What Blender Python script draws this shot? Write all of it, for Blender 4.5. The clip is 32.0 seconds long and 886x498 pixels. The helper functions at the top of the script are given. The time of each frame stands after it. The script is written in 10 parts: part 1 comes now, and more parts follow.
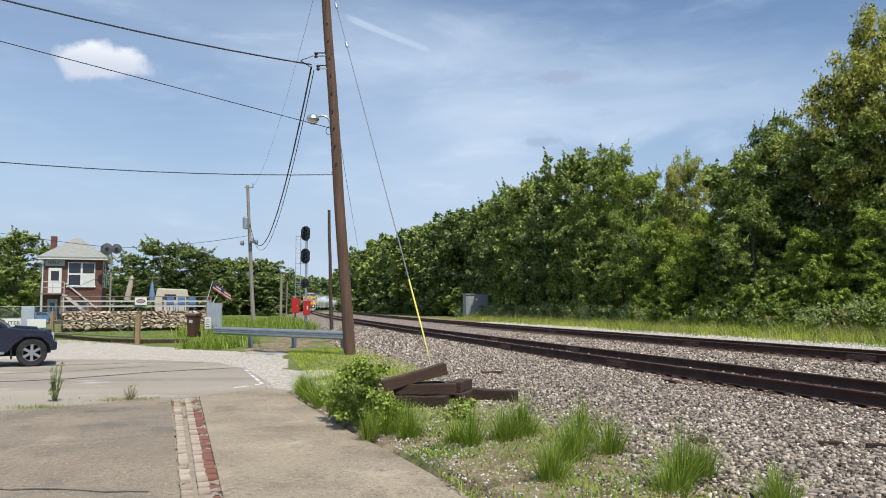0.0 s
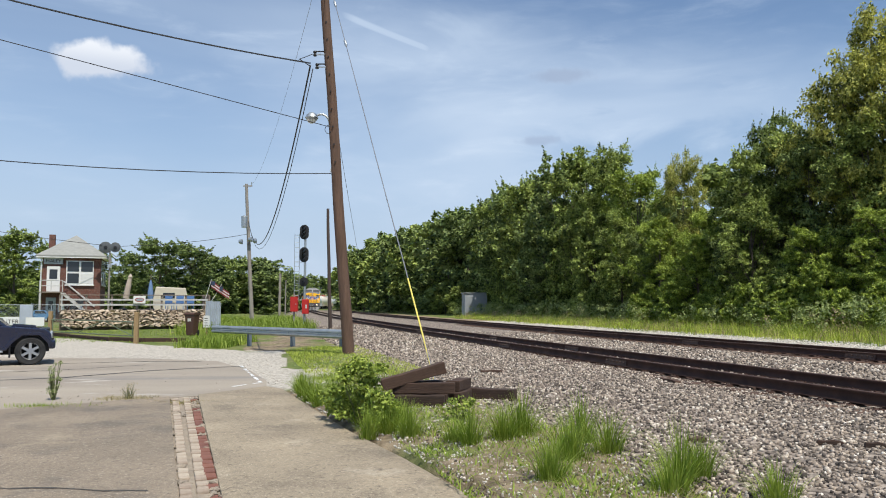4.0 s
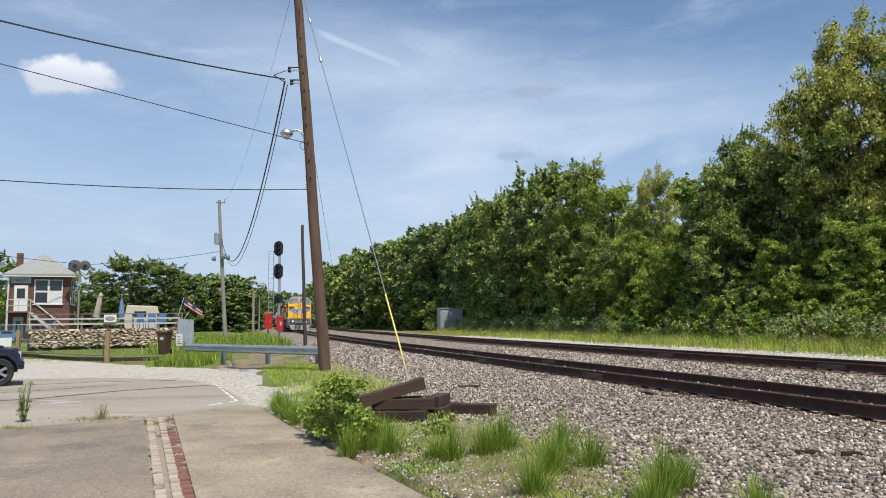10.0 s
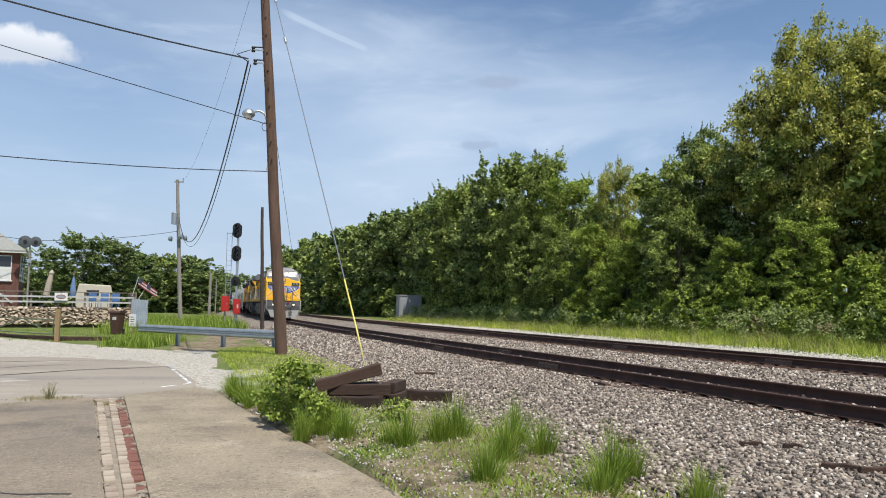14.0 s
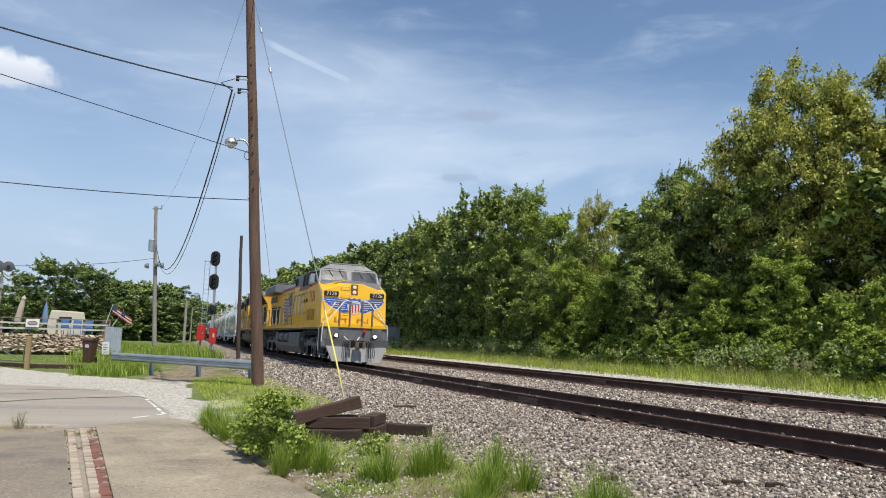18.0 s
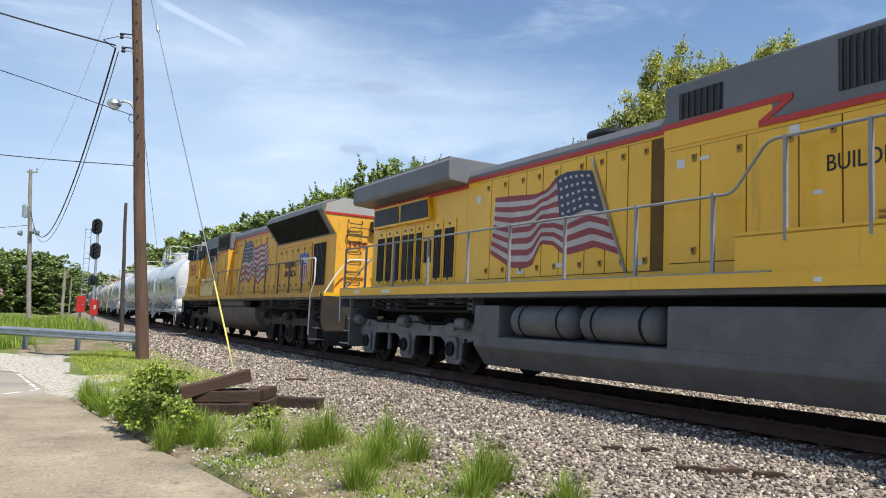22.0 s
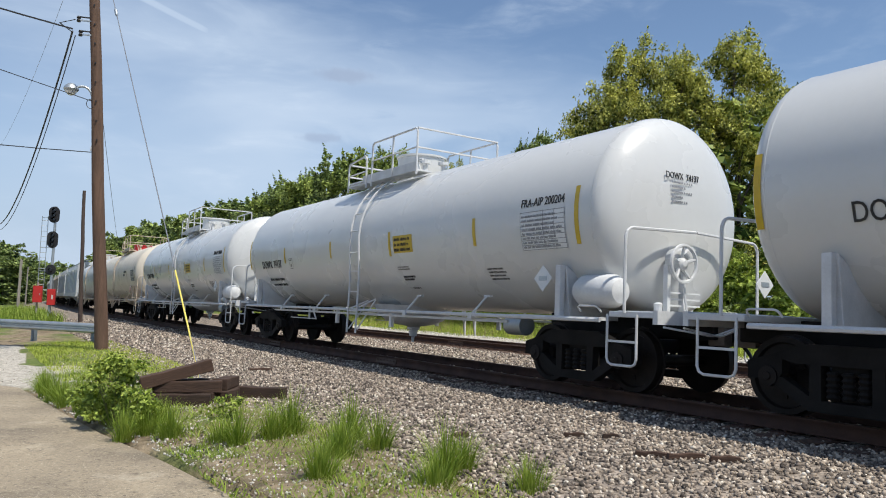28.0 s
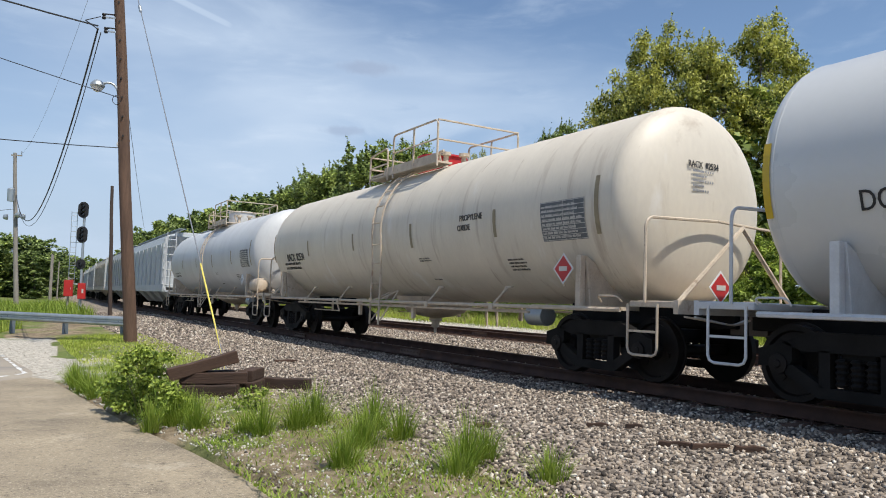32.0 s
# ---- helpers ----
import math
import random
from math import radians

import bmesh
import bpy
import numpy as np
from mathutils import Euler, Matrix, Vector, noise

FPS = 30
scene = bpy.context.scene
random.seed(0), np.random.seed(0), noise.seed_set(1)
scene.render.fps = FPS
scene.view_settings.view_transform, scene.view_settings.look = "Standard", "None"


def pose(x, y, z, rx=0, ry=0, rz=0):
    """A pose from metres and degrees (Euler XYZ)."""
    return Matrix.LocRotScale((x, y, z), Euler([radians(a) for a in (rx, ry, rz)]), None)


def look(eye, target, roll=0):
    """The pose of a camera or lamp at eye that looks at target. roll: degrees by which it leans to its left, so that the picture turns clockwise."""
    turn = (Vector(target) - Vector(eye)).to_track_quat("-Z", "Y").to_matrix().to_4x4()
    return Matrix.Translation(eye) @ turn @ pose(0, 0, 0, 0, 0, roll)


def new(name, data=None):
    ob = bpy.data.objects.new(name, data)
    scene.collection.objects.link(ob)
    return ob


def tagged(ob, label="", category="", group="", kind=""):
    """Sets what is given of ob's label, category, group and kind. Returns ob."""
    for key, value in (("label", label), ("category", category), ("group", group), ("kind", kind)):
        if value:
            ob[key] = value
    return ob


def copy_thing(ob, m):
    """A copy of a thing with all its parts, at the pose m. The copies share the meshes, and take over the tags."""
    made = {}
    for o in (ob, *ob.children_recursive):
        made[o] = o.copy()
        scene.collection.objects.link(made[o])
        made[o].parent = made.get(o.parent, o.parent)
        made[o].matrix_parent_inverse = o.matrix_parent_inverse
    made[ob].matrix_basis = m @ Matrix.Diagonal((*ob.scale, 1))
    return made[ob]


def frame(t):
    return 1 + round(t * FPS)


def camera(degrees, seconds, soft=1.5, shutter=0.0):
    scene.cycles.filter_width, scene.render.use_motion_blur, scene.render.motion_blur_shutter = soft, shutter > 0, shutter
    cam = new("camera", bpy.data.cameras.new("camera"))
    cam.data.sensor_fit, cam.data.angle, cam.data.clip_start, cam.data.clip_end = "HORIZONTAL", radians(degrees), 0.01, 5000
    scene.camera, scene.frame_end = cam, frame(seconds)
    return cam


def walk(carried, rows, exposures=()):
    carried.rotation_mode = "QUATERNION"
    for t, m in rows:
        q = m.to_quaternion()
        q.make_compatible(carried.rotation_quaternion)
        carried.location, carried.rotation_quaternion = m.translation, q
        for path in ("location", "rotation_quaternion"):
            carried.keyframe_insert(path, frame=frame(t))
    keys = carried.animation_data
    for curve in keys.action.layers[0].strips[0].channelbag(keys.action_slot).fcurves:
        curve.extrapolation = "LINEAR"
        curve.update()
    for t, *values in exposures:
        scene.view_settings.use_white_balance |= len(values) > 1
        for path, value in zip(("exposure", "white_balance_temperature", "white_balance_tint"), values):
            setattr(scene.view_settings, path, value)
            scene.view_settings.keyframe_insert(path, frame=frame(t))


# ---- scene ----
CAM = [(0,0.046,-0.011,1.651,0.00,4.33,0.12),(0.5,0.046,-0.010,1.654,0.01,4.39,0.12),(1,0.046,-0.002,1.658,-0.06,4.59,0.07),(1.5,0.044,0.001,1.657,-0.16,4.81,0.07),(2,0.043,0.004,1.655,-0.22,4.85,0.09),(2.5,0.044,-0.002,1.655,-0.16,4.69,0.12),(3,0.045,-0.008,1.653,-0.08,4.44,0.15),(3.5,0.044,-0.007,1.653,-0.06,4.22,0.10),(5.5,0.042,-0.009,1.655,-0.26,4.38,-0.05),(6,0.045,-0.013,1.655,-0.34,4.41,-0.04),(6.5,0.046,-0.019,1.653,-0.49,4.45,-0.04),(7,0.044,-0.025,1.651,-0.65,4.52,-0.03),(7.5,0.044,-0.023,1.652,-0.85,4.62,0.07),(8,0.050,-0.019,1.653,-1.05,4.82,0.18),(8.5,0.077,-0.035,1.652,-1.27,5.07,0.41),(9,0.085,-0.037,1.651,-1.57,5.32,0.58),(9.5,0.027,-0.011,1.650,-1.75,5.45,0.76),(10,-0.017,-0.002,1.648,-2.00,5.39,0.70),(10.5,-0.016,-0.010,1.647,-2.32,5.16,0.48),(11,-0.014,-0.011,1.646,-2.54,4.77,0.35),(11.5,-0.016,-0.014,1.646,-2.84,4.37,0.12),(12,-0.016,-0.022,1.641,-3.18,4.12,-0.03),(12.5,-0.018,-0.020,1.641,-3.75,4.01,-0.41),(13,-0.018,-0.012,1.644,-4.35,4.08,-0.73),(13.5,-0.007,-0.020,1.644,-4.81,4.28,-0.90),(14,-0.005,-0.023,1.643,-5.10,4.46,-0.78),(14.5,-0.051,-0.005,1.645,-5.17,4.63,-0.63),(16.5,-0.052,-0.005,1.648,-6.10,6.07,-1.23),(17,-0.056,0.001,1.653,-6.46,6.51,-1.35),(17.5,-0.059,0.004,1.654,-6.71,6.82,-1.51),(18,-0.063,0.010,1.655,-6.79,6.90,-1.57),(18.5,-0.069,0.015,1.658,-6.78,6.70,-1.59),(19,-0.071,0.017,1.657,-7.04,6.33,-1.57),(19.5,-0.066,0.019,1.657,-7.79,5.90,-1.54),(20,-0.056,0.017,1.655,-8.98,5.57,-1.57),(20.5,-0.046,0.023,1.657,-10.44,5.34,-1.64),(21,-0.040,0.023,1.659,-11.93,5.18,-1.66),(21.5,-0.038,0.021,1.654,-13.29,5.16,-1.79),(22,-0.030,0.020,1.655,-14.66,5.07,-1.69),(22.5,-0.022,0.019,1.651,-15.83,5.06,-1.61),(23,-0.013,0.016,1.647,-16.67,5.04,-1.43),(23.5,-0.011,0.017,1.646,-16.99,5.05,-1.27),(24,-0.014,0.022,1.648,-16.82,5.19,-1.28),(24.5,-0.014,0.022,1.648,-16.48,5.37,-1.46),(25,-0.018,0.023,1.653,-16.26,5.50,-1.62),(25.5,-0.015,0.022,1.655,-16.25,5.57,-1.80),(26,-0.013,0.024,1.653,-16.42,5.50,-1.96),(26.5,-0.014,0.020,1.646,-16.63,5.33,-2.09),(28.5,-0.008,0.016,1.644,-17.44,4.12,-1.45),(29,-0.003,0.014,1.644,-17.44,4.01,-1.33),(29.5,0.022,-0.002,1.640,-17.30,4.13,-1.45),(30,0.033,-0.002,1.646,-16.77,4.14,-1.44),(30.5,0.028,0.007,1.645,-16.19,4.15,-1.43),(31,0.025,0.005,1.639,-15.86,4.01,-1.40),(31.5,0.025,0.001,1.637,-15.66,3.81,-1.28),(32,0.024,-0.002,1.638,-15.39,3.68,-1.24)]
cam = camera(60.89, 32.0, soft=1.0)
walk(cam, [(t, pose(x, y, z, 90 + pi_, ro, ya)) for t, x, y, z, ya, pi_, ro in CAM], [(0, 0.0), (18, 0.02), (20.3, 0.02), (21.2, 0.06), (22.0, 0.28), (23, 0.26), (25, 0.18), (26.2, 0.03), (29, -0.02), (32, 0.0)])

# ---- light: high summer sun behind the camera to the right, thin cirrus ----
SUN_AZ, SUN_EL = 150.0, 62.0
sun = new("sun", bpy.data.lights.new("sun", "SUN"))
sun.data.energy, sun.data.angle, sun.data.color = 4.8, radians(0.55), (1.0, 0.94, 0.83)
_sd = Vector((math.sin(radians(SUN_AZ)) * math.cos(radians(SUN_EL)), math.cos(radians(SUN_AZ)) * math.cos(radians(SUN_EL)), math.sin(radians(SUN_EL))))
sun.matrix_world = look(_sd * 100, (0, 0, 0))


def build_world():
    w = bpy.data.worlds.new("sky")
    scene.world = w
    w.use_nodes = True
    nt = w.node_tree
    nt.nodes.clear()
    N, L = nt.nodes.new, nt.links.new
    out = N("ShaderNodeOutputWorld")
    bg = N("ShaderNodeBackground")
    sky = N("ShaderNodeTexSky")
    sky.sky_type, sky.sun_disc = "NISHITA", False
    sky.sun_elevation, sky.sun_rotation = radians(SUN_EL), radians(SUN_AZ)
    sky.altitude, sky.air_density, sky.dust_density, sky.ozone_density = 150, 1.0, 0.3, 2.5
    tc = N("ShaderNodeTexCoord")
    sep = N("ShaderNodeSeparateXYZ")
    L(tc.outputs["Generated"], sep.inputs[0])

    def math_(op, a, b=None, c=None, clamp=False):
        n = N("ShaderNodeMath")
        n.operation, n.use_clamp = op, clamp
        for i, q in enumerate((a, b, c)):
            if q is None:
                continue
            if isinstance(q, (int, float)):
                n.inputs[i].default_value = q
            else:
                L(q, n.inputs[i])
        return n.outputs[0]
    def noise_(vec, scale, detail, rough, dist=0.0):
        n = N("ShaderNodeTexNoise")
        n.inputs["Scale"].default_value, n.inputs["Detail"].default_value = scale, detail
        n.inputs["Roughness"].default_value, n.inputs["Distortion"].default_value = rough, dist
        L(vec, n.inputs["Vector"])
        return n.outputs["Fac"]

    def ramp_(fac, a, b):
        n = N("ShaderNodeMapRange")
        n.interpolation_type = "SMOOTHSTEP"
        n.inputs["From Min"].default_value, n.inputs["From Max"].default_value = a, b
        L(fac, n.inputs["Value"])
        return n.outputs["Result"]

    def mix_(f, a, b):
        n = N("ShaderNodeMix")
        n.data_type = "RGBA"
        L(f, n.inputs["Factor"])
        for k, q in ((6, a), (7, b)):
            if isinstance(q, tuple):
                n.inputs[k].default_value = (*q, 1)
            else:
                L(q, n.inputs[k])
        return n.outputs[2]
    # azimuth and height in degrees, on a stretched plane for streaky cirrus
    azim = math_("MULTIPLY", math_("ARCTAN2", sep.outputs[0], sep.outputs[1]), 57.2958)
    high = math_("MULTIPLY", math_("ARCSINE", sep.outputs[2]), 57.2958)
    comb = N("ShaderNodeCombineXYZ")
    L(math_("MULTIPLY", azim, 0.03), comb.inputs[0]), L(math_("MULTIPLY", high, 0.11), comb.inputs[1])
    mp = N("ShaderNodeMapping")
    mp.inputs["Rotation"].default_value = (0, 0, radians(14))
    L(comb.outputs[0], mp.inputs[0])
    broad, streak, fluff = noise_(mp.outputs[0], 1.3, 4, 0.5, 0.4), noise_(mp.outputs[0], 3.2, 7, 0.55, 0.6), noise_(mp.outputs[0], 9.0, 5, 0.6, 0.3)
    hw = math_("ADD", high, math_("MULTIPLY", math_("SUBTRACT", streak, 0.5), 9.0))
    top = math_("MULTIPLY_ADD", azim, -0.2, 23.0)
    under = math_("SUBTRACT", top, hw)
    sheet_ = math_("MULTIPLY", ramp_(under, -2.0, 5.5), ramp_(azim, 40.0, 22.0))
    gap = math_("MULTIPLY", ramp_(azim, 3.0, 13.0), ramp_(hw, 13.5, 11.0))
    sheet_ = math_("MULTIPLY", sheet_, math_("SUBTRACT", 1.0, math_("MULTIPLY", gap, 0.75)))
    body = math_("MULTIPLY_ADD", ramp_(broad, 0.30, 0.68), 0.5, 0.42)
    body = math_("MULTIPLY", body, math_("MULTIPLY_ADD", ramp_(azim, -20.0, 4.0), 0.55, 0.36))
    thin = math_("MULTIPLY", ramp_(streak, 0.46, 0.76), math_("MULTIPLY_ADD", ramp_(fluff, 0.35, 0.7), 0.26, 0.12))
    veil = math_("ADD", math_("MULTIPLY", sheet_, body), thin, clamp=True)
    line = math_("ABSOLUTE", math_("ADD", math_("SUBTRACT", high, 21.4), math_("MULTIPLY", math_("ADD", azim, 7.8), 0.34)))
    trail = math_("MULTIPLY", math_("MULTIPLY", ramp_(line, 0.55, 0.1), ramp_(azim, -9.0, -6.5)), ramp_(azim, 0.5, -1.5))
    veil = math_("MAXIMUM", veil, math_("MULTIPLY", trail, 0.75))
    haze = math_("MULTIPLY", ramp_(high, 17.0, 1.0), 0.85)
    col = mix_(haze, sky.outputs[0], (2.95, 3.8, 5.2))
    col = mix_(veil, col, (4.75, 5.7, 7.0))

    def puff_(centre, size, soft, lobes):
        d = N("ShaderNodeVectorMath")
        d.operation = "SUBTRACT"
        L(tc.outputs["Generated"], d.inputs[0])
        d.inputs[1].default_value = centre
        k = N("ShaderNodeVectorMath")
        k.operation = "MULTIPLY"
        L(d.outputs[0], k.inputs[0])
        k.inputs[1].default_value = size
        ln = N("ShaderNodeVectorMath")
        ln.operation = "LENGTH"
        L(k.outputs[0], ln.inputs[0])
        edge = math_("ADD", ln.outputs["Value"], math_("MULTIPLY", math_("SUBTRACT", noise_(tc.outputs["Generated"], lobes, 4, 0.55), 0.5), 2.0))
        return ramp_(edge, 1.0 + soft, 1.0 - soft)
    # one fair-weather cumulus, paler above, and two grey scraps
    cum = puff_((-0.398, 0.871, 0.287), (20, 20, 50), 0.28, 22)
    col = mix_(cum, col, mix_(ramp_(high, 16.2, 18.0), (5.1, 5.6, 6.5), (6.9, 7.2, 7.7)))
    col = mix_(math_("MULTIPLY", puff_((0.152, 0.945, 0.291), (26, 26, 130), 0.5, 34), 0.75), col, (2.9, 3.6, 4.9))
    col = mix_(math_("MULTIPLY", puff_((0.127, 0.966, 0.213), (45, 45, 190), 0.5, 40), 0.6), col, (2.9, 3.6, 4.9))
    L(col, bg.inputs[0])
    bg.inputs[1].default_value = 0.13
    L(bg.outputs[0], out.inputs[0])


build_world()
scene.view_settings.exposure = 0.0

# ---- the line of the railway ----
ZR = 0.4876
GA = 0.753
TRACK_GAP = 6.55
_S = np.arange(-160, 520, 0.25)
_k = np.interp(_S, [-160, 0, 30, 60, 100, 150, 190, 215, 520], [0.62, 0.62, 1.03, 0.55, 0.46, 0.0, 0.0, 4.0, 4.0]) * 1e-3
_i0 = int(np.argmin(abs(_S)))
_az = np.cumsum(_k) * 0.25
_az = radians(-15.99) + _az - _az[_i0]
_x, _y = np.cumsum(np.sin(_az)) * 0.25, np.cumsum(np.cos(_az)) * 0.25
_x, _y = _x - _x[_i0] + 9.0 * math.cos(radians(15.99)), _y - _y[_i0] + 9.0 * math.sin(radians(15.99))


def on_line(s, n=0.0):
    """Plan position at s along the track and n to its left, and the heading."""
    x, y, a = np.interp(s, _S, _x), np.interp(s, _S, _y), np.interp(s, _S, _az)
    return x - n * np.cos(a), y + n * np.sin(a), a


_KS = _S[::4]


def line_coords(X, Y):
    """s and n of plan points (arrays)."""
    X, Y = np.atleast_1d(X).astype(float), np.atleast_1d(Y).astype(float)
    cx, cy, ca = _x[::4], _y[::4], _az[::4]
    s, n = np.empty(len(X)), np.empty(len(X))
    for a in range(0, len(X), 4000):
        xs, ys = X[a:a + 4000], Y[a:a + 4000]
        d = (xs[:, None] - cx) ** 2 + (ys[:, None] - cy) ** 2
        i = d.argmin(1)
        dx, dy = xs - cx[i], ys - cy[i]
        n[a:a + 4000] = -dx * np.cos(ca[i]) + dy * np.sin(ca[i])
        s[a:a + 4000] = _KS[i] + dx * np.sin(ca[i]) + dy * np.cos(ca[i])
    return s, n


def ground_z(X, Y, sn=None):
    X, Y = np.atleast_1d(X).astype(float), np.atleast_1d(Y).astype(float)
    s, n = sn if sn is not None else line_coords(X, Y)
    near = np.interp(n, [-60, -16, -11, -8.4, -5, 0, 1.7, 3.4, 6.3, 7.6, 9], [0.5, 0.42, 0.30, 0.27, 0.28, 0.285, 0.285, 0.22, 0.15, 0.0, -0.02])
    fade = np.interp(np.hypot(X, Y), [90, 260], [1, 0])
    lawn = np.interp(Y, [33, 60, 90], [0, 0.25, 0.3]) * np.interp(n, [8, 12], [0, 1])
    return (near + lawn) * fade


# ---- mesh building ----
class B:
    """A growing mesh of vertices and faces."""

    def __init__(self):
        self.v, self.f = [], []

    def add(self, verts, faces):
        o = len(self.v)
        self.v += [tuple(p) for p in verts]
        self.f += [tuple(o + i for i in q) for q in faces]
        return self

    def box(self, x0, x1, y0, y1, z0, z1, m=None):
        vs = [(x, y, z) for z in (z0, z1) for x, y in ((x0, y0), (x1, y0), (x1, y1), (x0, y1))]
        if m is not None:
            vs = [m @ Vector(p) for p in vs]
        return self.add(vs, [(0, 3, 2, 1), (4, 5, 6, 7), (0, 1, 5, 4), (1, 2, 6, 5), (2, 3, 7, 6), (3, 0, 4, 7)])

    def prism(self, prof, axis, a0, a1):
        """A closed 2D outline pushed along an axis. axis x: outline (y, z); y: (x, z); z: (x, y)."""
        put = {"x": lambda a, p: (a, p[0], p[1]), "y": lambda a, p: (p[0], a, p[1]), "z": lambda a, p: (p[0], p[1], a)}[axis]
        n = len(prof)
        fs = [tuple(range(n))[::-1], tuple(range(n, 2 * n))] + [(i, (i + 1) % n, n + (i + 1) % n, n + i) for i in range(n)]
        if axis == "y":
            fs = [q[::-1] for q in fs]
        return self.add([put(a0, p) for p in prof] + [put(a1, p) for p in prof], fs)

    def tube(self, pts, r, n=8, r1=None, cap=True):
        pts = [Vector(p) for p in pts]
        k = len(pts)
        rings = []
        ref = None
        for i, p in enumerate(pts):
            d = (pts[min(i + 1, k - 1)] - pts[max(i - 1, 0)]).normalized()
            if ref is None:
                ref = d.orthogonal().normalized()
            a = (ref - d * ref.dot(d)).normalized()
            ref = a
            b = d.cross(a)
            q = r if r1 is None else r + (r1 - r) * i / max(k - 1, 1)
            rings += [p + (a * math.cos(2 * math.pi * j / n) + b * math.sin(2 * math.pi * j / n)) * q for j in range(n)]
        fs = [(i * n + j, i * n + (j + 1) % n, (i + 1) * n + (j + 1) % n, (i + 1) * n + j) for i in range(k - 1) for j in range(n)]
        if cap:
            fs += [tuple(range(n))[::-1], tuple((k - 1) * n + j for j in range(n))]
        return self.add(rings, fs)

    def lathe(self, prof, axis="x", n=32, c=(0, 0, 0), ends=True):
        """prof: (position along the axis, radius)."""
        vs = []
        for a, r in prof:
            for j in range(n):
                q = 2 * math.pi * j / n
                u, w = r * math.cos(q), r * math.sin(q)
                vs.append({"x": (c[0] + a, c[1] + u, c[2] + w), "y": (c[0] + w, c[1] + a, c[2] + u), "z": (c[0] + u, c[1] + w, c[2] + a)}[axis])
        k = len(prof)
        fs = [(i * n + j, i * n + (j + 1) % n, (i + 1) * n + (j + 1) % n, (i + 1) * n + j) for i in range(k - 1) for j in range(n)]
        fs = [q[::-1] for q in fs]
        if ends:
            fs += [tuple(range(n)), tuple((k - 1) * n + j for j in range(n))[::-1]]
        return self.add(vs, fs)

    def mesh(self, name, material, smooth=False, bevel=0.0, weld=False, fix=True):
        me = bpy.data.meshes.new(name)
        me.from_pydata(self.v, [], self.f)
        if bevel or weld or fix:
            bm = bmesh.new()
            bm.from_mesh(me)
            if weld:
                bmesh.ops.remove_doubles(bm, verts=bm.verts, dist=1e-4)
            if bevel:
                es = [e for e in bm.edges if len(e.link_faces) == 2 and e.calc_face_angle(0) > 0.5]
                bmesh.ops.bevel(bm, geom=es, offset=bevel, segments=2, profile=0.6, affect="EDGES", clamp_overlap=True)
            bmesh.ops.recalc_face_normals(bm, faces=bm.faces)
            bm.to_mesh(me)
            bm.free()
        if smooth:
            me.polygons.foreach_set("use_smooth", [True] * len(me.polygons))
            me.set_sharp_from_angle(angle=radians(38))
        me.materials.append(material)
        me.update()
        return me


def thing(name, label, category, m=None, group="", kind=""):
    ob = new(name)
    ob.empty_display_size = 0.2
    if m is not None:
        ob.matrix_basis = m
    return tagged(ob, label, category, group, kind)


def part(name, b, material, parent=None, label="", smooth=False, bevel=0.0, m=None, weld=False):
    me = b if isinstance(b, bpy.types.Mesh) else b.mesh(name, material, smooth, bevel, weld)
    ob = new(name, me)
    ob.parent = parent
    if m is not None:
        ob.matrix_basis = m
    if label:
        tagged(ob, label)
    return ob


def raw_mesh(name, verts, faces, material, smooth=False):
    """A mesh from arrays of equal-sided faces, quickly."""
    verts, faces = np.asarray(verts, dtype=np.float32), np.asarray(faces, dtype=np.int32)
    me = bpy.data.meshes.new(name)
    me.vertices.add(len(verts))
    me.vertices.foreach_set("co", verts.ravel())
    k = faces.shape[1]
    me.loops.add(faces.size)
    me.loops.foreach_set("vertex_index", faces.ravel())
    me.polygons.add(len(faces))
    me.polygons.foreach_set("loop_start", np.arange(0, faces.size, k, dtype=np.int32))
    me.materials.append(material)
    me.update(calc_edges=True)
    me.validate()
    if smooth:
        me.polygons.foreach_set("use_smooth", [True] * len(me.polygons))
    return me


_texts = {}


def text_mesh(body, size, material, depth=0.004, align="CENTER"):
    key = (body, size, material.name, align)
    if key not in _texts:
        cu = bpy.data.curves.new("lettering", "FONT")
        cu.body, cu.size, cu.extrude, cu.align_x, cu.align_y = body, size, depth, align, "CENTER"
        cu.resolution_u = 3
        tmp = bpy.data.objects.new("lettering_tmp", cu)
        scene.collection.objects.link(tmp)
        bpy.context.view_layer.update()
        me = bpy.data.meshes.new_from_object(tmp.evaluated_get(bpy.context.evaluated_depsgraph_get()))
        bpy.data.objects.remove(tmp)
        bpy.data.curves.remove(cu)
        me.materials.clear()
        me.materials.append(material)
        _texts[key] = me
    return _texts[key]


# ---- materials ----
def nodes_of(name):
    m = bpy.data.materials.new(name)
    m.use_nodes = True
    nt = m.node_tree
    return m, nt, nt.nodes["Principled BSDF"]


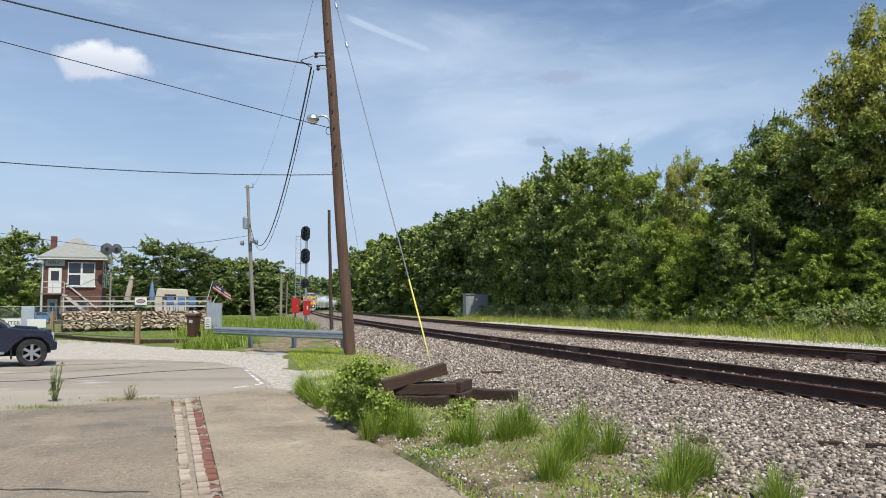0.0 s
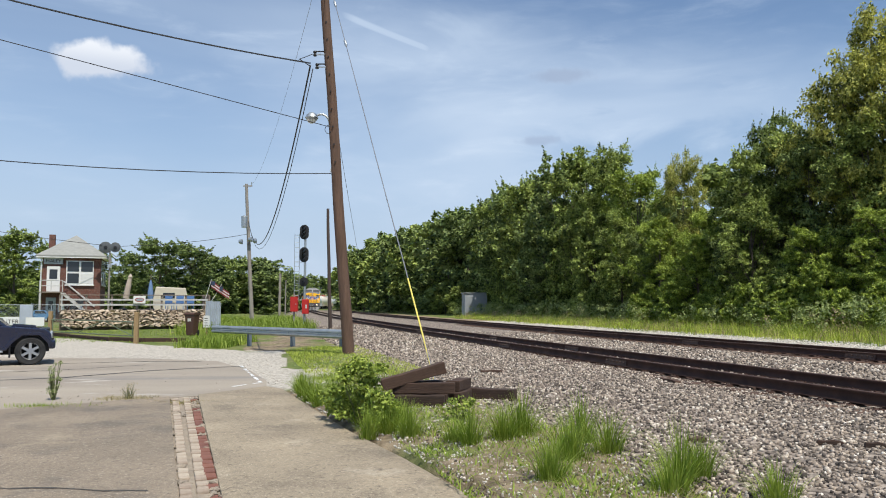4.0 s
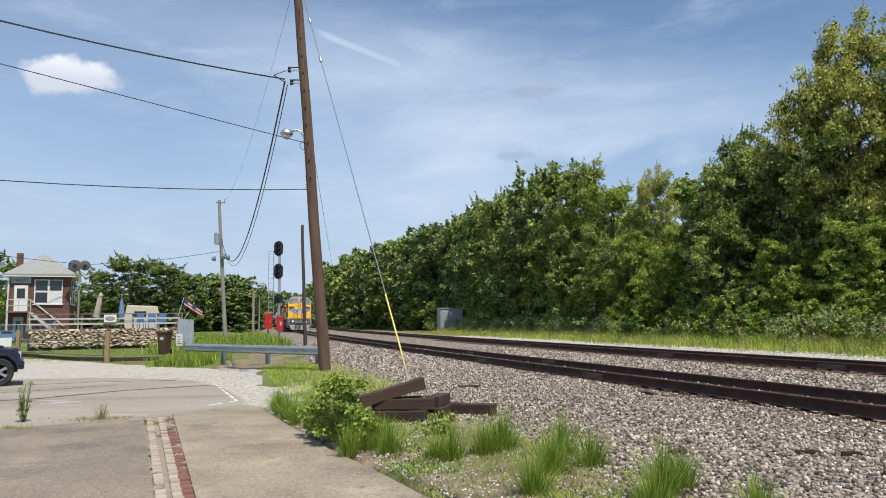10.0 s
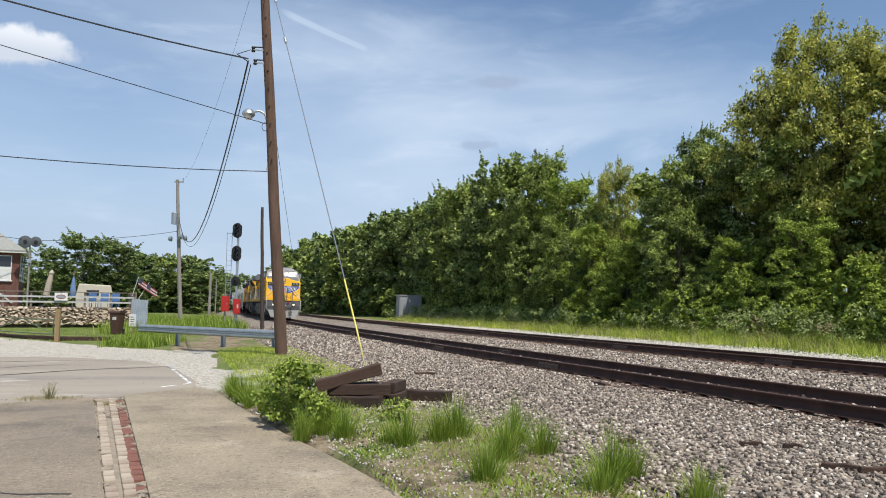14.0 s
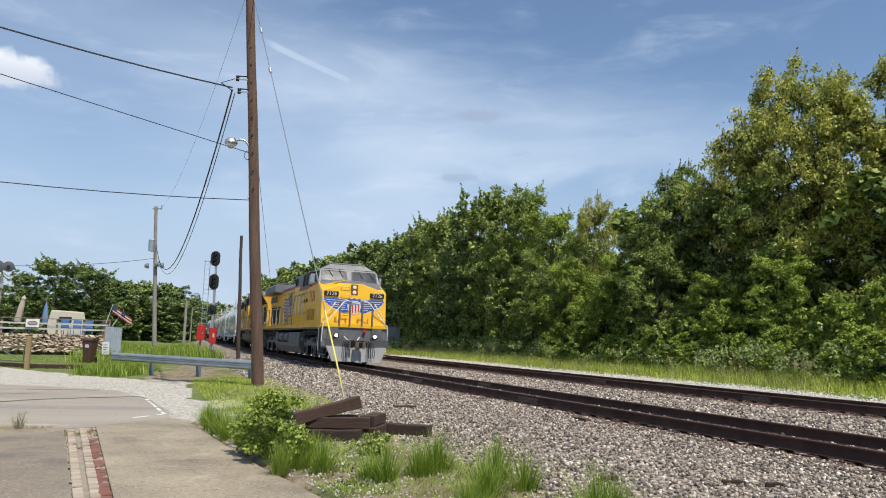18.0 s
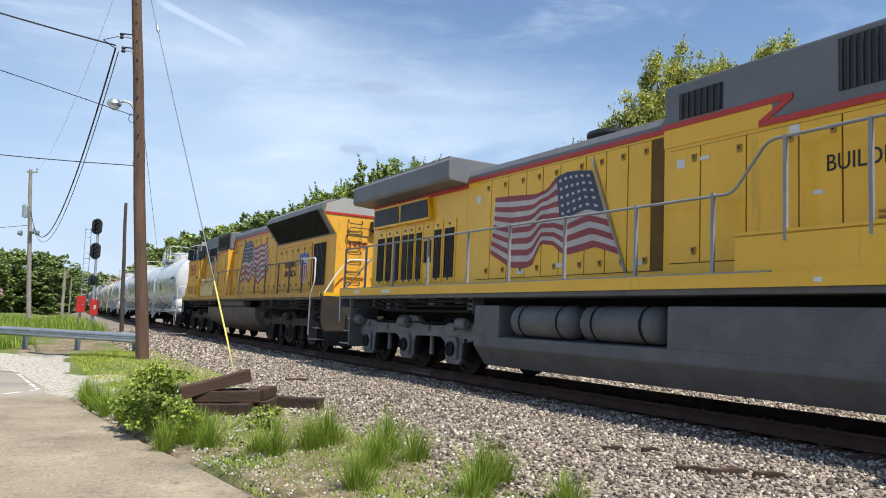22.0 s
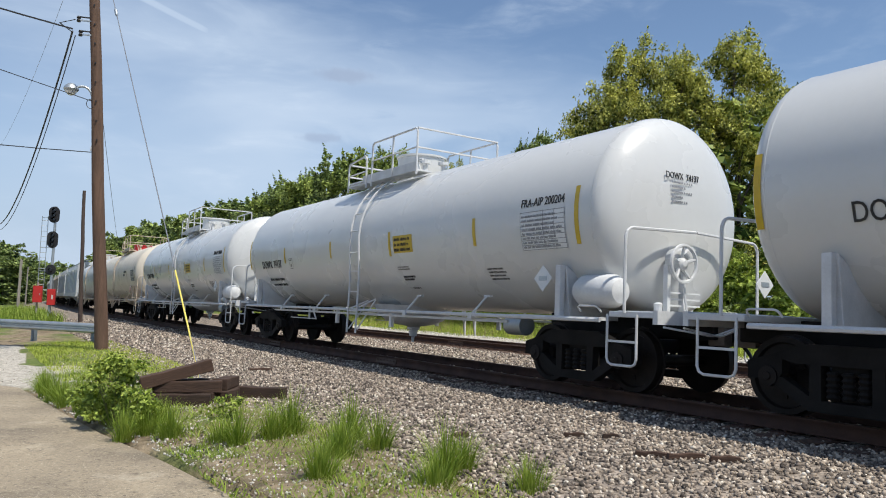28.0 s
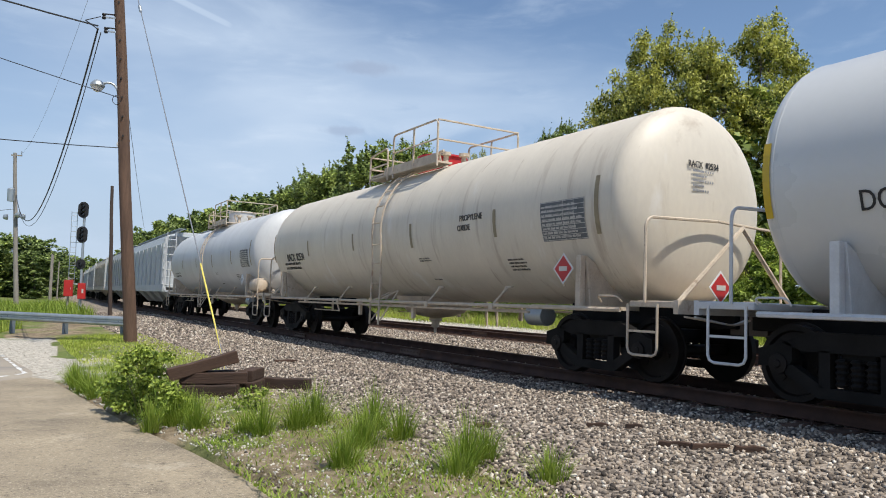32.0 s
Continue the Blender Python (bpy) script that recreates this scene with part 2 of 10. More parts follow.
def mat(name, a, b=None, rough=0.6, metal=0.0, scale=2.0, fine=40.0, bump=0.15, stretch=(1, 1, 1), spots=None, island=0.0, spec=0.5, obj_random=0.0, bump_d=0.01, coat=0.0):
    """Base colour between a and b by broad and fine noise; spots: (colour, scale, threshold, stretch)."""
    m, nt, p = nodes_of(name)
    N, L = nt.nodes.new, nt.links.new
    b = b or tuple(c * 0.72 for c in a)
    tc = N("ShaderNodeTexCoord")
    mp = N("ShaderNodeMapping")
    mp.inputs["Scale"].default_value = stretch
    L(tc.outputs["Object"], mp.inputs[0])
    n1, n2 = N("ShaderNodeTexNoise"), N("ShaderNodeTexNoise")
    for n, s, d in ((n1, scale, 5), (n2, fine, 3)):
        n.inputs["Scale"].default_value, n.inputs["Detail"].default_value = s, d
        L(mp.outputs[0], n.inputs["Vector"])
    add = N("ShaderNodeMath")
    add.operation = "MULTIPLY_ADD"
    L(n2.outputs["Fac"], add.inputs[0])
    add.inputs[1].default_value = 0.45
    L(n1.outputs["Fac"], add.inputs[2])
    last = add.outputs[0]
    if island or obj_random:
        src = N("ShaderNodeNewGeometry").outputs["Random Per Island"] if island else N("ShaderNodeObjectInfo").outputs["Random"]
        ad2 = N("ShaderNodeMath")
        ad2.operation = "MULTIPLY_ADD"
        L(src, ad2.inputs[0])
        ad2.inputs[1].default_value = (island or obj_random)
        L(last, ad2.inputs[2])
        last = ad2.outputs[0]
        off = (island or obj_random) / 2
    else:
        off = 0
    mr = N("ShaderNodeMapRange")
    mr.inputs["From Min"].default_value, mr.inputs["From Max"].default_value = 0.42 + off * 0.2, 1.02 + off * 1.5
    L(last, mr.inputs["Value"])
    mx = N("ShaderNodeMix")
    mx.data_type = "RGBA"
    L(mr.outputs[0], mx.inputs["Factor"])
    mx.inputs[6].default_value, mx.inputs[7].default_value = (*a, 1), (*b, 1)
    col = mx.outputs[2]
    for sp in spots or ():
        c, s, th, st = sp
        m2 = N("ShaderNodeMapping")
        m2.inputs["Scale"].default_value = st
        L(tc.outputs["Object"], m2.inputs[0])
        n3 = N("ShaderNodeTexNoise")
        n3.inputs["Scale"].default_value, n3.inputs["Detail"].default_value, n3.inputs["Roughness"].default_value = s, 6, 0.65
        L(m2.outputs[0], n3.inputs["Vector"])
        r3 = N("ShaderNodeMapRange")
        r3.inputs["From Min"].default_value, r3.inputs["From Max"].default_value = th, th + 0.14
        L(n3.outputs["Fac"], r3.inputs["Value"])
        m3 = N("ShaderNodeMix")
        m3.data_type = "RGBA"
        L(r3.outputs[0], m3.inputs["Factor"])
        L(col, m3.inputs[6])
        m3.inputs[7].default_value = (*c, 1)
        col = m3.outputs[2]
    L(col, p.inputs["Base Color"])
    p.inputs["Metallic"].default_value = metal
    p.inputs["Specular IOR Level"].default_value = spec
    p.inputs["Coat Weight"].default_value = coat
    rr = N("ShaderNodeMapRange")
    rr.inputs["To Min"].default_value, rr.inputs["To Max"].default_value = max(rough - 0.1, 0.03), min(rough + 0.12, 1)
    L(n1.outputs["Fac"], rr.inputs["Value"])
    L(rr.outputs[0], p.inputs["Roughness"])
    if bump:
        bp = N("ShaderNodeBump")
        bp.inputs["Strength"].default_value, bp.inputs["Distance"].default_value = bump, bump_d
        L(n2.outputs["Fac"], bp.inputs["Height"])
        L(bp.outputs[0], p.inputs["Normal"])
    return m


def leaf_mat(name, a, b, trans=0.35, yellow=None):
    m, nt, p = nodes_of(name)
    N, L = nt.nodes.new, nt.links.new
    g = N("ShaderNodeNewGeometry")
    tc = N("ShaderNodeTexCoord")
    n1 = N("ShaderNodeTexNoise")
    n1.inputs["Scale"].default_value = 0.55
    n1.inputs["Detail"].default_value = 3
    L(tc.outputs["Object"], n1.inputs["Vector"])
    ad = N("ShaderNodeMath")
    ad.operation = "MULTIPLY_ADD"
    L(g.outputs["Random Per Island"], ad.inputs[0])
    ad.inputs[1].default_value = 0.6
    L(n1.outputs["Fac"], ad.inputs[2])
    mr = N("ShaderNodeMapRange")
    mr.inputs["From Min"].default_value, mr.inputs["From Max"].default_value = 0.5, 1.16
    L(ad.outputs[0], mr.inputs["Value"])
    mx = N("ShaderNodeMix")
    mx.data_type = "RGBA"
    L(mr.outputs[0], mx.inputs["Factor"])
    mx.inputs[6].default_value, mx.inputs[7].default_value = (*a, 1), (*b, 1)
    col = mx.outputs[2]
    L(col, p.inputs["Base Color"])
    p.inputs["Roughness"].default_value = 0.5
    p.inputs["Specular IOR Level"].default_value = 0.14
    tr = N("ShaderNodeBsdfTranslucent")
    hs = N("ShaderNodeHueSaturation")
    hs.inputs["Value"].default_value = 1.5
    hs.inputs["Saturation"].default_value = 1.1
    L(col, hs.inputs["Color"])
    L(hs.outputs[0], tr.inputs[0])
    ms = N("ShaderNodeMixShader")
    ms.inputs[0].default_value = trans
    L(p.outputs[0], ms.inputs[1])
    L(tr.outputs[0], ms.inputs[2])
    L(ms.outputs[0], nt.nodes["Material Output"].inputs[0])
    return m


def stone_mat(name, stops):
    """Each loose stone takes its own colour from the stops, with fine grain over it."""
    m, nt, p = nodes_of(name)
    N, L = nt.nodes.new, nt.links.new
    cr = N("ShaderNodeValToRGB")
    while len(cr.color_ramp.elements) < len(stops):
        cr.color_ramp.elements.new(0.5)
    for e, (q, c) in zip(cr.color_ramp.elements, stops):
        e.position, e.color = q, (*c, 1)
    L(N("ShaderNodeNewGeometry").outputs["Random Per Island"], cr.inputs[0])
    tc, n1 = N("ShaderNodeTexCoord"), N("ShaderNodeTexNoise")
    n1.inputs["Scale"].default_value, n1.inputs["Detail"].default_value = 70, 4
    L(tc.outputs["Object"], n1.inputs["Vector"])
    hs = N("ShaderNodeHueSaturation")
    mr = N("ShaderNodeMapRange")
    mr.inputs["From Min"].default_value, mr.inputs["From Max"].default_value = 0.3, 0.7
    mr.inputs["To Min"].default_value, mr.inputs["To Max"].default_value = 0.7, 1.25
    L(n1.outputs["Fac"], mr.inputs["Value"])
    L(mr.outputs[0], hs.inputs["Value"])
    L(cr.outputs[0], hs.inputs["Color"])
    L(hs.outputs[0], p.inputs["Base Color"])
    p.inputs["Roughness"].default_value = 0.85
    p.inputs["Specular IOR Level"].default_value = 0.3
    return m


M = {}
M["concrete"] = mat("concrete", (0.40, 0.33, 0.23), (0.19, 0.158, 0.115), 0.9, scale=0.8, fine=30, bump=1.0, spots=[((0.15, 0.125, 0.092), 0.55, 0.53, (1, 1, 1)), ((0.46, 0.40, 0.31), 0.9, 0.60, (1, 1, 1)), ((0.14, 0.115, 0.085), 4.0, 0.60, (1, 1, 1)), ((0.10, 0.085, 0.062), 24, 0.55, (1, 1, 1)), ((0.60, 0.52, 0.40), 31, 0.58, (1, 1, 1)), ((0.66, 0.58, 0.46), 80, 0.57, (1, 1, 1)), ((0.10, 0.083, 0.06), 64, 0.58, (1, 1, 1))])
M["concrete_dark"] = mat("stained_concrete", (0.31, 0.25, 0.18), (0.16, 0.132, 0.10), 0.9, scale=0.7, fine=30, bump=1.0, spots=[((0.125, 0.108, 0.09), 0.6, 0.52, (1, 1, 1)), ((0.34, 0.28, 0.20), 0.9, 0.60, (1, 1, 1)), ((0.10, 0.085, 0.07), 24, 0.55, (1, 1, 1)), ((0.55, 0.48, 0.38), 33, 0.58, (1, 1, 1)), ((0.58, 0.51, 0.41), 80, 0.58, (1, 1, 1)), ((0.075, 0.064, 0.05), 64, 0.58, (1, 1, 1))])
M["asphalt"] = mat("asphalt", (0.40, 0.35, 0.28), (0.24, 0.21, 0.175), 0.92, scale=0.35, fine=30, bump=0.5, stretch=(0.5, 1.4, 1), spots=[((0.20, 0.19, 0.18), 0.3, 0.58, (0.25, 1.3, 1)), ((0.55, 0.52, 0.47), 0.8, 0.6, (0.6, 1, 1))])
M["stone"] = stone_mat("ballast_stone", ((0.0, (0.05, 0.042, 0.036)), (0.3, (0.15, 0.125, 0.107)), (0.55, (0.285, 0.235, 0.188)), (0.78, (0.41, 0.34, 0.272)), (0.93, (0.57, 0.50, 0.415)), (1.0, (0.74, 0.69, 0.61))))
M["rail"] = mat("rail_steel", (0.078, 0.036, 0.024), (0.03, 0.016, 0.012), 0.85, metal=0.0, scale=3, fine=60, bump=0.2)
M["rail_top"] = mat("rail_head", (0.12, 0.075, 0.055), (0.07, 0.042, 0.033), 0.55, metal=0.3, scale=5, fine=90, bump=0.05)
M["tie_track"] = mat("rusty_tie_wood", (0.15, 0.085, 0.057), (0.042, 0.026, 0.02), 0.9, scale=2.5, fine=26, bump=0.7, stretch=(0.35, 3, 3), obj_random=0.5)
M["tie"] = mat("creosote_wood", (0.10, 0.055, 0.036), (0.026, 0.016, 0.012), 0.9, scale=2.5, fine=26, bump=0.7, stretch=(0.35, 3, 3), obj_random=0.5)
M["pole"] = mat("pole_wood", (0.165, 0.098, 0.065), (0.075, 0.045, 0.032), 0.9, scale=3, fine=24, bump=0.6, stretch=(4, 4, 0.35))
M["pole_grey"] = mat("weathered_pole", (0.36, 0.33, 0.29), (0.2, 0.18, 0.16), 0.9, scale=3, fine=24, bump=0.4, stretch=(4, 4, 0.35))
M["bark"] = mat("bark", (0.14, 0.11, 0.085), (0.06, 0.048, 0.04), 0.95, scale=4, fine=22, bump=0.8, stretch=(3, 3, 0.6))
M["leaf"] = leaf_mat("leaf_green", (0.026, 0.05, 0.012), (0.46, 0.55, 0.15), 0.14)
M["leaf_dark"] = leaf_mat("leaf_dark", (0.02, 0.041, 0.014), (0.37, 0.46, 0.155), 0.14)
M["leaf_bright"] = leaf_mat("leaf_bright", (0.075, 0.125, 0.022), (0.46, 0.55, 0.115), 0.2)
M["leaf_olive"] = leaf_mat("leaf_olive", (0.05, 0.078, 0.018), (0.64, 0.63, 0.17), 0.24)
M["blade"] = leaf_mat("grass_blade", (0.135, 0.215, 0.028), (0.35, 0.42, 0.09), 0.25)
M["blade_dry"] = leaf_mat("dry_grass", (0.20, 0.19, 0.08), (0.42, 0.35, 0.18), 0.2)
M["weed"] = leaf_mat("weed_leaf", (0.15, 0.21, 0.075), (0.44, 0.50, 0.21), 0.2)
M["lamp_glass"] = mat("lamp_globe", (0.75, 0.76, 0.76), (0.68, 0.69, 0.7), 0.2, bump=0)
M["galv_dull"] = mat("guy_strand", (0.30, 0.31, 0.33), (0.22, 0.23, 0.25), 0.5, metal=0.5, bump=0)
M["pole_dark"] = mat("dark_pole", (0.085, 0.06, 0.05), (0.05, 0.036, 0.03), 0.9, scale=3, fine=24, bump=0.4, stretch=(4, 4, 0.35))
M["weed_grass"] = leaf_mat("meadow_grass", (0.24, 0.32, 0.05), (0.56, 0.60, 0.13), 0.25)
M["weed_brown"] = leaf_mat("seed_head", (0.24, 0.185, 0.11), (0.46, 0.38, 0.23), 0.15)
M["galv"] = mat("galvanised_steel", (0.50, 0.54, 0.56), (0.36, 0.40, 0.43), 0.45, metal=0.7, scale=3, fine=40, bump=0.05)
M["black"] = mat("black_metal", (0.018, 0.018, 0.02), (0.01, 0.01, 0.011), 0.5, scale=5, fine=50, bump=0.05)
M["wire"] = mat("wire_black", (0.03, 0.032, 0.036), (0.02, 0.02, 0.022), 0.6, bump=0)
M["red_box"] = mat("red_enamel", (0.55, 0.025, 0.02), (0.42, 0.02, 0.018), 0.45, scale=3, bump=0.05)
M["yellow_stick"] = mat("yellow_plastic", (0.80, 0.68, 0.15), (0.68, 0.56, 0.11), 0.5, bump=0.03)
M["brick"] = mat("red_brick", (0.25, 0.105, 0.07), (0.15, 0.065, 0.05), 0.9, scale=5, fine=60, bump=0.5, obj_random=0.6)
M["mortar"] = mat("crumbled_mortar", (0.40, 0.34, 0.26), (0.24, 0.2, 0.16), 0.95, scale=6, fine=40, bump=0.9, bump_d=0.03)
M["white"] = mat("white_paint", (0.78, 0.78, 0.76), (0.68, 0.68, 0.66), 0.5, scale=2, bump=0.05)
M["glass"] = mat("dark_glass", (0.025, 0.03, 0.035), (0.02, 0.024, 0.03), 0.06, scale=1, bump=0.0, spec=0.8)
# railway paint
M["up_yellow"] = mat("armour_yellow", (0.88, 0.50, 0.016), (0.78, 0.42, 0.013), 0.36, scale=1.2, fine=14, bump=0.03, stretch=(1, 1, 0.45), coat=0.15, spots=[((0.50, 0.27, 0.02), 1.9, 0.63, (1.8, 1, 0.18)), ((0.46, 0.26, 0.04), 5.0, 0.66, (2.4, 1, 0.12))])
M["up_yellow_old"] = mat("faded_yellow", (0.80, 0.425, 0.045), (0.66, 0.335, 0.035), 0.5, scale=1.5, fine=12, bump=0.04, stretch=(1, 1, 0.35), spots=[((0.34, 0.21, 0.06), 1.6, 0.61, (1.2, 1, 0.3)), ((0.22, 0.135, 0.05), 4.0, 0.63, (2.0, 1, 0.16))])
M["up_grey"] = mat("harbor_grey", (0.165, 0.172, 0.18), (0.125, 0.13, 0.138), 0.5, scale=1.5, fine=14, bump=0.03)
M["up_under"] = mat("underframe_grey", (0.135, 0.138, 0.143), (0.08, 0.08, 0.08), 0.6, scale=2.5, fine=25, bump=0.15)
M["rail_grey"] = mat("handrail_grey", (0.30, 0.305, 0.31), (0.21, 0.21, 0.215), 0.5, scale=4, bump=0.05)
M["slat_dark"] = mat("dark_slat", (0.05, 0.045, 0.042), (0.03, 0.028, 0.026), 0.6, scale=4, bump=0.05)
M["seam"] = mat("grimy_seam", (0.16, 0.085, 0.015), (0.10, 0.055, 0.012), 0.8, scale=4, bump=0.05)
M["ink_soft"] = mat("worn_stencil", (0.30, 0.31, 0.33), (0.22, 0.23, 0.25), 0.6, bump=0)
M["decal_white"] = mat("decal_white", (0.74, 0.72, 0.68), (0.62, 0.60, 0.56), 0.5, scale=6, bump=0)
M["dust_brown"] = mat("brake_dust_brown", (0.15, 0.122, 0.10), (0.085, 0.069, 0.057), 0.85, scale=2.5, fine=25, bump=0.25)
M["truck_grey"] = mat("truck_grey", (0.165, 0.168, 0.175), (0.09, 0.088, 0.088), 0.6, scale=3, fine=25, bump=0.15)
M["truck_brown"] = mat("truck_brown", (0.052, 0.039, 0.031), (0.022, 0.017, 0.014), 0.85, scale=3, fine=25, bump=0.2)
M["up_red"] = mat("stripe_red", (0.50, 0.035, 0.022), (0.42, 0.03, 0.02), 0.45, bump=0.02)
M["up_blue"] = mat("emblem_blue", (0.022, 0.09, 0.40), (0.02, 0.075, 0.33), 0.45, bump=0.02)
M["flag_white"] = mat("flag_white", (0.62, 0.60, 0.56), (0.50, 0.48, 0.45), 0.5, scale=3, bump=0.02)
M["flag_faded"] = mat("faded_flag_white", (0.58, 0.54, 0.49), (0.42, 0.39, 0.36), 0.6, scale=3, fine=20, bump=0.02)
M["flag_navy"] = mat("flag_navy", (0.045, 0.062, 0.11), (0.03, 0.042, 0.075), 0.5, scale=3, bump=0.02)
M["under"] = mat("oily_black", (0.014, 0.013, 0.0125), (0.006, 0.0056, 0.0055), 0.75, scale=3, fine=30, bump=0.15, spec=0.2)
M["wheel"] = mat("wheel_steel", (0.02, 0.016, 0.0145), (0.009, 0.0075, 0.007), 0.6, metal=0.3, scale=4, fine=40, bump=0.1, spec=0.25)
M["tank_white"] = mat("tank_white", (0.625, 0.635, 0.63), (0.585, 0.595, 0.59), 0.28, scale=0.7, fine=10, bump=0.01, coat=0.2)
M["tank_cream"] = mat("tank_cream", (0.70, 0.64, 0.535), (0.59, 0.535, 0.45), 0.5, scale=0.9, fine=14, bump=0.03, stretch=(1.6, 1, 0.5), spots=[((0.47, 0.40, 0.32), 1.6, 0.57, (2.4, 0.6, 0.18)), ((0.74, 0.72, 0.68), 0.8, 0.60, (1.5, 1, 0.4)), ((0.33, 0.24, 0.17), 2.6, 0.64, (2.6, 0.5, 0.14)), ((0.22, 0.15, 0.105), 7.0, 0.69, (2.0, 0.6, 0.3))])
M["tank_grey"] = mat("tank_offwhite", (0.60, 0.615, 0.625), (0.50, 0.51, 0.52), 0.42, scale=0.9, fine=14, bump=0.02, stretch=(1.6, 1, 0.5), spots=[((0.46, 0.45, 0.43), 1.4, 0.62, (2.2, 1, 0.25))])
M["placard_yellow"] = mat("reflector_yellow", (0.62, 0.43, 0.03), (0.5, 0.34, 0.02), 0.4, scale=8, bump=0.02)
M["ink"] = mat("stencil_black", (0.022, 0.022, 0.024), (0.018, 0.018, 0.02), 0.6, bump=0)
M["ink_red"] = mat("numeral_red", (0.38, 0.035, 0.022), (0.33, 0.03, 0.02), 0.5, bump=0)
M["dome_red"] = mat("dome_red", (0.58, 0.03, 0.035), (0.46, 0.025, 0.03), 0.45, scale=3, bump=0.03)
M["hop_blue"] = mat("hopper_pale_blue", (0.52, 0.55, 0.57), (0.42, 0.45, 0.47), 0.5, scale=1, stretch=(1.4, 1, 0.4), bump=0.03)
M["hop_grey"] = mat("hopper_grey", (0.44, 0.445, 0.45), (0.33, 0.335, 0.34), 0.6, scale=1, stretch=(1.4, 1, 0.4), bump=0.03, spots=[((0.25, 0.21, 0.18), 1.4, 0.6, (2, 1, 0.25))])
M["hop_tan"] = mat("hopper_tan", (0.45, 0.40, 0.34), (0.34, 0.3, 0.25), 0.6, scale=1, stretch=(1.4, 1, 0.4), bump=0.03)


def glow(name, colour, strength):
    m, nt, p = nodes_of(name)
    p.inputs["Base Color"].default_value = (*colour, 1)
    p.inputs["Emission Color"].default_value = (*colour, 1)
    p.inputs["Emission Strength"].default_value = strength
    return m


M["lamp_amber"] = glow("headlight_dim", (0.85, 0.55, 0.28), 0.35)
M["lamp_on"] = glow("headlight_on", (1.0, 0.85, 0.6), 3.0)


# ---- ground ----
def ground_material():
    m, nt, p = nodes_of("ground_cover")
    N, L = nt.nodes.new, nt.links.new
    at = N("ShaderNodeAttribute")
    at.attribute_name = "zone"
    sep = N("ShaderNodeSeparateColor")
    L(at.outputs["Color"], sep.inputs[0])
    tc = N("ShaderNodeTexCoord")

    def noise_(scale, detail=5, rough=0.6):
        n = N("ShaderNodeTexNoise")
        n.inputs["Scale"].default_value, n.inputs["Detail"].default_value, n.inputs["Roughness"].default_value = scale, detail, rough
        L(tc.outputs["Object"], n.inputs["Vector"])
        return n.outputs["Fac"]

    def mixc(f, a, b):
        n = N("ShaderNodeMix")
        n.data_type = "RGBA"
        L(f, n.inputs["Factor"])
        for k, q in ((6, a), (7, b)):
            if isinstance(q, tuple):
                n.inputs[k].default_value = (*q, 1)
            else:
                L(q, n.inputs[k])
        return n.outputs[2]

    def rng(f, a, b):
        n = N("ShaderNodeMapRange")
        n.inputs["From Min"].default_value, n.inputs["From Max"].default_value = a, b
        L(f, n.inputs["Value"])
        return n.outputs[0]

    def mul(a, b):
        n = N("ShaderNodeMath")
        n.operation = "MULTIPLY"
        L(a, n.inputs[0]), L(b, n.inputs[1])
        return n.outputs[0]
    vor = N("ShaderNodeTexVoronoi")
    vor.inputs["Scale"].default_value = 19
    L(tc.outputs["Object"], vor.inputs["Vector"])
    vs = N("ShaderNodeSeparateColor")
    L(vor.outputs["Color"], vs.inputs[0])
    big, mid, fine = noise_(0.35), noise_(3.0), noise_(38.0)
    dirt = mixc(rng(mid, 0.35, 0.68), (0.14, 0.106, 0.068), (0.38, 0.305, 0.21))
    ballast = mixc(vs.outputs[0], (0.07, 0.058, 0.049), (0.40, 0.34, 0.285))
    grass = mixc(rng(mid, 0.35, 0.7), (0.085, 0.135, 0.03), (0.19, 0.215, 0.065))
    grass = mixc(rng(big, 0.5, 0.72), grass, (0.25, 0.23, 0.10))
    pale = mixc(vs.outputs[1], (0.31, 0.285, 0.24), (0.60, 0.56, 0.49))
    c = mixc(rng(sep.outputs[0], 0.35, 0.65), dirt, ballast)
    c = mixc(rng(sep.outputs[2], 0.35, 0.65), c, pale)
    c = mixc(rng(sep.outputs[1], 0.3, 0.7), c, grass)
    L(c, p.inputs["Base Color"])
    p.inputs["Roughness"].default_value = 0.95
    p.inputs["Specular IOR Level"].default_value = 0.2
    bp = N("ShaderNodeBump")
    bp.inputs["Strength"].default_value, bp.inputs["Distance"].default_value = 0.7, 0.035
    L(mixc(sep.outputs[0], fine, vor.outputs["Distance"]), bp.inputs["Height"])
    L(bp.outputs[0], p.inputs["Normal"])
    return m


M["ground"] = ground_material()


def wob(x, y, k=1.0, o=0.0):
    return np.sin(x * 1.7 * k + o) * 0.5 + np.sin(y * 2.3 * k + 1.3 + o) * 0.35 + np.sin((x + y) * 4.1 * k + 2 * o) * 0.25


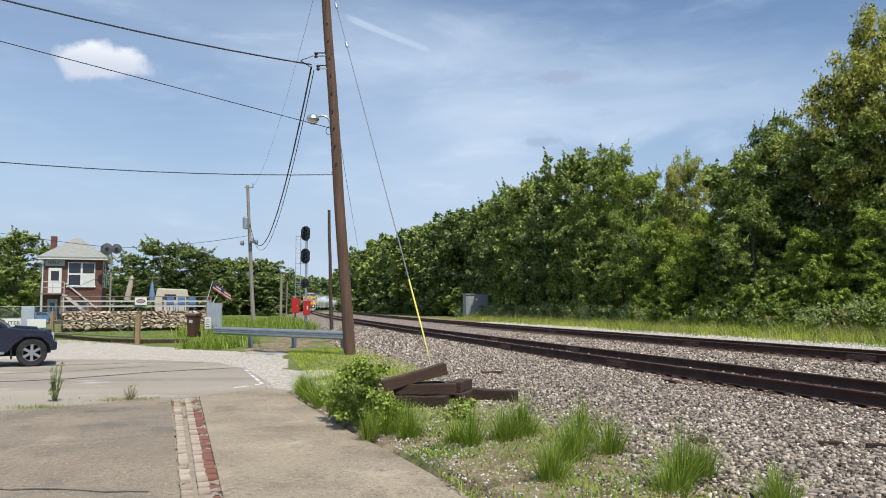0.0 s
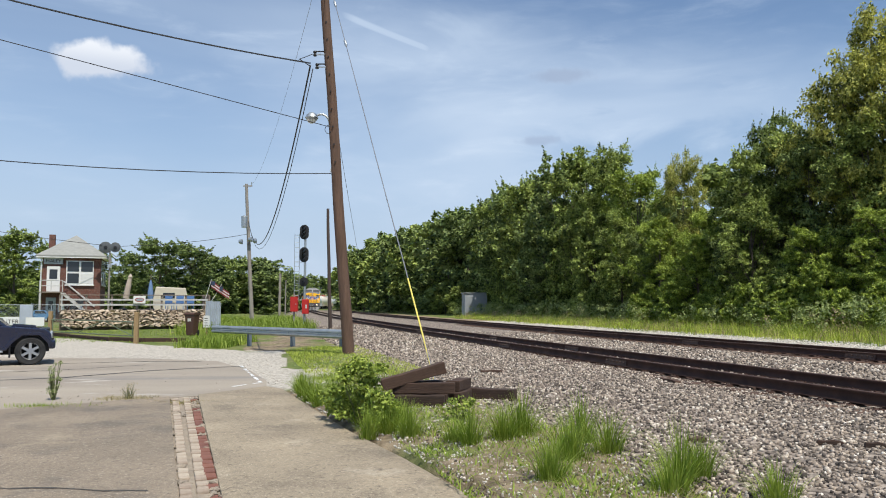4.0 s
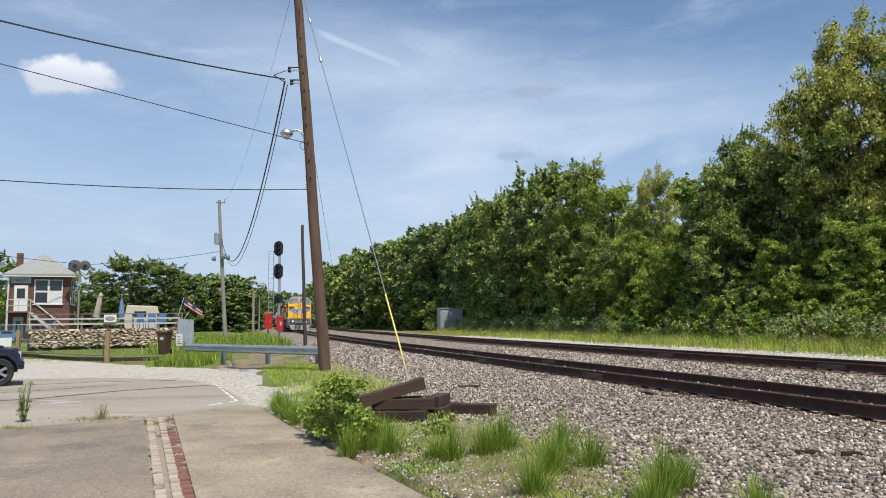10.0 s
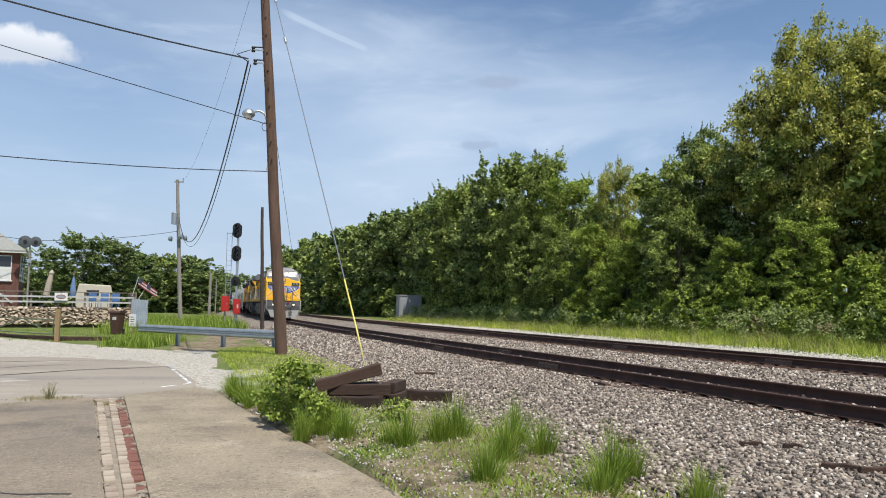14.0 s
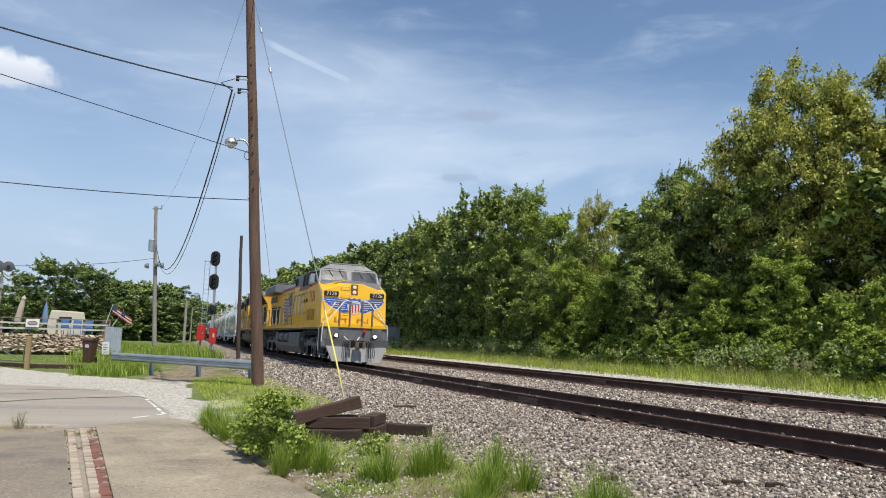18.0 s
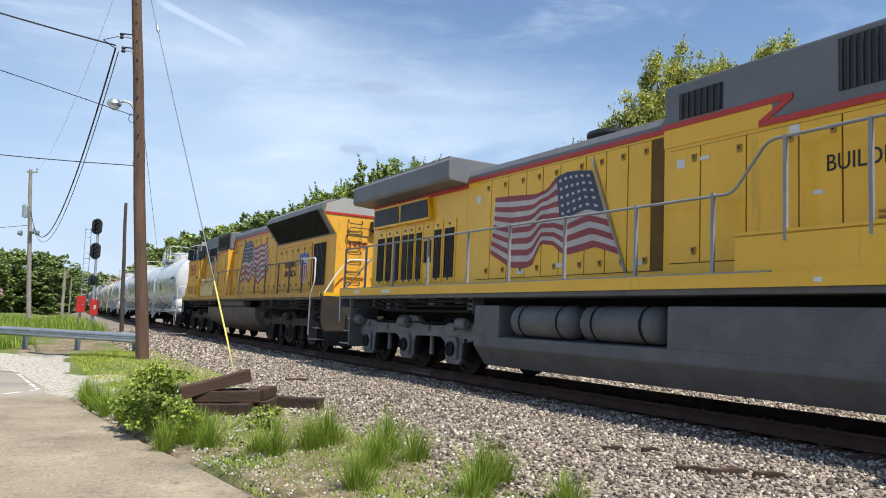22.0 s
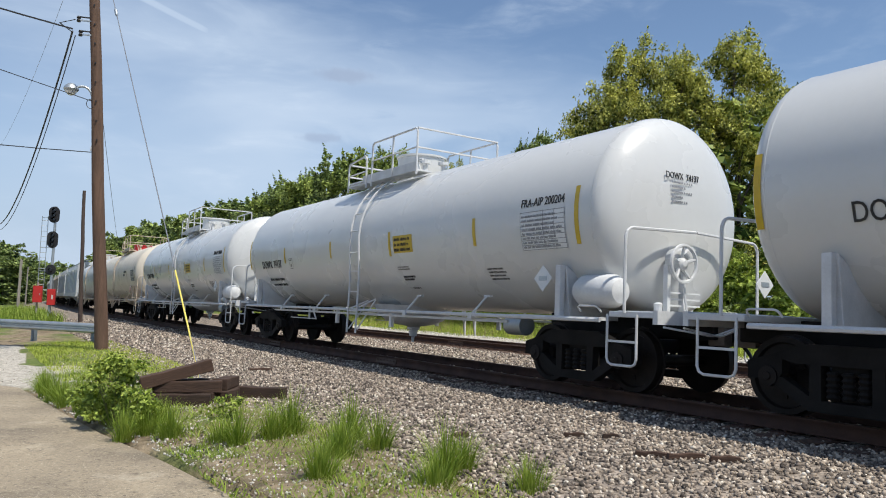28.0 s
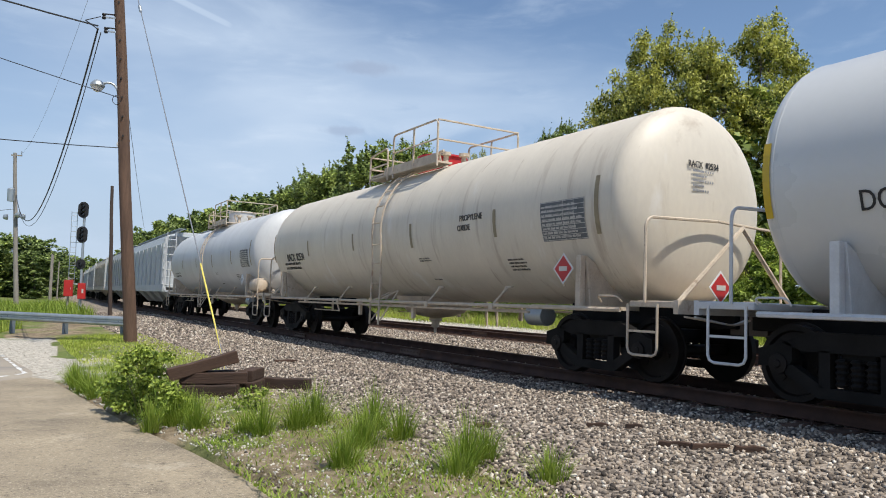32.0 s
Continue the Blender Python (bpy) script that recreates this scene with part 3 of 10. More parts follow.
def build_ground():
    az = np.concatenate([np.linspace(-180, -72, 28)[:-1], np.linspace(-72, 76, 371), np.linspace(76, 180, 28)[1:-1]])
    r = np.concatenate([np.linspace(0, 4, 6)[1:], np.geomspace(4.3, 70, 170), np.geomspace(75, 4500, 46)])
    A, Rr = np.meshgrid(np.radians(az), r)
    X, Y = (Rr * np.sin(A)).ravel(), (Rr * np.cos(A)).ravel()
    X, Y = np.append(X, 0.0), np.append(Y, 0.0)
    s, n = line_coords(X, Y)
    d = np.hypot(X, Y)
    Z = ground_z(X, Y, (s, n)) + np.where(d < 60, 0.012 * wob(X, Y, 2.2) + np.where((n > 5) & (n < 7.4), 0.02 * wob(X, Y, 1.1), 0), 0)
    Z = np.where(n > 7.6, np.minimum(Z, np.where(Y < 33, -0.01, Z)), Z)
    edge = np.interp(Y, [2.2, 4.6, 6.54, 8.13, 9.94, 11.9, 13.4, 14.95, 15.35], [1.15, 0.98, 0.31, -0.34, -1.16, -1.93, -2.5, -3.1, -3.5])
    Z = np.where((Y > 2) & (Y < 15.6) & (X < edge + 0.1) & (X > edge - 3), np.minimum(Z, -0.03), Z)
    w = wob(X, Y, 0.8)
    ballast = np.where((n > -8.6 + 0.3 * w) & (n < 5.2 + 0.35 * w), 1.0, 0.0) * np.where(s < 230, 1, 0)
    pale = np.where((n > -11.6 + 0.6 * w) & (n <= -7.9 + 0.2 * w) & (s < 60), 1.0, 0.0)
    lot_far = np.interp(X, [-40, -20, -15.3, -11.2, -7.3, -4.4], [46, 38.5, 35, 31, 28, 26.8]) + 0.4 * w
    lot = (n > np.interp(s, [15, 18, 20], [6.3, 6.5, 7.4]) + 0.25 * w) & (Y > 15) & (Y < lot_far)
    pale = np.where(lot, 1.0, pale)
    grass = np.where((n <= -11.2 + 0.6 * w) | ((n > 8) & (Y >= lot_far)) | (d > 130), 1.0, 0.0)
    verge = (n > 4.7 + 0.4 * w) & (n < 7.8 + 0.3 * w)
    grass = np.where(verge & (pale < 0.5) & (s > 16.5 + w) & (s < 26 + w), 1.0, grass)
    grass = np.where(verge & (s <= 16.5 + w), np.clip(0.2 + 0.6 * wob(X, Y, 1.6, 2.0), 0, 0.75), grass)
    grass = np.where((n > 4.2 + 0.3 * w) & (n < 30) & (s > 46 + w), 1.0, grass)
    grass = np.where((n > 5.0) & (n < 8.6) & (s > 25) & (s < 46), np.clip(0.45 + 0.6 * wob(X, Y, 0.7), 0, 1), grass)
    grass = np.where(ballast > 0.5, 0, grass)
    na = len(az)
    i, j = np.meshgrid(np.arange(len(r) - 1), np.arange(na), indexing="ij")
    q = np.stack([i * na + j, i * na + (j + 1) % na, (i + 1) * na + (j + 1) % na, (i + 1) * na + j], -1).reshape(-1, 4)[:, ::-1]
    tri = [(len(X) - 1, (k + 1) % na, k) for k in range(na)]
    me = bpy.data.meshes.new("ground")
    me.from_pydata(np.stack([X, Y, Z], 1).tolist(), [], q.tolist() + tri)
    me.polygons.foreach_set("use_smooth", [True] * len(me.polygons))
    ca = me.color_attributes.new("zone", "FLOAT_COLOR", "POINT")
    ca.data.foreach_set("color", np.stack([ballast, grass, pale, np.ones_like(X)], 1).ravel())
    me.materials.append(M["ground"])
    me.update()
    tagged(new("ground", me), "trackside ground of ballast, dirt, gravel and grass", "ground", kind="structure")


build_ground()


def sheet(poly, z, thick, name, material, label, cat):
    b = B().prism(poly, "z", z - thick, z)
    ob = part(name, b, material, None, bevel=0.01)
    return tagged(ob, label, cat, kind="structure")


# old concrete platform slabs with a brick strip between, then the worn road
slab_l = [(-16, 2.2), (-1.05, 2.2), (-2.2, 6.56), (-4.86, 13.72), (-6.0, 12.75), (-7.0, 12.0), (-16, 6.0)]
slab_r = [(-0.62, 2.2), (1.15, 2.2), (0.98, 4.6), (0.31, 6.54), (-0.34, 8.13), (-1.16, 9.94), (-1.93, 11.9), (-2.5, 13.4), (-3.1, 14.95), (-3.5, 15.35), (-4.42, 13.95), (-1.83, 6.56)]
sheet(slab_l, 0.02, 0.14, "pavement", M["concrete_dark"], "worn grey-brown concrete slab with dark stains", "pavement")
sheet(slab_r, 0.024, 0.14, "pavement", M["concrete"], "worn tan concrete slab with a chipped edge", "pavement")
sheet([(-60, 9), (-16, 5.8), (-7.05, 11.96), (-6.05, 12.7), (-4.9, 13.66), (-4.4, 13.95), (-3.5, 15.4), (-3.8, 16.7), (-4.9, 19.5), (-6.6, 22.5), (-9, 23.6), (-14, 24.2), (-60, 27)], 0.004, 0.1, "road", M["asphalt"], "cracked pale grey asphalt road", "road")


# ---- railway track ----
def rail_mesh(name, n, s0, s1, dz=0.0):
    prof = [(-0.07, 0), (0.07, 0), (0.07, 0.012), (0.012, 0.03), (0.01, 0.125), (0.036, 0.14), (0.037, 0.165), (0.028, 0.172), (-0.028, 0.172), (-0.037, 0.165), (-0.036, 0.14), (-0.01, 0.125), (-0.012, 0.03), (-0.07, 0.012)]
    ss = np.concatenate([np.arange(s0, 80, 2.0), np.arange(80, s1, 6.0)])
    x, y, a = on_line(ss, n)
    k = len(prof)
    v = np.concatenate([np.stack([x - p[0] * np.cos(a), y + p[0] * np.sin(a), np.full_like(x, ZR + dz - 0.172 + p[1])], 1)[:, None] for p in prof], 1).reshape(-1, 3)
    i, j = np.meshgrid(np.arange(len(ss) - 1), np.arange(k), indexing="ij")
    f = np.stack([i * k + j, i * k + (j + 1) % k, (i + 1) * k + (j + 1) % k, (i + 1) * k + j], -1).reshape(-1, 4)
    me = raw_mesh(name, v, f, M["rail"])
    me.materials.append(M["rail_top"])
    me.polygons.foreach_set("material_index", [1 if jj == 7 else 0 for jj in j.ravel()])
    return me


def build_track(n0, label, s_end, tie_end):
    tr = thing("railway_track", label, "railway track", kind="structure")
    for o, dz in ((GA, 0.012), (-GA, -0.012)):
        part("rail", rail_mesh("rail", n0 + o, -60, s_end, dz), M["rail"], tr)
    tie = B().box(-0.115, 0.115, -1.3, 1.3, -0.17, 0).mesh("tie", M["tie_track"], bevel=0.012)
    plate = B()
    for o in (GA, -GA):
        plate.box(-0.09, 0.09, o - 0.18, o + 0.18, 0, 0.014)
        for u, w in ((-0.05, 0.1), (0.05, 0.1), (0.05, -0.1), (-0.05, -0.1)):
            plate.box(u - 0.012, u + 0.012, o + w - 0.012, o + w + 0.012, 0.014, 0.032)
    plate = plate.mesh("tie_plate", M["rail"])
    rnd = random.Random(5)
    s = -14.0
    while s < tie_end:
        x, y, a = on_line(s, n0 + rnd.uniform(-0.07, 0.07))
        m = pose(x, y, ZR - 0.186 + rnd.uniform(-0.006, 0.004), rz=90 - math.degrees(a) + rnd.uniform(-1.2, 1.2))
        t = part("tie", tie, M["tie"], tr, m=m)
        if s < 30:
            part("tie_plate", plate, M["rail"], t)
        s += 0.52
    # bolted joint bars
    bar = B().prism([(0.012, 0.03), (0.05, 0.02), (0.042, 0.06), (0.03, 0.115), (0.036, 0.138), (0.012, 0.128)], "x", -0.46, 0.46)
    for u in (-0.38, -0.23, -0.08, 0.08, 0.23, 0.38):
        bar.lathe([(0.03, 0.02), (0.066, 0.018), (0.068, 0.0)], "y", 6, (u, 0, 0.085))
    bar = bar.mesh("joint_bar", M["rail_top"])
    for s in (-2.0, 14.93, 22.06, 33.9):
        for o, dz, q in ((GA, 0.012, 0.0), (-GA, -0.012, 5.5)):
            x, y, a = on_line(s + q, n0 + o)
            part("joint_bar", bar, M["rail_top"], tr, m=pose(x, y, ZR + dz - 0.172, rz=90 - math.degrees(a)))
    return tr


build_track(0.0, "near track of rusty rails on wooden ties", 460, 66)
build_track(-TRACK_GAP, "far track of dark rails on wooden ties", 200, 50)


def stones_proto(rnd):
    """Rough stone: a subdivided octahedron, dented."""
    v = np.array([(1, 0, 0), (-1, 0, 0), (0, 1, 0), (0, -1, 0), (0, 0, 1), (0, 0, -1), (.62, .62, .55), (-.62, -.62, -.5)], float)
    v *= rnd.uniform(0.75, 1.2, (len(v), 1))
    v[:, 2] *= 0.72
    bm = bmesh.new()
    for p in v:
        bm.verts.new(p)
    bmesh.ops.convex_hull(bm, input=bm.verts)
    bmesh.ops.triangulate(bm, faces=bm.faces)
    bm.verts.ensure_lookup_table()
    bm.verts.index_update()
    vv = np.array([q.co[:] for q in bm.verts])
    ff = np.array([[q.index for q in f.verts] for f in bm.faces])
    bm.free()
    return vv, ff


def scatter_stones(name, s, n, size, label, rnd, material, sink=0.25):
    protos = [stones_proto(rnd) for _ in range(6)]
    V, F, o = [], [], 0
    X, Y, _ = on_line(s, n)
    Z = ground_z(X, Y, (s, n)) + 0.012 * wob(X, Y, 2.2)
    pick = rnd.integers(0, 6, len(s))
    for k, (pv, pf) in enumerate(protos):
        i = np.where(pick == k)[0]
        c = len(i)
        q = rnd.normal(size=(c, 4))
        q /= np.linalg.norm(q, axis=1)[:, None]
        w, x, y, z = q.T
        Rm = np.stack([1 - 2 * (y * y + z * z), 2 * (x * y - z * w), 2 * (x * z + y * w), 2 * (x * y + z * w), 1 - 2 * (x * x + z * z), 2 * (y * z - x * w), 2 * (x * z - y * w), 2 * (y * z + x * w), 1 - 2 * (x * x + y * y)], 1).reshape(-1, 3, 3)
        P = np.einsum("cij,vj->cvi", Rm, pv) * size[i][:, None, None]
        P += np.stack([X[i], Y[i], Z[i] + size[i] * sink], 1)[:, None]
        V.append(P.reshape(-1, 3))
        F.append((pf[None] + (np.arange(c) * len(pv))[:, None, None] + o).reshape(-1, 3))
        o += c * len(pv)
    me = raw_mesh(name, np.concatenate(V), np.concatenate(F), material)
    return tagged(new(name, me), label, "gravel", kind="stuff")


_g = np.random.default_rng(3)


def band(count, s0, s1, n0, n1, power=1.0):
    u = _g.random(count) ** power
    return s0 + (s1 - s0) * u, n0 + (n1 - n0) * _g.random(count)


def build_ballast():
    s1, n1 = band(40000, 0.5, 24, 0.9, 5.4, 1.25)
    s2, n2 = band(7500, 22, 52, 0.9, 5.3, 1.3)
    s3, n3 = band(15000, 4, 36, -5.1, 0.6, 1.25)
    s4, n4 = band(6000, 0, 22, 5.2, 7.0, 1.0)
    s, n = np.concatenate([s1, s2, s3, s4]), np.concatenate([n1, n2, n3, n4])
    size = np.concatenate([_g.uniform(0.013, 0.033, len(s1)), _g.uniform(0.032, 0.055, len(s2)), _g.uniform(0.026, 0.048, len(s3)), _g.uniform(0.008, 0.022, len(s4))])
    keep = np.ones(len(s), bool)
    for off in (0, -TRACK_GAP):
        keep &= abs(abs(n - off) - GA) > 0.1
    big = _g.random(len(s)) < 0.02
    size = np.where(big, size * 1.4, size)
    scatter_stones("ballast", s[keep], n[keep], size[keep], "grey and tan crushed stone ballast", _g, M["stone"])
    s, n = band(8500, 5, 60, -11.9, -7.5, 1.3)
    scatter_stones("gravel", s, n, _g.uniform(0.02, 0.05, len(s)), "pale limestone gravel beside the far track", _g, M["stone_pale"])


M["stone_pale"] = mat("limestone", (0.72, 0.69, 0.62), (0.40, 0.37, 0.33), 0.9, scale=20, fine=70, bump=0.2, island=0.8)
build_ballast()


# ---- trees ----
def leaf_cloud(rnd, centres, radii, count, size, flat=0.75, fill=0.25, tri=False):
    """Small leaves on the shells of clumps: vertex and face arrays."""
    w = radii ** 2
    k = rnd.choice(len(centres), count, p=w / w.sum())
    d = rnd.normal(size=(count, 3))
    d /= np.linalg.norm(d, axis=1)[:, None]
    d[:, 2] = np.where(d[:, 2] < -0.35, -d[:, 2], d[:, 2])
    rr = radii[k] * (1 - fill * rnd.random(count) ** 2) * rnd.uniform(0.8, 1.2, count)
    P = centres[k] + d * rr[:, None] * np.array([1, 1, flat])
    nrm = d * 0.5 + rnd.normal(size=(count, 3)) * 0.6 + np.array([0, 0, 0.6])
    nrm /= np.linalg.norm(nrm, axis=1)[:, None]
    a = np.cross(nrm, rnd.normal(size=(count, 3)))
    a /= np.linalg.norm(a, axis=1)[:, None]
    b = np.cross(nrm, a)
    L = (size * rnd.uniform(0.6, 1.35, count))[:, None]
    if tri:
        V = np.stack([P - a * L, P + a * L * 0.7 + b * L * 0.6, P + a * L * 0.7 - b * L * 0.6], 1).reshape(-1, 3)
        return V, np.arange(count * 3).reshape(-1, 3)
    V = np.stack([P - a * L, P + b * L * 0.55 + nrm * L * 0.12, P + a * L, P - b * L * 0.55 + nrm * L * 0.12], 1).reshape(-1, 3)
    return V, np.arange(count * 4).reshape(-1, 4)


def make_tree(seed, h, spread, leaves, leaf, material, low=0.1, label="leafy green deciduous tree", trunk=0.16, shrub=False, far=False):
    rnd = np.random.default_rng(seed)
    t = thing("shrub" if shrub else "tree", label, "shrub" if shrub else "tree", group="growth beside the railway" if shrub else "trees beside the railway")
    # big boughs, each a spray of small leaf clumps
    nb = 18 if not shrub else 10
    rel = (np.arange(nb) + rnd.random(nb)) / nb
    width = spread * np.sqrt(np.clip(1 - (rel * 1.1 - 0.38) ** 2 / 0.62, 0.04, 1))
    ang = np.arange(nb) * 2.4 + rnd.random(nb) * 1.2
    rad = width * rnd.uniform(0.35, 0.8, nb)
    zc = h * (low + (0.94 - low) * rel)
    big = np.stack([rad * np.cos(ang), rad * np.sin(ang), zc], 1)
    big_r = spread * rnd.uniform(0.3, 0.5, nb) * np.where(rel > 0.8, 0.75, 1)
    per = 12 if far else 24
    d = rnd.normal(size=(nb * per, 3))
    d /= np.linalg.norm(d, axis=1)[:, None]
    bi = np.repeat(np.arange(nb), per)
    C = big[bi] + d * big_r[bi][:, None] * rnd.uniform(0.4, 1.15, nb * per)[:, None] * np.array([1, 1, 0.85])
    C[:, 2] = np.clip(C[:, 2], h * 0.03, h * 1.02)
    Rd = spread * rnd.uniform(0.07, 0.15, len(C)) * (1.25 if far else 1)
    b = B()
    lean = rnd.normal(size=2) * 0.04 * h
    b.tube([(lean[0] * q ** 2, lean[1] * q ** 2, h * 0.86 * q - 0.3) for q in np.linspace(0, 1, 6)], trunk * h / 11, 6 if far else 8, 0.02)
    for i in range(0, nb, 3 if far else 1):
        q = max(0.1, zc[i] / h - 0.2)
        base = np.array([lean[0] * q ** 2, lean[1] * q ** 2, h * 0.86 * q])
        mid = (base + big[i]) / 2 + np.array([0, 0, -0.04 * h]) * rnd.random()
        b.tube([base, mid, big[i]], 0.05 * h / 11, 4, 0.014, cap=False)
        for j in range(i * per, i * per + per, 5 if not far else 99):
            b.tube([big[i] * 0.7 + mid * 0.3, C[j]], 0.018 * h / 11, 3, 0.006, cap=False)
    part("trunk", b, M["bark"], t, smooth=True)
    V, F = leaf_cloud(rnd, C, Rd, leaves, leaf, flat=0.85, fill=0.8, tri=True)
    # upright leafy shoots break the outline
    k, per_shoot = (90, 16) if not far else (36, 9)
    pick = rnd.choice(len(C), k, p=(C[:, 2] ** 2) / (C[:, 2] ** 2).sum())
    up_dir = rnd.normal(size=(k, 3)) * 0.35 + np.array([0, 0, 1.0]) + C[pick] * np.array([0.5, 0.5, 0]) / spread
    up_dir /= np.linalg.norm(up_dir, axis=1)[:, None]
    q = np.tile(np.linspace(0.2, 1, per_shoot), k)
    P = np.repeat(C[pick], per_shoot, 0) + np.repeat(up_dir * (h * rnd.uniform(0.05, 0.115, k))[:, None], per_shoot, 0) * q[:, None]
    V2, F2 = leaf_cloud(rnd, P, np.full(len(P), spread * 0.03) * (1.25 - q), len(P) * 2, leaf * 0.9, flat=1.0, fill=0.9, tri=True)
    V, F = np.concatenate([V, V2]), np.concatenate([F, F2 + len(V)])
    part("crown", raw_mesh("crown", V, F, material), material, t)
    return t


TREE_KINDS = [make_tree(11, 11, 3.5, 40000, 0.088, M["leaf"]), make_tree(12, 11, 3.2, 38000, 0.088, M["leaf_dark"]), make_tree(13, 11, 3.9, 48000, 0.08, M["leaf_olive"], low=0.14, label="tall deciduous tree with yellowing leaves"), make_tree(14, 11, 3.1, 36000, 0.088, M["leaf"], low=0.06), make_tree(15, 11, 3.4, 38000, 0.088, M["leaf_dark"], low=0.08), make_tree(16, 11, 3.4, 32000, 0.1, M["leaf_bright"], low=0.06, label="bright green young deciduous tree"), make_tree(17, 11, 5.5, 9000, 0.27, M["leaf_bright"], low=0.05, label="bright green leafy shrub at the wood's edge", shrub=True), make_tree(18, 11, 5.5, 9000, 0.27, M["leaf"], low=0.05, label="dense green shrub at the wood's edge", shrub=True), make_tree(19, 11, 4.0, 8000, 0.24, M["leaf_dark"], low=0.03, far=True), make_tree(20, 11, 3.8, 8000, 0.24, M["leaf"], low=0.03, far=True), make_tree(21, 11, 3.5, 17000, 0.135, M["leaf"], low=0.05), make_tree(22, 11, 3.3, 17000, 0.135, M["leaf_dark"], low=0.05)]
_used = set()


def plant(kind, x, y, h, wide=1.0, turn=None, z=None):
    src = TREE_KINDS[kind]
    rnd = random.Random(int(x * 37 + y * 91))
    z = float(ground_z(x, y)[0]) if z is None else z
    sc = h / 11
    m = pose(x, y, z, rz=turn if turn is not None else rnd.uniform(0, 360)) @ Matrix.Diagonal((sc * wide, sc * wide, sc, 1))
    if kind not in _used:
        _used.add(kind)
        src.matrix_basis = m
        return src
    ob = copy_thing(TREE_KINDS[kind], Matrix())
    ob.matrix_basis = m
    return ob


def build_treeline():
    hs = [10, 14, 15.5, 17.5, 20, 23, 25, 26, 28.6, 32.3, 35.7, 37, 39.9, 41.6, 44, 47.7, 52.2, 57.5, 66, 85, 105, 145, 248]
    hh = [3.5, 5.5, 8.6, 11.2, 12.6, 13.4, 13.6, 12.2, 10.8, 9.0, 7.2, 9.6, 10.2, 7.6, 10.0, 12.2, 13.2, 13.4, 13, 13.4, 13.8, 15.5, 19]
    rnd = random.Random(4)
    # front row
    for s, n, k, f, w in ((30.8, -17.8, 0, 1.05, 0.85), (33.2, -16.8, 4, 0.98, 0.85), (35.8, -16.6, 5, 0.92, 0.9), (38.7, -17.8, 2, 1.08, 0.5), (41.4, -16.6, 1, 0.92, 0.9), (44.6, -17.2, 5, 1.04, 0.85), (48.0, -17.2, 0, 1.04, 0.85), (52.3, -17.6, 4, 1.06, 0.9), (57, -17.2, 1, 1.04, 0.9), (61.5, -17.6, 0, 1.06, 0.9), (66, -17.5, 4, 1.06, 0.9), (71, -18, 1, 1.06, 0.9), (76, -18.5, 3, 1.06, 0.9), (82, -19.5, 0, 1.08, 0.95), (89, -19, 1, 1.08, 1.0), (96, -18.5, 4, 1.05, 1.1), (104, -17.5, 0, 1.05, 1.1), (112, -17, 3, 1.0, 1.1), (121, -16.5, 1, 1.0, 1.1), (130, -16, 4, 1.0, 1.1), (140, -15.5, 0, 1.0, 1.2), (152, -15, 3, 1.0, 1.2), (165, -14.5, 1, 1.0, 1.2), (180, -13, 4, 0.95, 1.2), (196, -12.5, 0, 0.9, 1.2), (214, -12, 1, 0.9, 1.2)):
        x, y, _ = on_line(s * ((9 - n) / 25 if 27 < s < 75 else 1), n)
        plant(k if s < 50 else 10 + k % 2 if s < 90 else 8 + k % 2, float(x), float(y), float(np.interp(s, hs, hh)) * f, w)
    # the tall yellowing trees where the line passes nearest
    for s, n, k, h, w in ((23.6, -22.4, 2, 14.8, 0.78), (25.6, -20.2, 2, 14.0, 0.75), (28.0, -20.4, 2, 15.3, 0.66), (30.8, -20.2, 2, 12.4, 0.68), (27.2, -18.6, 0, 9.6, 0.95), (31.6, -18.8, 4, 10.4, 0.85), (34.4, -19.0, 1, 11.4, 0.75)):
        x, y, _ = on_line(s, n)
        plant(k, float(x), float(y), h, w)
    # bright young growth out in the sun
    for s, n, h, k in ((16.2, -14.6, 1.6, 6), (18.4, -14.2, 2.2, 6), (20.6, -14.6, 1.7, 6), (22.6, -14.1, 1.5, 6), (25.2, -14.2, 2.0, 6), (27.6, -14.0, 1.6, 6), (30.4, -14.2, 2.4, 6), (33.6, -13.9, 1.9, 6), (37.0, -13.8, 2.5, 6), (40.5, -13.9, 2.0, 6), (13.4, -14.8, 1.5, 6), (10.5, -14.6, 1.9, 6), (8.0, -15.0, 2.6, 6), (5.0, -15.2, 2.2, 6), (11.8, -15.6, 3.0, 6), (14.6, -15.4, 2.8, 6), (17.2, -15.4, 3.4, 6), (19.6, -14.8, 2.4, 6), (21.6, -15.0, 2.2, 6), (28.9, -14.6, 2.2, 6), (32.0, -14.4, 1.9, 6)):
        x, y, _ = on_line(s, n - 0.3)
        plant(k, float(x), float(y), h * 0.95, 1.0)
    # lower trees step down towards the track
    for s, n, k, h, w in ((19.6, -16.6, 5, 4.2, 1.1), (24.6, -16.4, 5, 5.4, 1.05), (28.4, -15.9, 5, 4.8, 1.1), (32.0, -15.3, 3, 6.4, 0.95), (36.0, -14.9, 5, 5.4, 1.15), (40.6, -15.1, 5, 6.6, 1.0), (45.2, -15.0, 3, 7.4, 0.95), (49.8, -15.2, 0, 8.2, 0.9), (54.6, -15.4, 4, 8.6, 0.85), (60, -15.4, 3, 8.0, 0.9), (66, -15.8, 0, 8.4, 0.9), (73, -16.2, 4, 8.4, 0.9)):
        x, y, _ = on_line(s, n - 0.4)
        plant(k if s < 47 else 10 + k % 2, float(x), float(y), h, w)
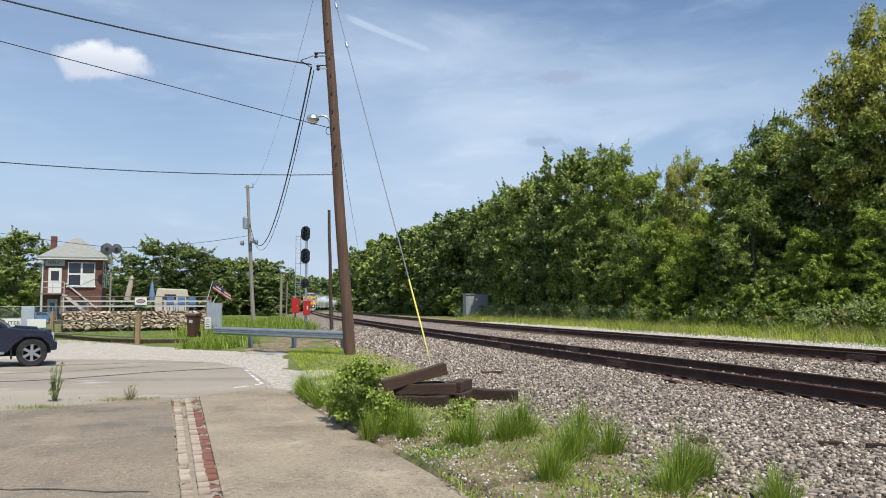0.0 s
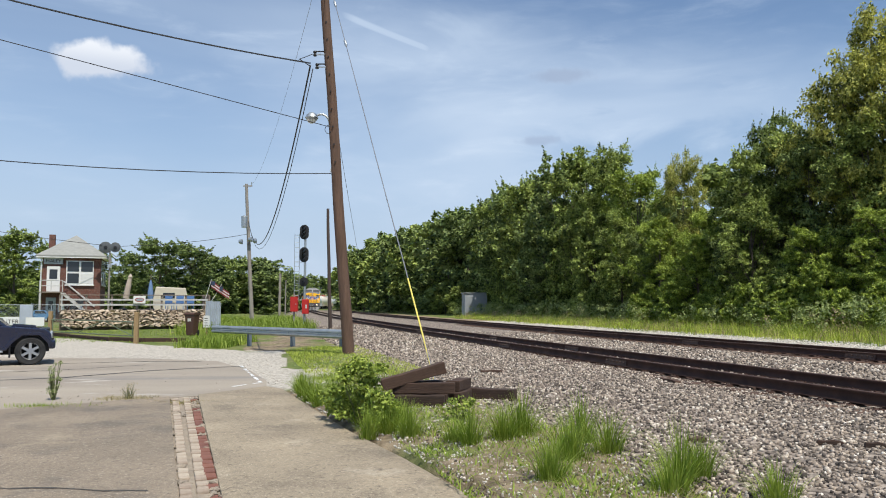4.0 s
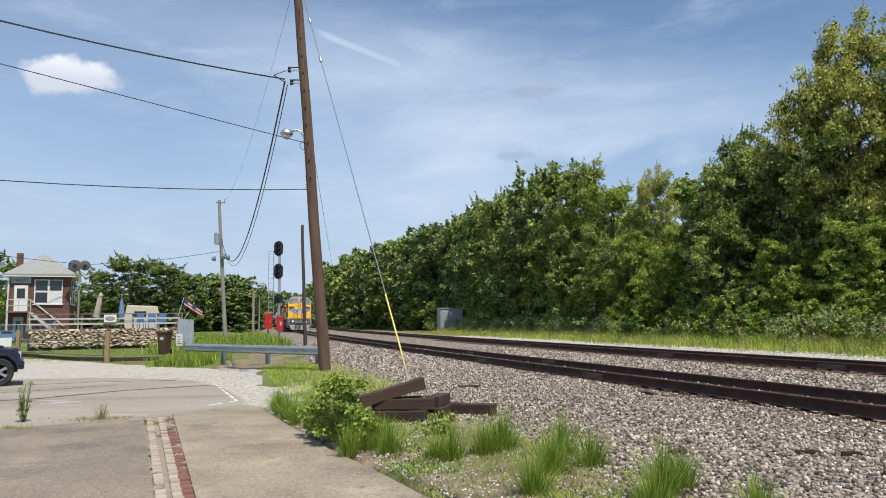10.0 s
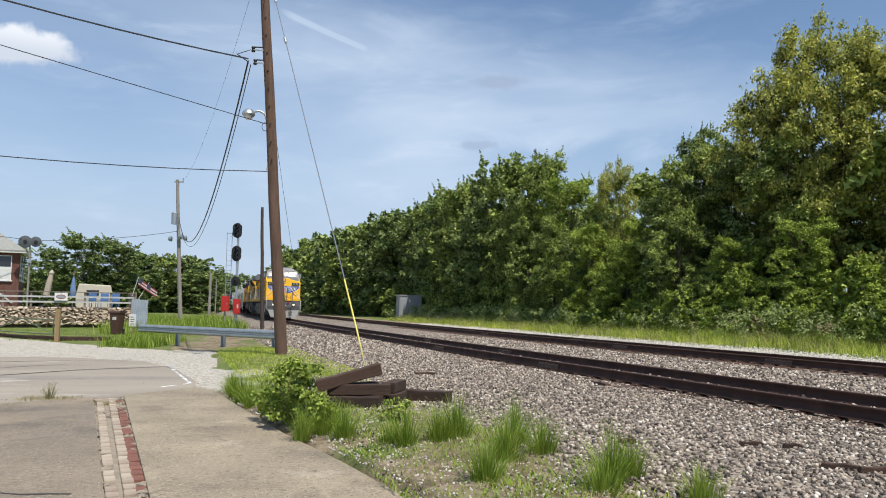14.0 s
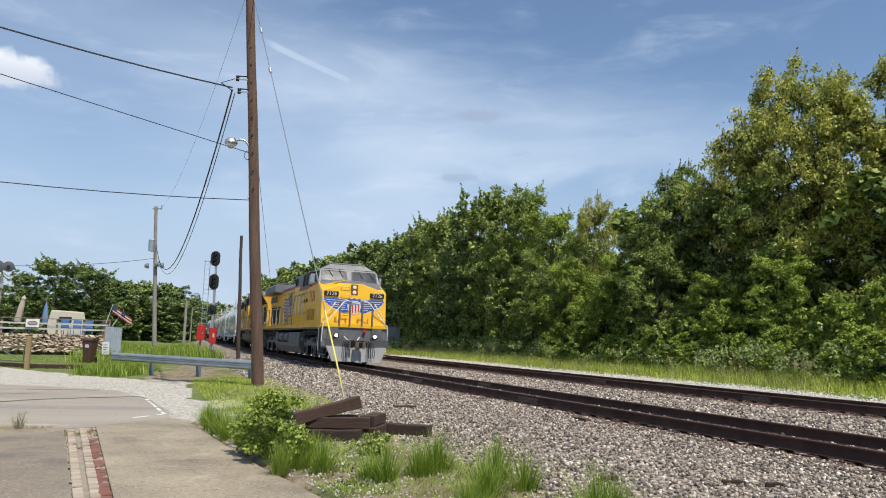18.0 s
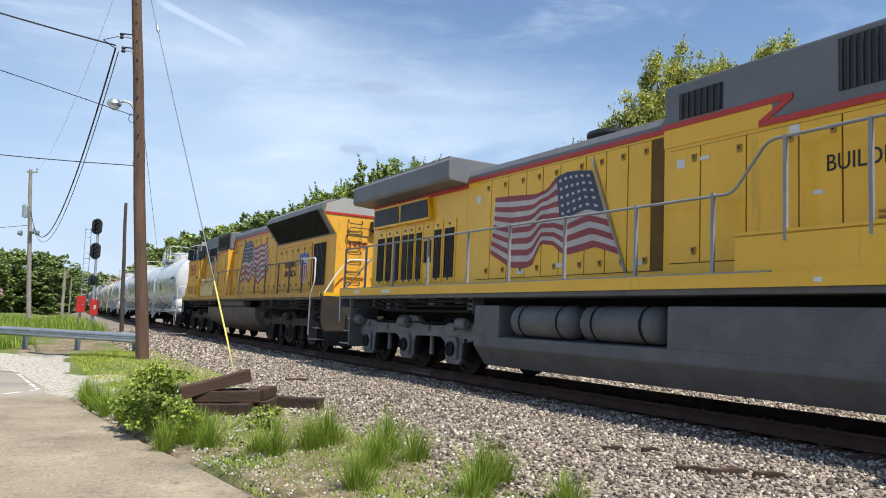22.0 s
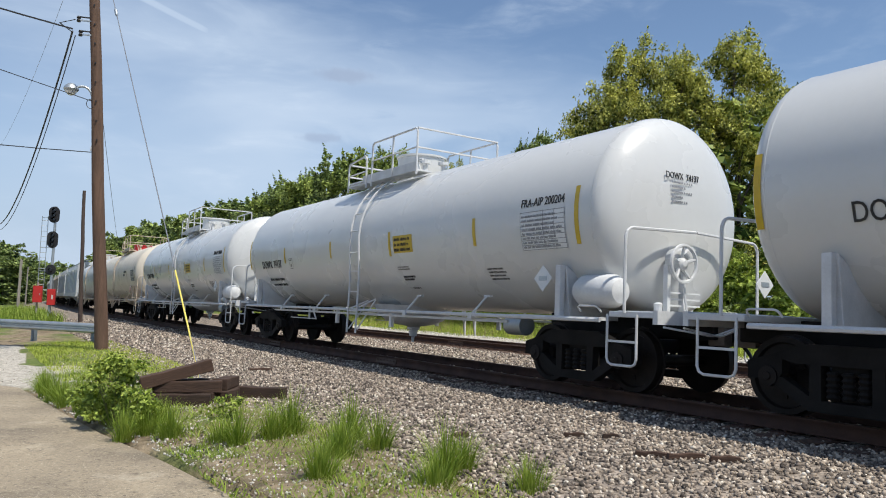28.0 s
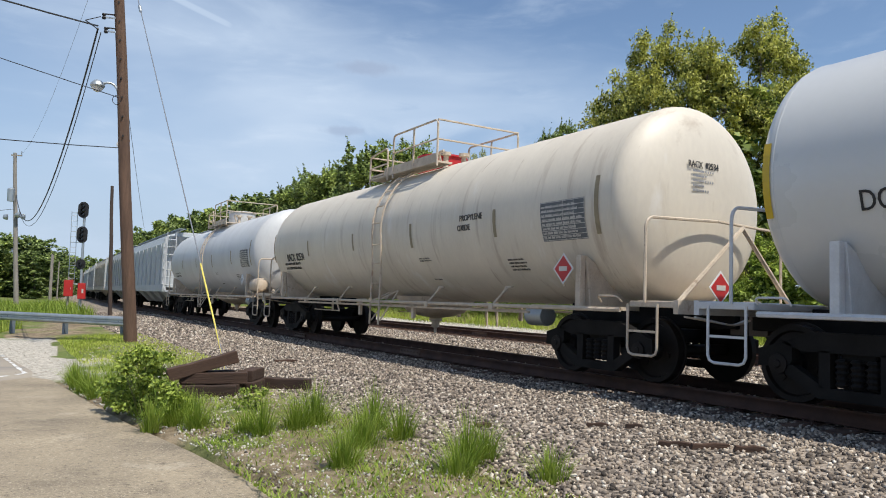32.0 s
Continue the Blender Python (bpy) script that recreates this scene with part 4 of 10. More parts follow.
    # rows behind close the gaps
    for s in range(24, 150, 6):
        x, y, _ = on_line(s + rnd.uniform(-1.5, 1.5), -22.5 - rnd.random() * 3)
        plant(rnd.choice((8, 9)), float(x), float(y), float(np.interp(s, hs, hh)) * rnd.uniform(0.75, 0.98), 1.15)
    for s in range(60, 130, 14):
        x, y, _ = on_line(s, -30 - rnd.random() * 3)
        plant(rnd.choice((8, 9)), float(x), float(y), float(np.interp(s, hs, hh)) * rnd.uniform(0.7, 0.9), 1.3)
    # low growth at the wood's edge and to the right of the tall tree
    for s, n, h, k in ((15, -16, 4.6, 6), (12, -17, 3.6, 6), (9, -16.5, 3.4, 7), (6, -17, 3.2, 6), (2, -17, 3.5, 7), (-2, -17, 3.4, 7), (-6, -17, 3.3, 6)):
        x, y, _ = on_line(s, n)
        plant(k, float(x), float(y), h, 1.1)
    s = 18.0
    while s < 150:
        x, y, _ = on_line(s, -15.2 - rnd.random() * 1.2)
        plant(rnd.choice((6, 7, 6)) if s < 45 else 7, float(x), float(y), rnd.uniform(2.0, 4.2), rnd.uniform(0.8, 1.1))
        s += rnd.uniform(2.0, 3.4) * (1 if s < 70 else 2)
    # across the road to the left, and the woods at the end of the line
    for az, el, d, k, w in ((-33, 5.0, 100, 1, 1.3), (-29.5, 5.2, 95, 4, 1.35), (-27, 4.2, 110, 1, 1.3), (-22.4, 3.9, 120, 4, 1.2), (-20.6, 4.9, 110, 1, 1.5), (-18.4, 4.6, 112, 4, 1.5), (-16.8, 3.7, 130, 1, 1.3), (-15.6, 3.5, 135, 4, 1.3), (-14.2, 3.6, 140, 0, 1.3), (-13.0, 3.5, 150, 1, 1.4), (-25, 4.0, 130, 0, 1.4), (-37, 5.0, 100, 0, 1.4), (-12.1, 2.7, 210, 4, 1.6), (-11.2, 2.4, 260, 1, 1.6), (-10.3, 2.3, 300, 0, 1.7), (-9.3, 2.1, 320, 4, 1.7), (-8.4, 2.2, 330, 1, 1.8)):
        plant((10 if int(d) % 2 else 11) if d < 125 else 8 + int(d) % 2, d * math.sin(radians(az)), d * math.cos(radians(az)), 1.4 + d * math.tan(radians(el)), w, z=0.1)
    for az in np.arange(-40.0, -12.0, 1.5):
        d = 128 + 12 * rnd.random()
        plant(rnd.choice((8, 9)), d * math.sin(radians(az)), d * math.cos(radians(az)), 5.5 + 2.5 * rnd.random(), 2.0, z=0.1)


build_treeline()


# ---- the train ----
def coupler_s(t):
    return 22.9 - 8.7 * (t - 19)


CONSIST = []


def car_pose(t, f, half):
    s = coupler_s(t) + f
    xa, ya, _ = on_line(s - half)
    xb, yb, _ = on_line(s + half)
    az = math.degrees(math.atan2(ya - yb, xa - xb))
    return pose((xa + xb) / 2, (ya + yb) / 2, ZR) @ pose(0, 0, 0, rz=az) @ pose(0, 0, 0, rx=-0.9)


def motions():
    for ob, f, half in CONSIST:
        walk(ob, [(t, car_pose(t, f, half)) for t in range(0, 33)])
    # the wheels roll with the train
    step = 2
    for w, x, r in WHEELS:
        turn = math.degrees(8.7 / r)
        walk(w, [(k / FPS, pose(x, 0, r, ry=(turn * k / FPS) % 360)) for k in range(0, int(32 * FPS) + 1, step)])


def wheel_mesh(r, half=GA):
    b = B()
    for sg in (-1, 1):
        y = sg * half
        b.lathe([(y - sg * 0.07, r + 0.028), (y - sg * 0.045, r + 0.028), (y - sg * 0.04, r), (y + sg * 0.07, r - 0.006), (y + sg * 0.07, r - 0.07), (y + sg * 0.03, r - 0.09), (y + sg * 0.03, 0.14), (y + sg * 0.09, 0.11)], "y", 28)
        for k in range(3):
            q = k * 2.094
            b.box(-0.03, 0.03, y + sg * 0.03, y + sg * 0.045, r * 0.45, r * 0.6, pose(0, 0, 0, ry=math.degrees(q)))
    b.lathe([(-half, 0.085), (half, 0.085)], "y", 12)
    return b.mesh("wheelset", M["wheel"], smooth=True)


WHEEL_FREIGHT, WHEEL_LOCO = wheel_mesh(0.457), wheel_mesh(0.53)
WHEELS = []


def wheelset(parent, x, loco=False):
    r = 0.53 if loco else 0.457
    w = part("wheelset", WHEEL_LOCO if loco else WHEEL_FREIGHT, M["wheel"], parent, m=pose(x, 0, r))
    WHEELS.append((w, x, r))
    return w


def bar_loop(b, pts, r=0.017, n=6):
    """A bent pipe with its corners eased."""
    pts = [Vector(p) for p in pts]
    out = [pts[0]]
    for a, c, d in zip(pts, pts[1:], pts[2:]):
        u, w = (a - c), (d - c)
        k = min(0.09, u.length / 2.2, w.length / 2.2)
        out += [c + u.normalized() * k, c + (u.normalized() + w.normalized()) * k * 0.3, c + w.normalized() * k]
    out.append(pts[-1])
    b.tube(out, r, n)


def grab(pts, m, parent):
    b = B()
    bar_loop(b, pts, 0.014)
    return part("grab_iron", b, m, parent)


def under_part(parent, child):
    """Where a piece of child belongs, so that nothing lies deeper than thing, part, sub-part."""
    return parent if parent.parent else child


def grille(parent, x0, x1, z0, z1, y, bars, frame_mat, upright=True, dark=None):
    sg = 1 if y > 0 else -1
    # no real opening: a flat black panel paints the shade behind the slats
    g = part("grille", B().box(x0, x1, y - 0.004, y + 0.004, z0, z1), dark or M["black"], parent, "flat black panel painted as the shade behind louvres")
    b = B()
    for i in range(bars):
        q = (i + 0.5) / bars
        if upright:
            c = x0 + (x1 - x0) * q
            b.box(c - 0.012, c + 0.012, y + sg * 0.004, y + sg * 0.02, z0, z1)
        else:
            c = z0 + (z1 - z0) * q
            b.box(x0, x1, y + sg * 0.004, y + sg * 0.022, c - 0.013, c + 0.013)
    part("slats", b, frame_mat if not upright else M["slat_dark"], under_part(parent, g))
    return g


def flag_art(parent, X, top, bottom, y, split):
    """A waving flag painted on a side wall, hoist first: its upper and lower edge as (distance, height); split: where the canton ends."""
    sg = -1 if y < 0 else 1
    T = 13
    ut, ub = np.linspace(0, 1, len(top)), np.linspace(0, 1, len(bottom))

    def pt(u, v, lift):
        w = 0.035 * math.sin(9 * u + 2.2 * v) * math.sin(math.pi * v)
        f = np.interp(u, ub, [q[0] for q in bottom]) * (1 - v) + np.interp(u, ut, [q[0] for q in top]) * v
        z = np.interp(u, ub, [q[1] for q in bottom]) * (1 - v) + np.interp(u, ut, [q[1] for q in top]) * v
        return (X(f + w), y + sg * lift, z + w)

    def strip(b, u0, u1, v0, v1, lift, cuts):
        us = np.linspace(u0, u1, cuts + 1)
        for a, c in zip(us, us[1:]):
            b.add([pt(a, v0, lift), pt(c, v0, lift), pt(c, v1, lift), pt(a, v1, lift)], [(3, 2, 1, 0)])
    base, red, navy, stars = B(), B(), B(), B()
    strip(base, 0, 1, 0, 1, 0.004, 30)
    for i in range(0, T, 2):
        strip(red, 0 if i < 6 else split, 1, i / T, (i + 1) / T, 0.008, 30 if i < 6 else 18)
    strip(navy, 0, split, 6 / T, 1, 0.009, 12)
    for r in range(5):
        for c in range(6):
            u, v = (0.08 + 0.155 * c) * split, (6 + 0.7 + 1.3 * r) / T
            strip(stars, u, u + 0.07 * split, v, v + 0.034, 0.012, 1)
    f = part("painted_flag", base.mesh("painted_flag", M["flag_faded"]), M["flag_faded"], parent, "waving red, white and blue flag decal")
    part("stripes", red.mesh("stripes", M["up_red_dull"]), M["up_red_dull"], f)
    part("canton", navy.mesh("canton", M["flag_navy"]), M["flag_navy"], f)
    part("stars", stars.mesh("stars", M["flag_faded"]), M["flag_faded"], f)


def decals(parent, X, y, spots):
    """Small white paper notices on a wall: (distance, height, width, height of the sheet)."""
    sg = -1 if y < 0 else 1
    for f, z, w, h in spots:
        part("notice", B().box(X(f) - w / 2, X(f) + w / 2, min(y, y + sg * 0.006), max(y, y + sg * 0.006), z - h / 2, z + h / 2), M["decal_white"], parent)


M["up_red_dull"] = mat("flag_red", (0.33, 0.05, 0.055), (0.22, 0.04, 0.045), 0.5, scale=3, bump=0.02)
SHIELD = [(-0.5, 0.42), (-0.42, 0.5), (-0.2, 0.44), (0, 0.52), (0.2, 0.44), (0.42, 0.5), (0.5, 0.42), (0.44, 0.28), (0.5, 0.02), (0.42, -0.3), (0.2, -0.44), (0, -0.52), (-0.2, -0.44), (-0.42, -0.3), (-0.5, 0.02), (-0.44, 0.28)]


def shield_art(parent, place, w, h, up=True):
    """A shield emblem: blue head, red and white pales. place(u, v, lift) gives the spot on the surface."""
    def poly(pts, lift, name, m, par):
        vs = [place(u * w, v * h, lift) for u, v in pts] + [place(u * w, v * h, 0.001) for u, v in pts]
        k = len(pts)
        b = B().add(vs, [tuple(range(k))] + [(i, (i + 1) % k, k + (i + 1) % k, k + i) for i in range(k)])
        return part(name, b, m, par)
    s = poly([(u * 1.03, v * 1.03) for u, v in SHIELD], 0.006, "emblem", M["flag_white"], parent)
    tagged(s, "red, white and blue shield emblem")
    s = under_part(parent, s)
    poly([(u, v) for u, v in SHIELD if v > 0.2] + [(0.46, 0.12), (-0.46, 0.12)], 0.012, "emblem_head", M["up_blue"], s)
    for i in range(4):
        c = -0.34 + i * 0.227
        lo = -0.46 + 0.18 * abs(c) * 2
        poly([(c - 0.05, 0.1), (c + 0.05, 0.1), (c + 0.05, lo), (c - 0.05, lo)], 0.012, "emblem_stripe", M["up_red"], s)
    for v in (0.32, 0.21):
        poly([(-0.3, v + 0.03), (0.3, v + 0.03), (0.3, v - 0.03), (-0.3, v - 0.03)], 0.017, "emblem_bar", M["flag_white"], s)
    return s


def side_text(parent, body, size, x, y, z, m, label="", lean=0.0, wide=1.0):
    """Lettering on the side wall that faces the road."""
    return part("lettering", text_mesh(body, size, m), m, parent, label, m=pose(x, y, z, 90 + lean, 0, 0) @ Matrix.Diagonal((wide, 1, 1, 1)))


def truck3(parent, xs, m, old=False):
    """A three-axle locomotive truck with cast side frames."""
    xs = sorted(xs)
    x0, x1, x2 = xs
    t = part("truck", B().box(x0 - 0.6, x2 + 0.6, -0.55, 0.55, 0.55, 1.1), M["under"], parent)
    for sg in (-1, 1):
        top = [(x0 - 0.85, 0.84), (x0 - 0.7, 1.02), (x0 + 0.25, 1.02), (x0 + 0.4, 0.96), (x1 - 0.62, 0.96), (x1 - 0.38, 1.14), (x1 + 0.38, 1.14), (x1 + 0.62, 0.96), (x2 - 0.4, 0.96), (x2 - 0.25, 1.02), (x2 + 0.7, 1.02), (x2 + 0.85, 0.84)]
        bot = [(x2 + 0.8, 0.7), (x2 + 0.36, 0.62), (x2 - 0.36, 0.62), (x2 - 0.55, 0.72), (x1 + 0.55, 0.72), (x1 + 0.36, 0.62), (x1 - 0.36, 0.62), (x1 - 0.55, 0.72), (x0 + 0.55, 0.72), (x0 + 0.36, 0.62), (x0 - 0.36, 0.62), (x0 - 0.8, 0.7)]
        part("side_frame", B().prism(top + bot, "y", sg * 1.04, sg * 1.2), m, t, bevel=0.025)
        for x in xs:
            part("pedestal", B().prism([(x - 0.3, 0.26), (x - 0.2, 0.2), (x + 0.2, 0.2), (x + 0.3, 0.26), (x + 0.33, 0.66), (x - 0.33, 0.66)], "y", sg * 1.03, sg * 1.21), m, t, bevel=0.025)
            jb = part("journal_box", B().prism([(x - 0.2, 0.3), (x + 0.2, 0.3), (x + 0.24, 0.62), (x + 0.14, 0.74), (x - 0.14, 0.74), (x - 0.24, 0.62)], "y", sg * 1.2, sg * 1.27), m, t, bevel=0.02)
            part("bearing_cap", B().lathe([(sg * 1.26, 0.15), (sg * 1.31, 0.145), (sg * 1.315, 0.11), (sg * 1.295, 0.1), (sg * 1.295, 0.02)], "y", 20, (x, 0, 0.5)), M["under"], jb, smooth=True)
            part("lift_lug", B().box(x - 0.06, x + 0.06, min(sg * 1.2, sg * 1.25), max(sg * 1.2, sg * 1.25), 0.86, 0.98), m, t, bevel=0.01)
            for e in (0.44,):
                s = B().lathe([(0.06 * i + dz, q) for i in range(7) for dz, q in ((0, 0.07), (0.028, 0.1), (0.052, 0.07))], "z", 10, (x + e, sg * 1.14, 0.3))
                part("spring", s, M["under"], t)
        for x in ((x0 + x1) / 2, (x1 + x2) / 2):
            part("frame_hole", B().lathe([(sg * 1.2, 0.07), (sg * 1.203, 0.07)], "y", 14, (x, 0, 0.88)), M["black"], t)
            part("brake_lever", B().prism([(x - 0.05, 0.34), (x + 0.06, 0.34), (x + 0.03, 0.8), (x - 0.03, 0.8)], "y", sg * 1.1, sg * 1.16), m, t, bevel=0.01)
        for x in (x0 - 0.55, x2 + 0.3, x1 - 0.15):
            part("brake_cylinder", B().lathe([(0, 0.1), (0.03, 0.12), (0.28, 0.12), (0.32, 0.08)], "x", 14, (x, sg * 1.3, 1.0)), m, t, smooth=True)
        pipe = B()
        bar_loop(pipe, [(x0 - 0.7, sg * 1.27, 1.08), (x0 + 0.2, sg * 1.27, 1.08), (x0 + 0.35, sg * 1.27, 1.0), (x2 - 0.3, sg * 1.27, 1.0), (x2 - 0.2, sg * 1.27, 1.1), (x2 + 0.6, sg * 1.27, 1.1)], 0.016)
        part("brake_pipe", pipe, M["under"], t)
    for x in xs:
        wheelset(parent, x, True)


def under_clutter(parent, x0, x1, y, seed, m):
    """Pipes, brackets and boxes hung below the deck."""
    rnd = random.Random(seed)
    for z, r in ((1.5, 0.03), (1.4, 0.022), (1.3, 0.03)):
        b = B()
        bar_loop(b, [(x0, y, z), (x0 + (x1 - x0) * 0.3, y, z), (x0 + (x1 - x0) * 0.34, y, z - 0.06), (x1, y, z - 0.06)], r)
        part("pipe", b, M["under"], parent)
    x = x0 + 0.2
    while x < x1:
        w = rnd.uniform(0.06, 0.3)
        h = rnd.uniform(0.1, 0.3)
        part("bracket", B().box(x, x + w, min(y * 0.78, y * 0.97), max(y * 0.78, y * 0.97), 1.5 - h, 1.52), m, parent, bevel=0.008)
        x += rnd.uniform(0.45, 1.1)


def coupler(parent, x, sg):
    b = B()
    b.box(min(x, x - sg * 0.7), max(x, x - sg * 0.7), -0.09, 0.09, 0.78, 0.96)
    part("coupler_shank", b, M["under"], parent, bevel=0.02)
    k = [(x - sg * 0.3, -0.2), (x - sg * 0.02, -0.22), (x + sg * 0.02, -0.1), (x - sg * 0.1, 0.02), (x + sg * 0.03, 0.1), (x + sg * 0.01, 0.2), (x - sg * 0.2, 0.2)]
    part("coupler_knuckle", B().prism(k, "z", 0.72, 1.0), M["dust_brown"], parent, bevel=0.02)


def steps(parent, x, y, m, out):
    """A corner stair of four treads; out: +1 when it faces the car's front."""
    sg = 1 if y > 0 else -1
    w = part("stepwell", B().box(x - 0.04, x + 0.02, min(y - sg * 0.75, y), max(y - sg * 0.75, y), 0.35, 1.62), m, parent)
    part("stepwell", B().box(x + out * 0.62 - 0.02, x + out * 0.62 + 0.02, min(y - sg * 0.75, y - sg * 0.25), max(y - sg * 0.75, y - sg * 0.25), 0.5, 1.6), m, parent)
    for i in range(4):
        z, d = 0.38 + 0.31 * i, 0.1 * i
        part("step_tread", B().box(min(x, x + out * 0.6), max(x, x + out * 0.6), min(y - sg * d, y - sg * (d + 0.25)), max(y - sg * d, y - sg * (d + 0.25)), z, z + 0.025), M["step_worn"], parent)
        part("step_riser", B().box(min(x, x + out * 0.6), max(x, x + out * 0.6), min(y - sg * (d + 0.25), y - sg * (d + 0.27)), max(y - sg * (d + 0.25), y - sg * (d + 0.27)), z, z + 0.3), M["under"], parent)


M["step_worn"] = mat("worn_tread", (0.42, 0.43, 0.44), (0.25, 0.25, 0.26), 0.5, metal=0.4, scale=8, bump=0.1)


def strip_between(parent, name, xa, xb, y, za0, zb0, h, m, lift=0.012):
    sg = 1 if y > 0 else -1
    b = B().prism([(xa, za0), (xb, zb0), (xb, zb0 + h), (xa, za0 + h)], "y", y, y + sg * lift)
    return part(name, b, m, parent)


def hood_section(parent, name, x0, x1, hw, z0, z1, m, shoulder=0.14):
    prof = [(-hw, z0), (hw, z0), (hw, z1 - shoulder), (hw - shoulder * 0.35, z1 - shoulder * 0.3), (hw - shoulder, z1), (-hw + shoulder, z1), (-hw + shoulder * 0.35, z1 - shoulder * 0.3), (-hw, z1 - shoulder)]
    return part(name, B().prism(prof, "x", x0, x1), m, parent, bevel=0.012)


def door_row(parent, x0, x1, step, z0, z1, y, m, seed, gap=0.022):
    sg = 1 if y > 0 else -1
    rnd = random.Random(seed)
    part("door_gap", B().box(x0, x1, min(y, y + sg * 0.004), max(y, y + sg * 0.004), z0 - 0.01, z1 + 0.01), M["seam"], parent)
    x = x0
    while x < x1 - 0.25:
        w = min(step * rnd.choice((0.85, 1.0, 1.15)), x1 - x)
        d = part("hood_door", B().box(x + gap / 2, x + w - gap / 2, min(y, y + sg * 0.018), max(y, y + sg * 0.018), z0, z1), m, parent, bevel=0.004)
        for zz in (z0 + 0.1, z1 - 0.2):
            c = x + w - 0.1
            k = B().prism([(c - 0.04, zz + 0.1), (c - 0.03, zz), (c + 0.03, zz), (c + 0.04, zz + 0.1)], "y", y, y + sg * 0.034)
            part("door_latch", k, M["louvre_yellow"], d)
            part("latch_slot", B().box(c - 0.014, c + 0.014, min(y, y + sg * 0.04), max(y, y + sg * 0.04), zz + 0.035, zz + 0.085), M["black"], d)
        x += w


def handrail(parent, pts, posts, y, m, base=1.76):
    b = B()
    bar_loop(b, [(x, y, z) for x, z in pts], 0.02)
    h = part("handrail", b, m, parent)
    for x, z in posts:
        part("stanchion", B().box(x - 0.022, x + 0.022, y - 0.022, y + 0.022, base - 0.1, z + 0.02), m, h)


# ---- leading locomotive, cab first ----
def build_lead():
    t = thing("locomotive", "clean yellow and grey six-axle diesel locomotive leading the train", "locomotive", group="freight train")
    X = lambda f: 10.95 - f
    Y, G, U = M["up_yellow"], M["up_grey"], M["up_under"]
    # deck and sills
    part("deck", B().box(X(21.3), X(1.25), -1.5, 1.5, 1.5, 1.7), U, t, bevel=0.02)
    for sg in (-1, 1):
        part("side_sill", B().box(X(21.3), X(1.3), min(sg * 1.5, sg * 1.54), max(sg * 1.5, sg * 1.54), 1.58, 1.75), Y, t)
        part("walkway_edge", B().box(X(21.3), X(8.7), min(sg * 1.3, sg * 1.53), max(sg * 1.3, sg * 1.53), 1.7, 1.77), M["rail_grey"], t)
    # nose: faceted, ridged in the middle
    nf = lambda z: 1.5 + (z - 1.7) * 0.12
    sec_f = [(-1.5, 1.7), (1.5, 1.7), (1.5, 3.25), (0.42, 3.6), (-0.42, 3.6), (-1.5, 3.25)]
    sec_b = [(-1.5, 1.7), (1.5, 1.7), (1.5, 3.70), (0.42, 3.80), (-0.42, 3.80), (-1.5, 3.70)]
    b = B().add([(X(nf(z)), y, z) for y, z in sec_f] + [(X(2.75), y, z) for y, z in sec_b], [(0, 1, 2, 3, 4, 5), (11, 10, 9, 8, 7, 6)] + [(i, 6 + i, 6 + (i + 1) % 6, (i + 1) % 6) for i in range(6)])
    nose = part("nose", b, Y, t, bevel=0.03)
    top = [(1.42, 3.30, 3.705), (0.42, 3.613, 3.813), (-0.42, 3.613, 3.813), (-1.42, 3.30, 3.705)]
    b = B()
    vs = [(X(1.83), y, za + 0.012) for y, za, zb in top] + [(X(2.7), y, zb + 0.012) for y, za, zb in top]
    b.add(vs, [(0, 1, 5, 4), (1, 2, 6, 5), (2, 3, 7, 6)])
    part("nose_top", b, G, nose, "grey anti-glare nose top")
    # cab
    part("cab_lower", B().prism([(X(2.7), 1.7), (X(5.0), 1.7), (X(5.0), 3.5), (X(2.7), 3.62)], "y", -1.5, 1.5), Y, t, bevel=0.02)
    vs = [(X(2.72), -1.49, 3.5), (X(2.72), 1.49, 3.5), (X(2.72), 1.49, 3.72), (X(2.72), -1.49, 3.72), (X(3.02), -1.38, 4.28), (X(3.02), 1.38, 4.28), (X(3.25), -0.85, 4.6), (X(3.25), 0.85, 4.6),
          (X(5.0), -1.49, 3.5), (X(5.0), 1.49, 3.5), (X(5.0), 1.49, 3.72), (X(5.0), -1.49, 3.72), (X(5.0), -1.38, 4.28), (X(5.0), 1.38, 4.28), (X(5.0), -0.85, 4.6), (X(5.0), 0.85, 4.6)]
    fs = [(0, 1, 2, 3), (3, 2, 5, 4), (4, 5, 7, 6), (9, 8, 11, 10), (10, 11, 12, 13), (13, 12, 14, 15), (0, 3, 11, 8), (3, 4, 12, 11), (4, 6, 14, 12), (6, 7, 15, 14), (7, 5, 13, 15), (5, 2, 10, 13), (2, 1, 9, 10), (1, 0, 8, 9)]
    cab = part("cab", B().add(vs, fs), G, t, "grey cab with dark windows", bevel=0.025)
    # windscreens lie on the raked front

    def on_screen(y, z, lift):
        q = (z - 3.72) / 0.56
        return (X(2.72 + 0.3 * q) + lift, y, z + lift * 0.5)
    for y0, y1 in ((-1.3, -0.13), (0.13, 1.3)):
        for nm, e, l, m in (("window_frame", 0.045, 0.012, M["black"]), ("windscreen", 0.0, 0.02, M["glass"])):
            pts = [(y0 - e, 3.78 - e), (y1 + e, 3.78 - e), (y1 + e - 0.03, 4.22 + e), (y0 - e + 0.03, 4.22 + e)]
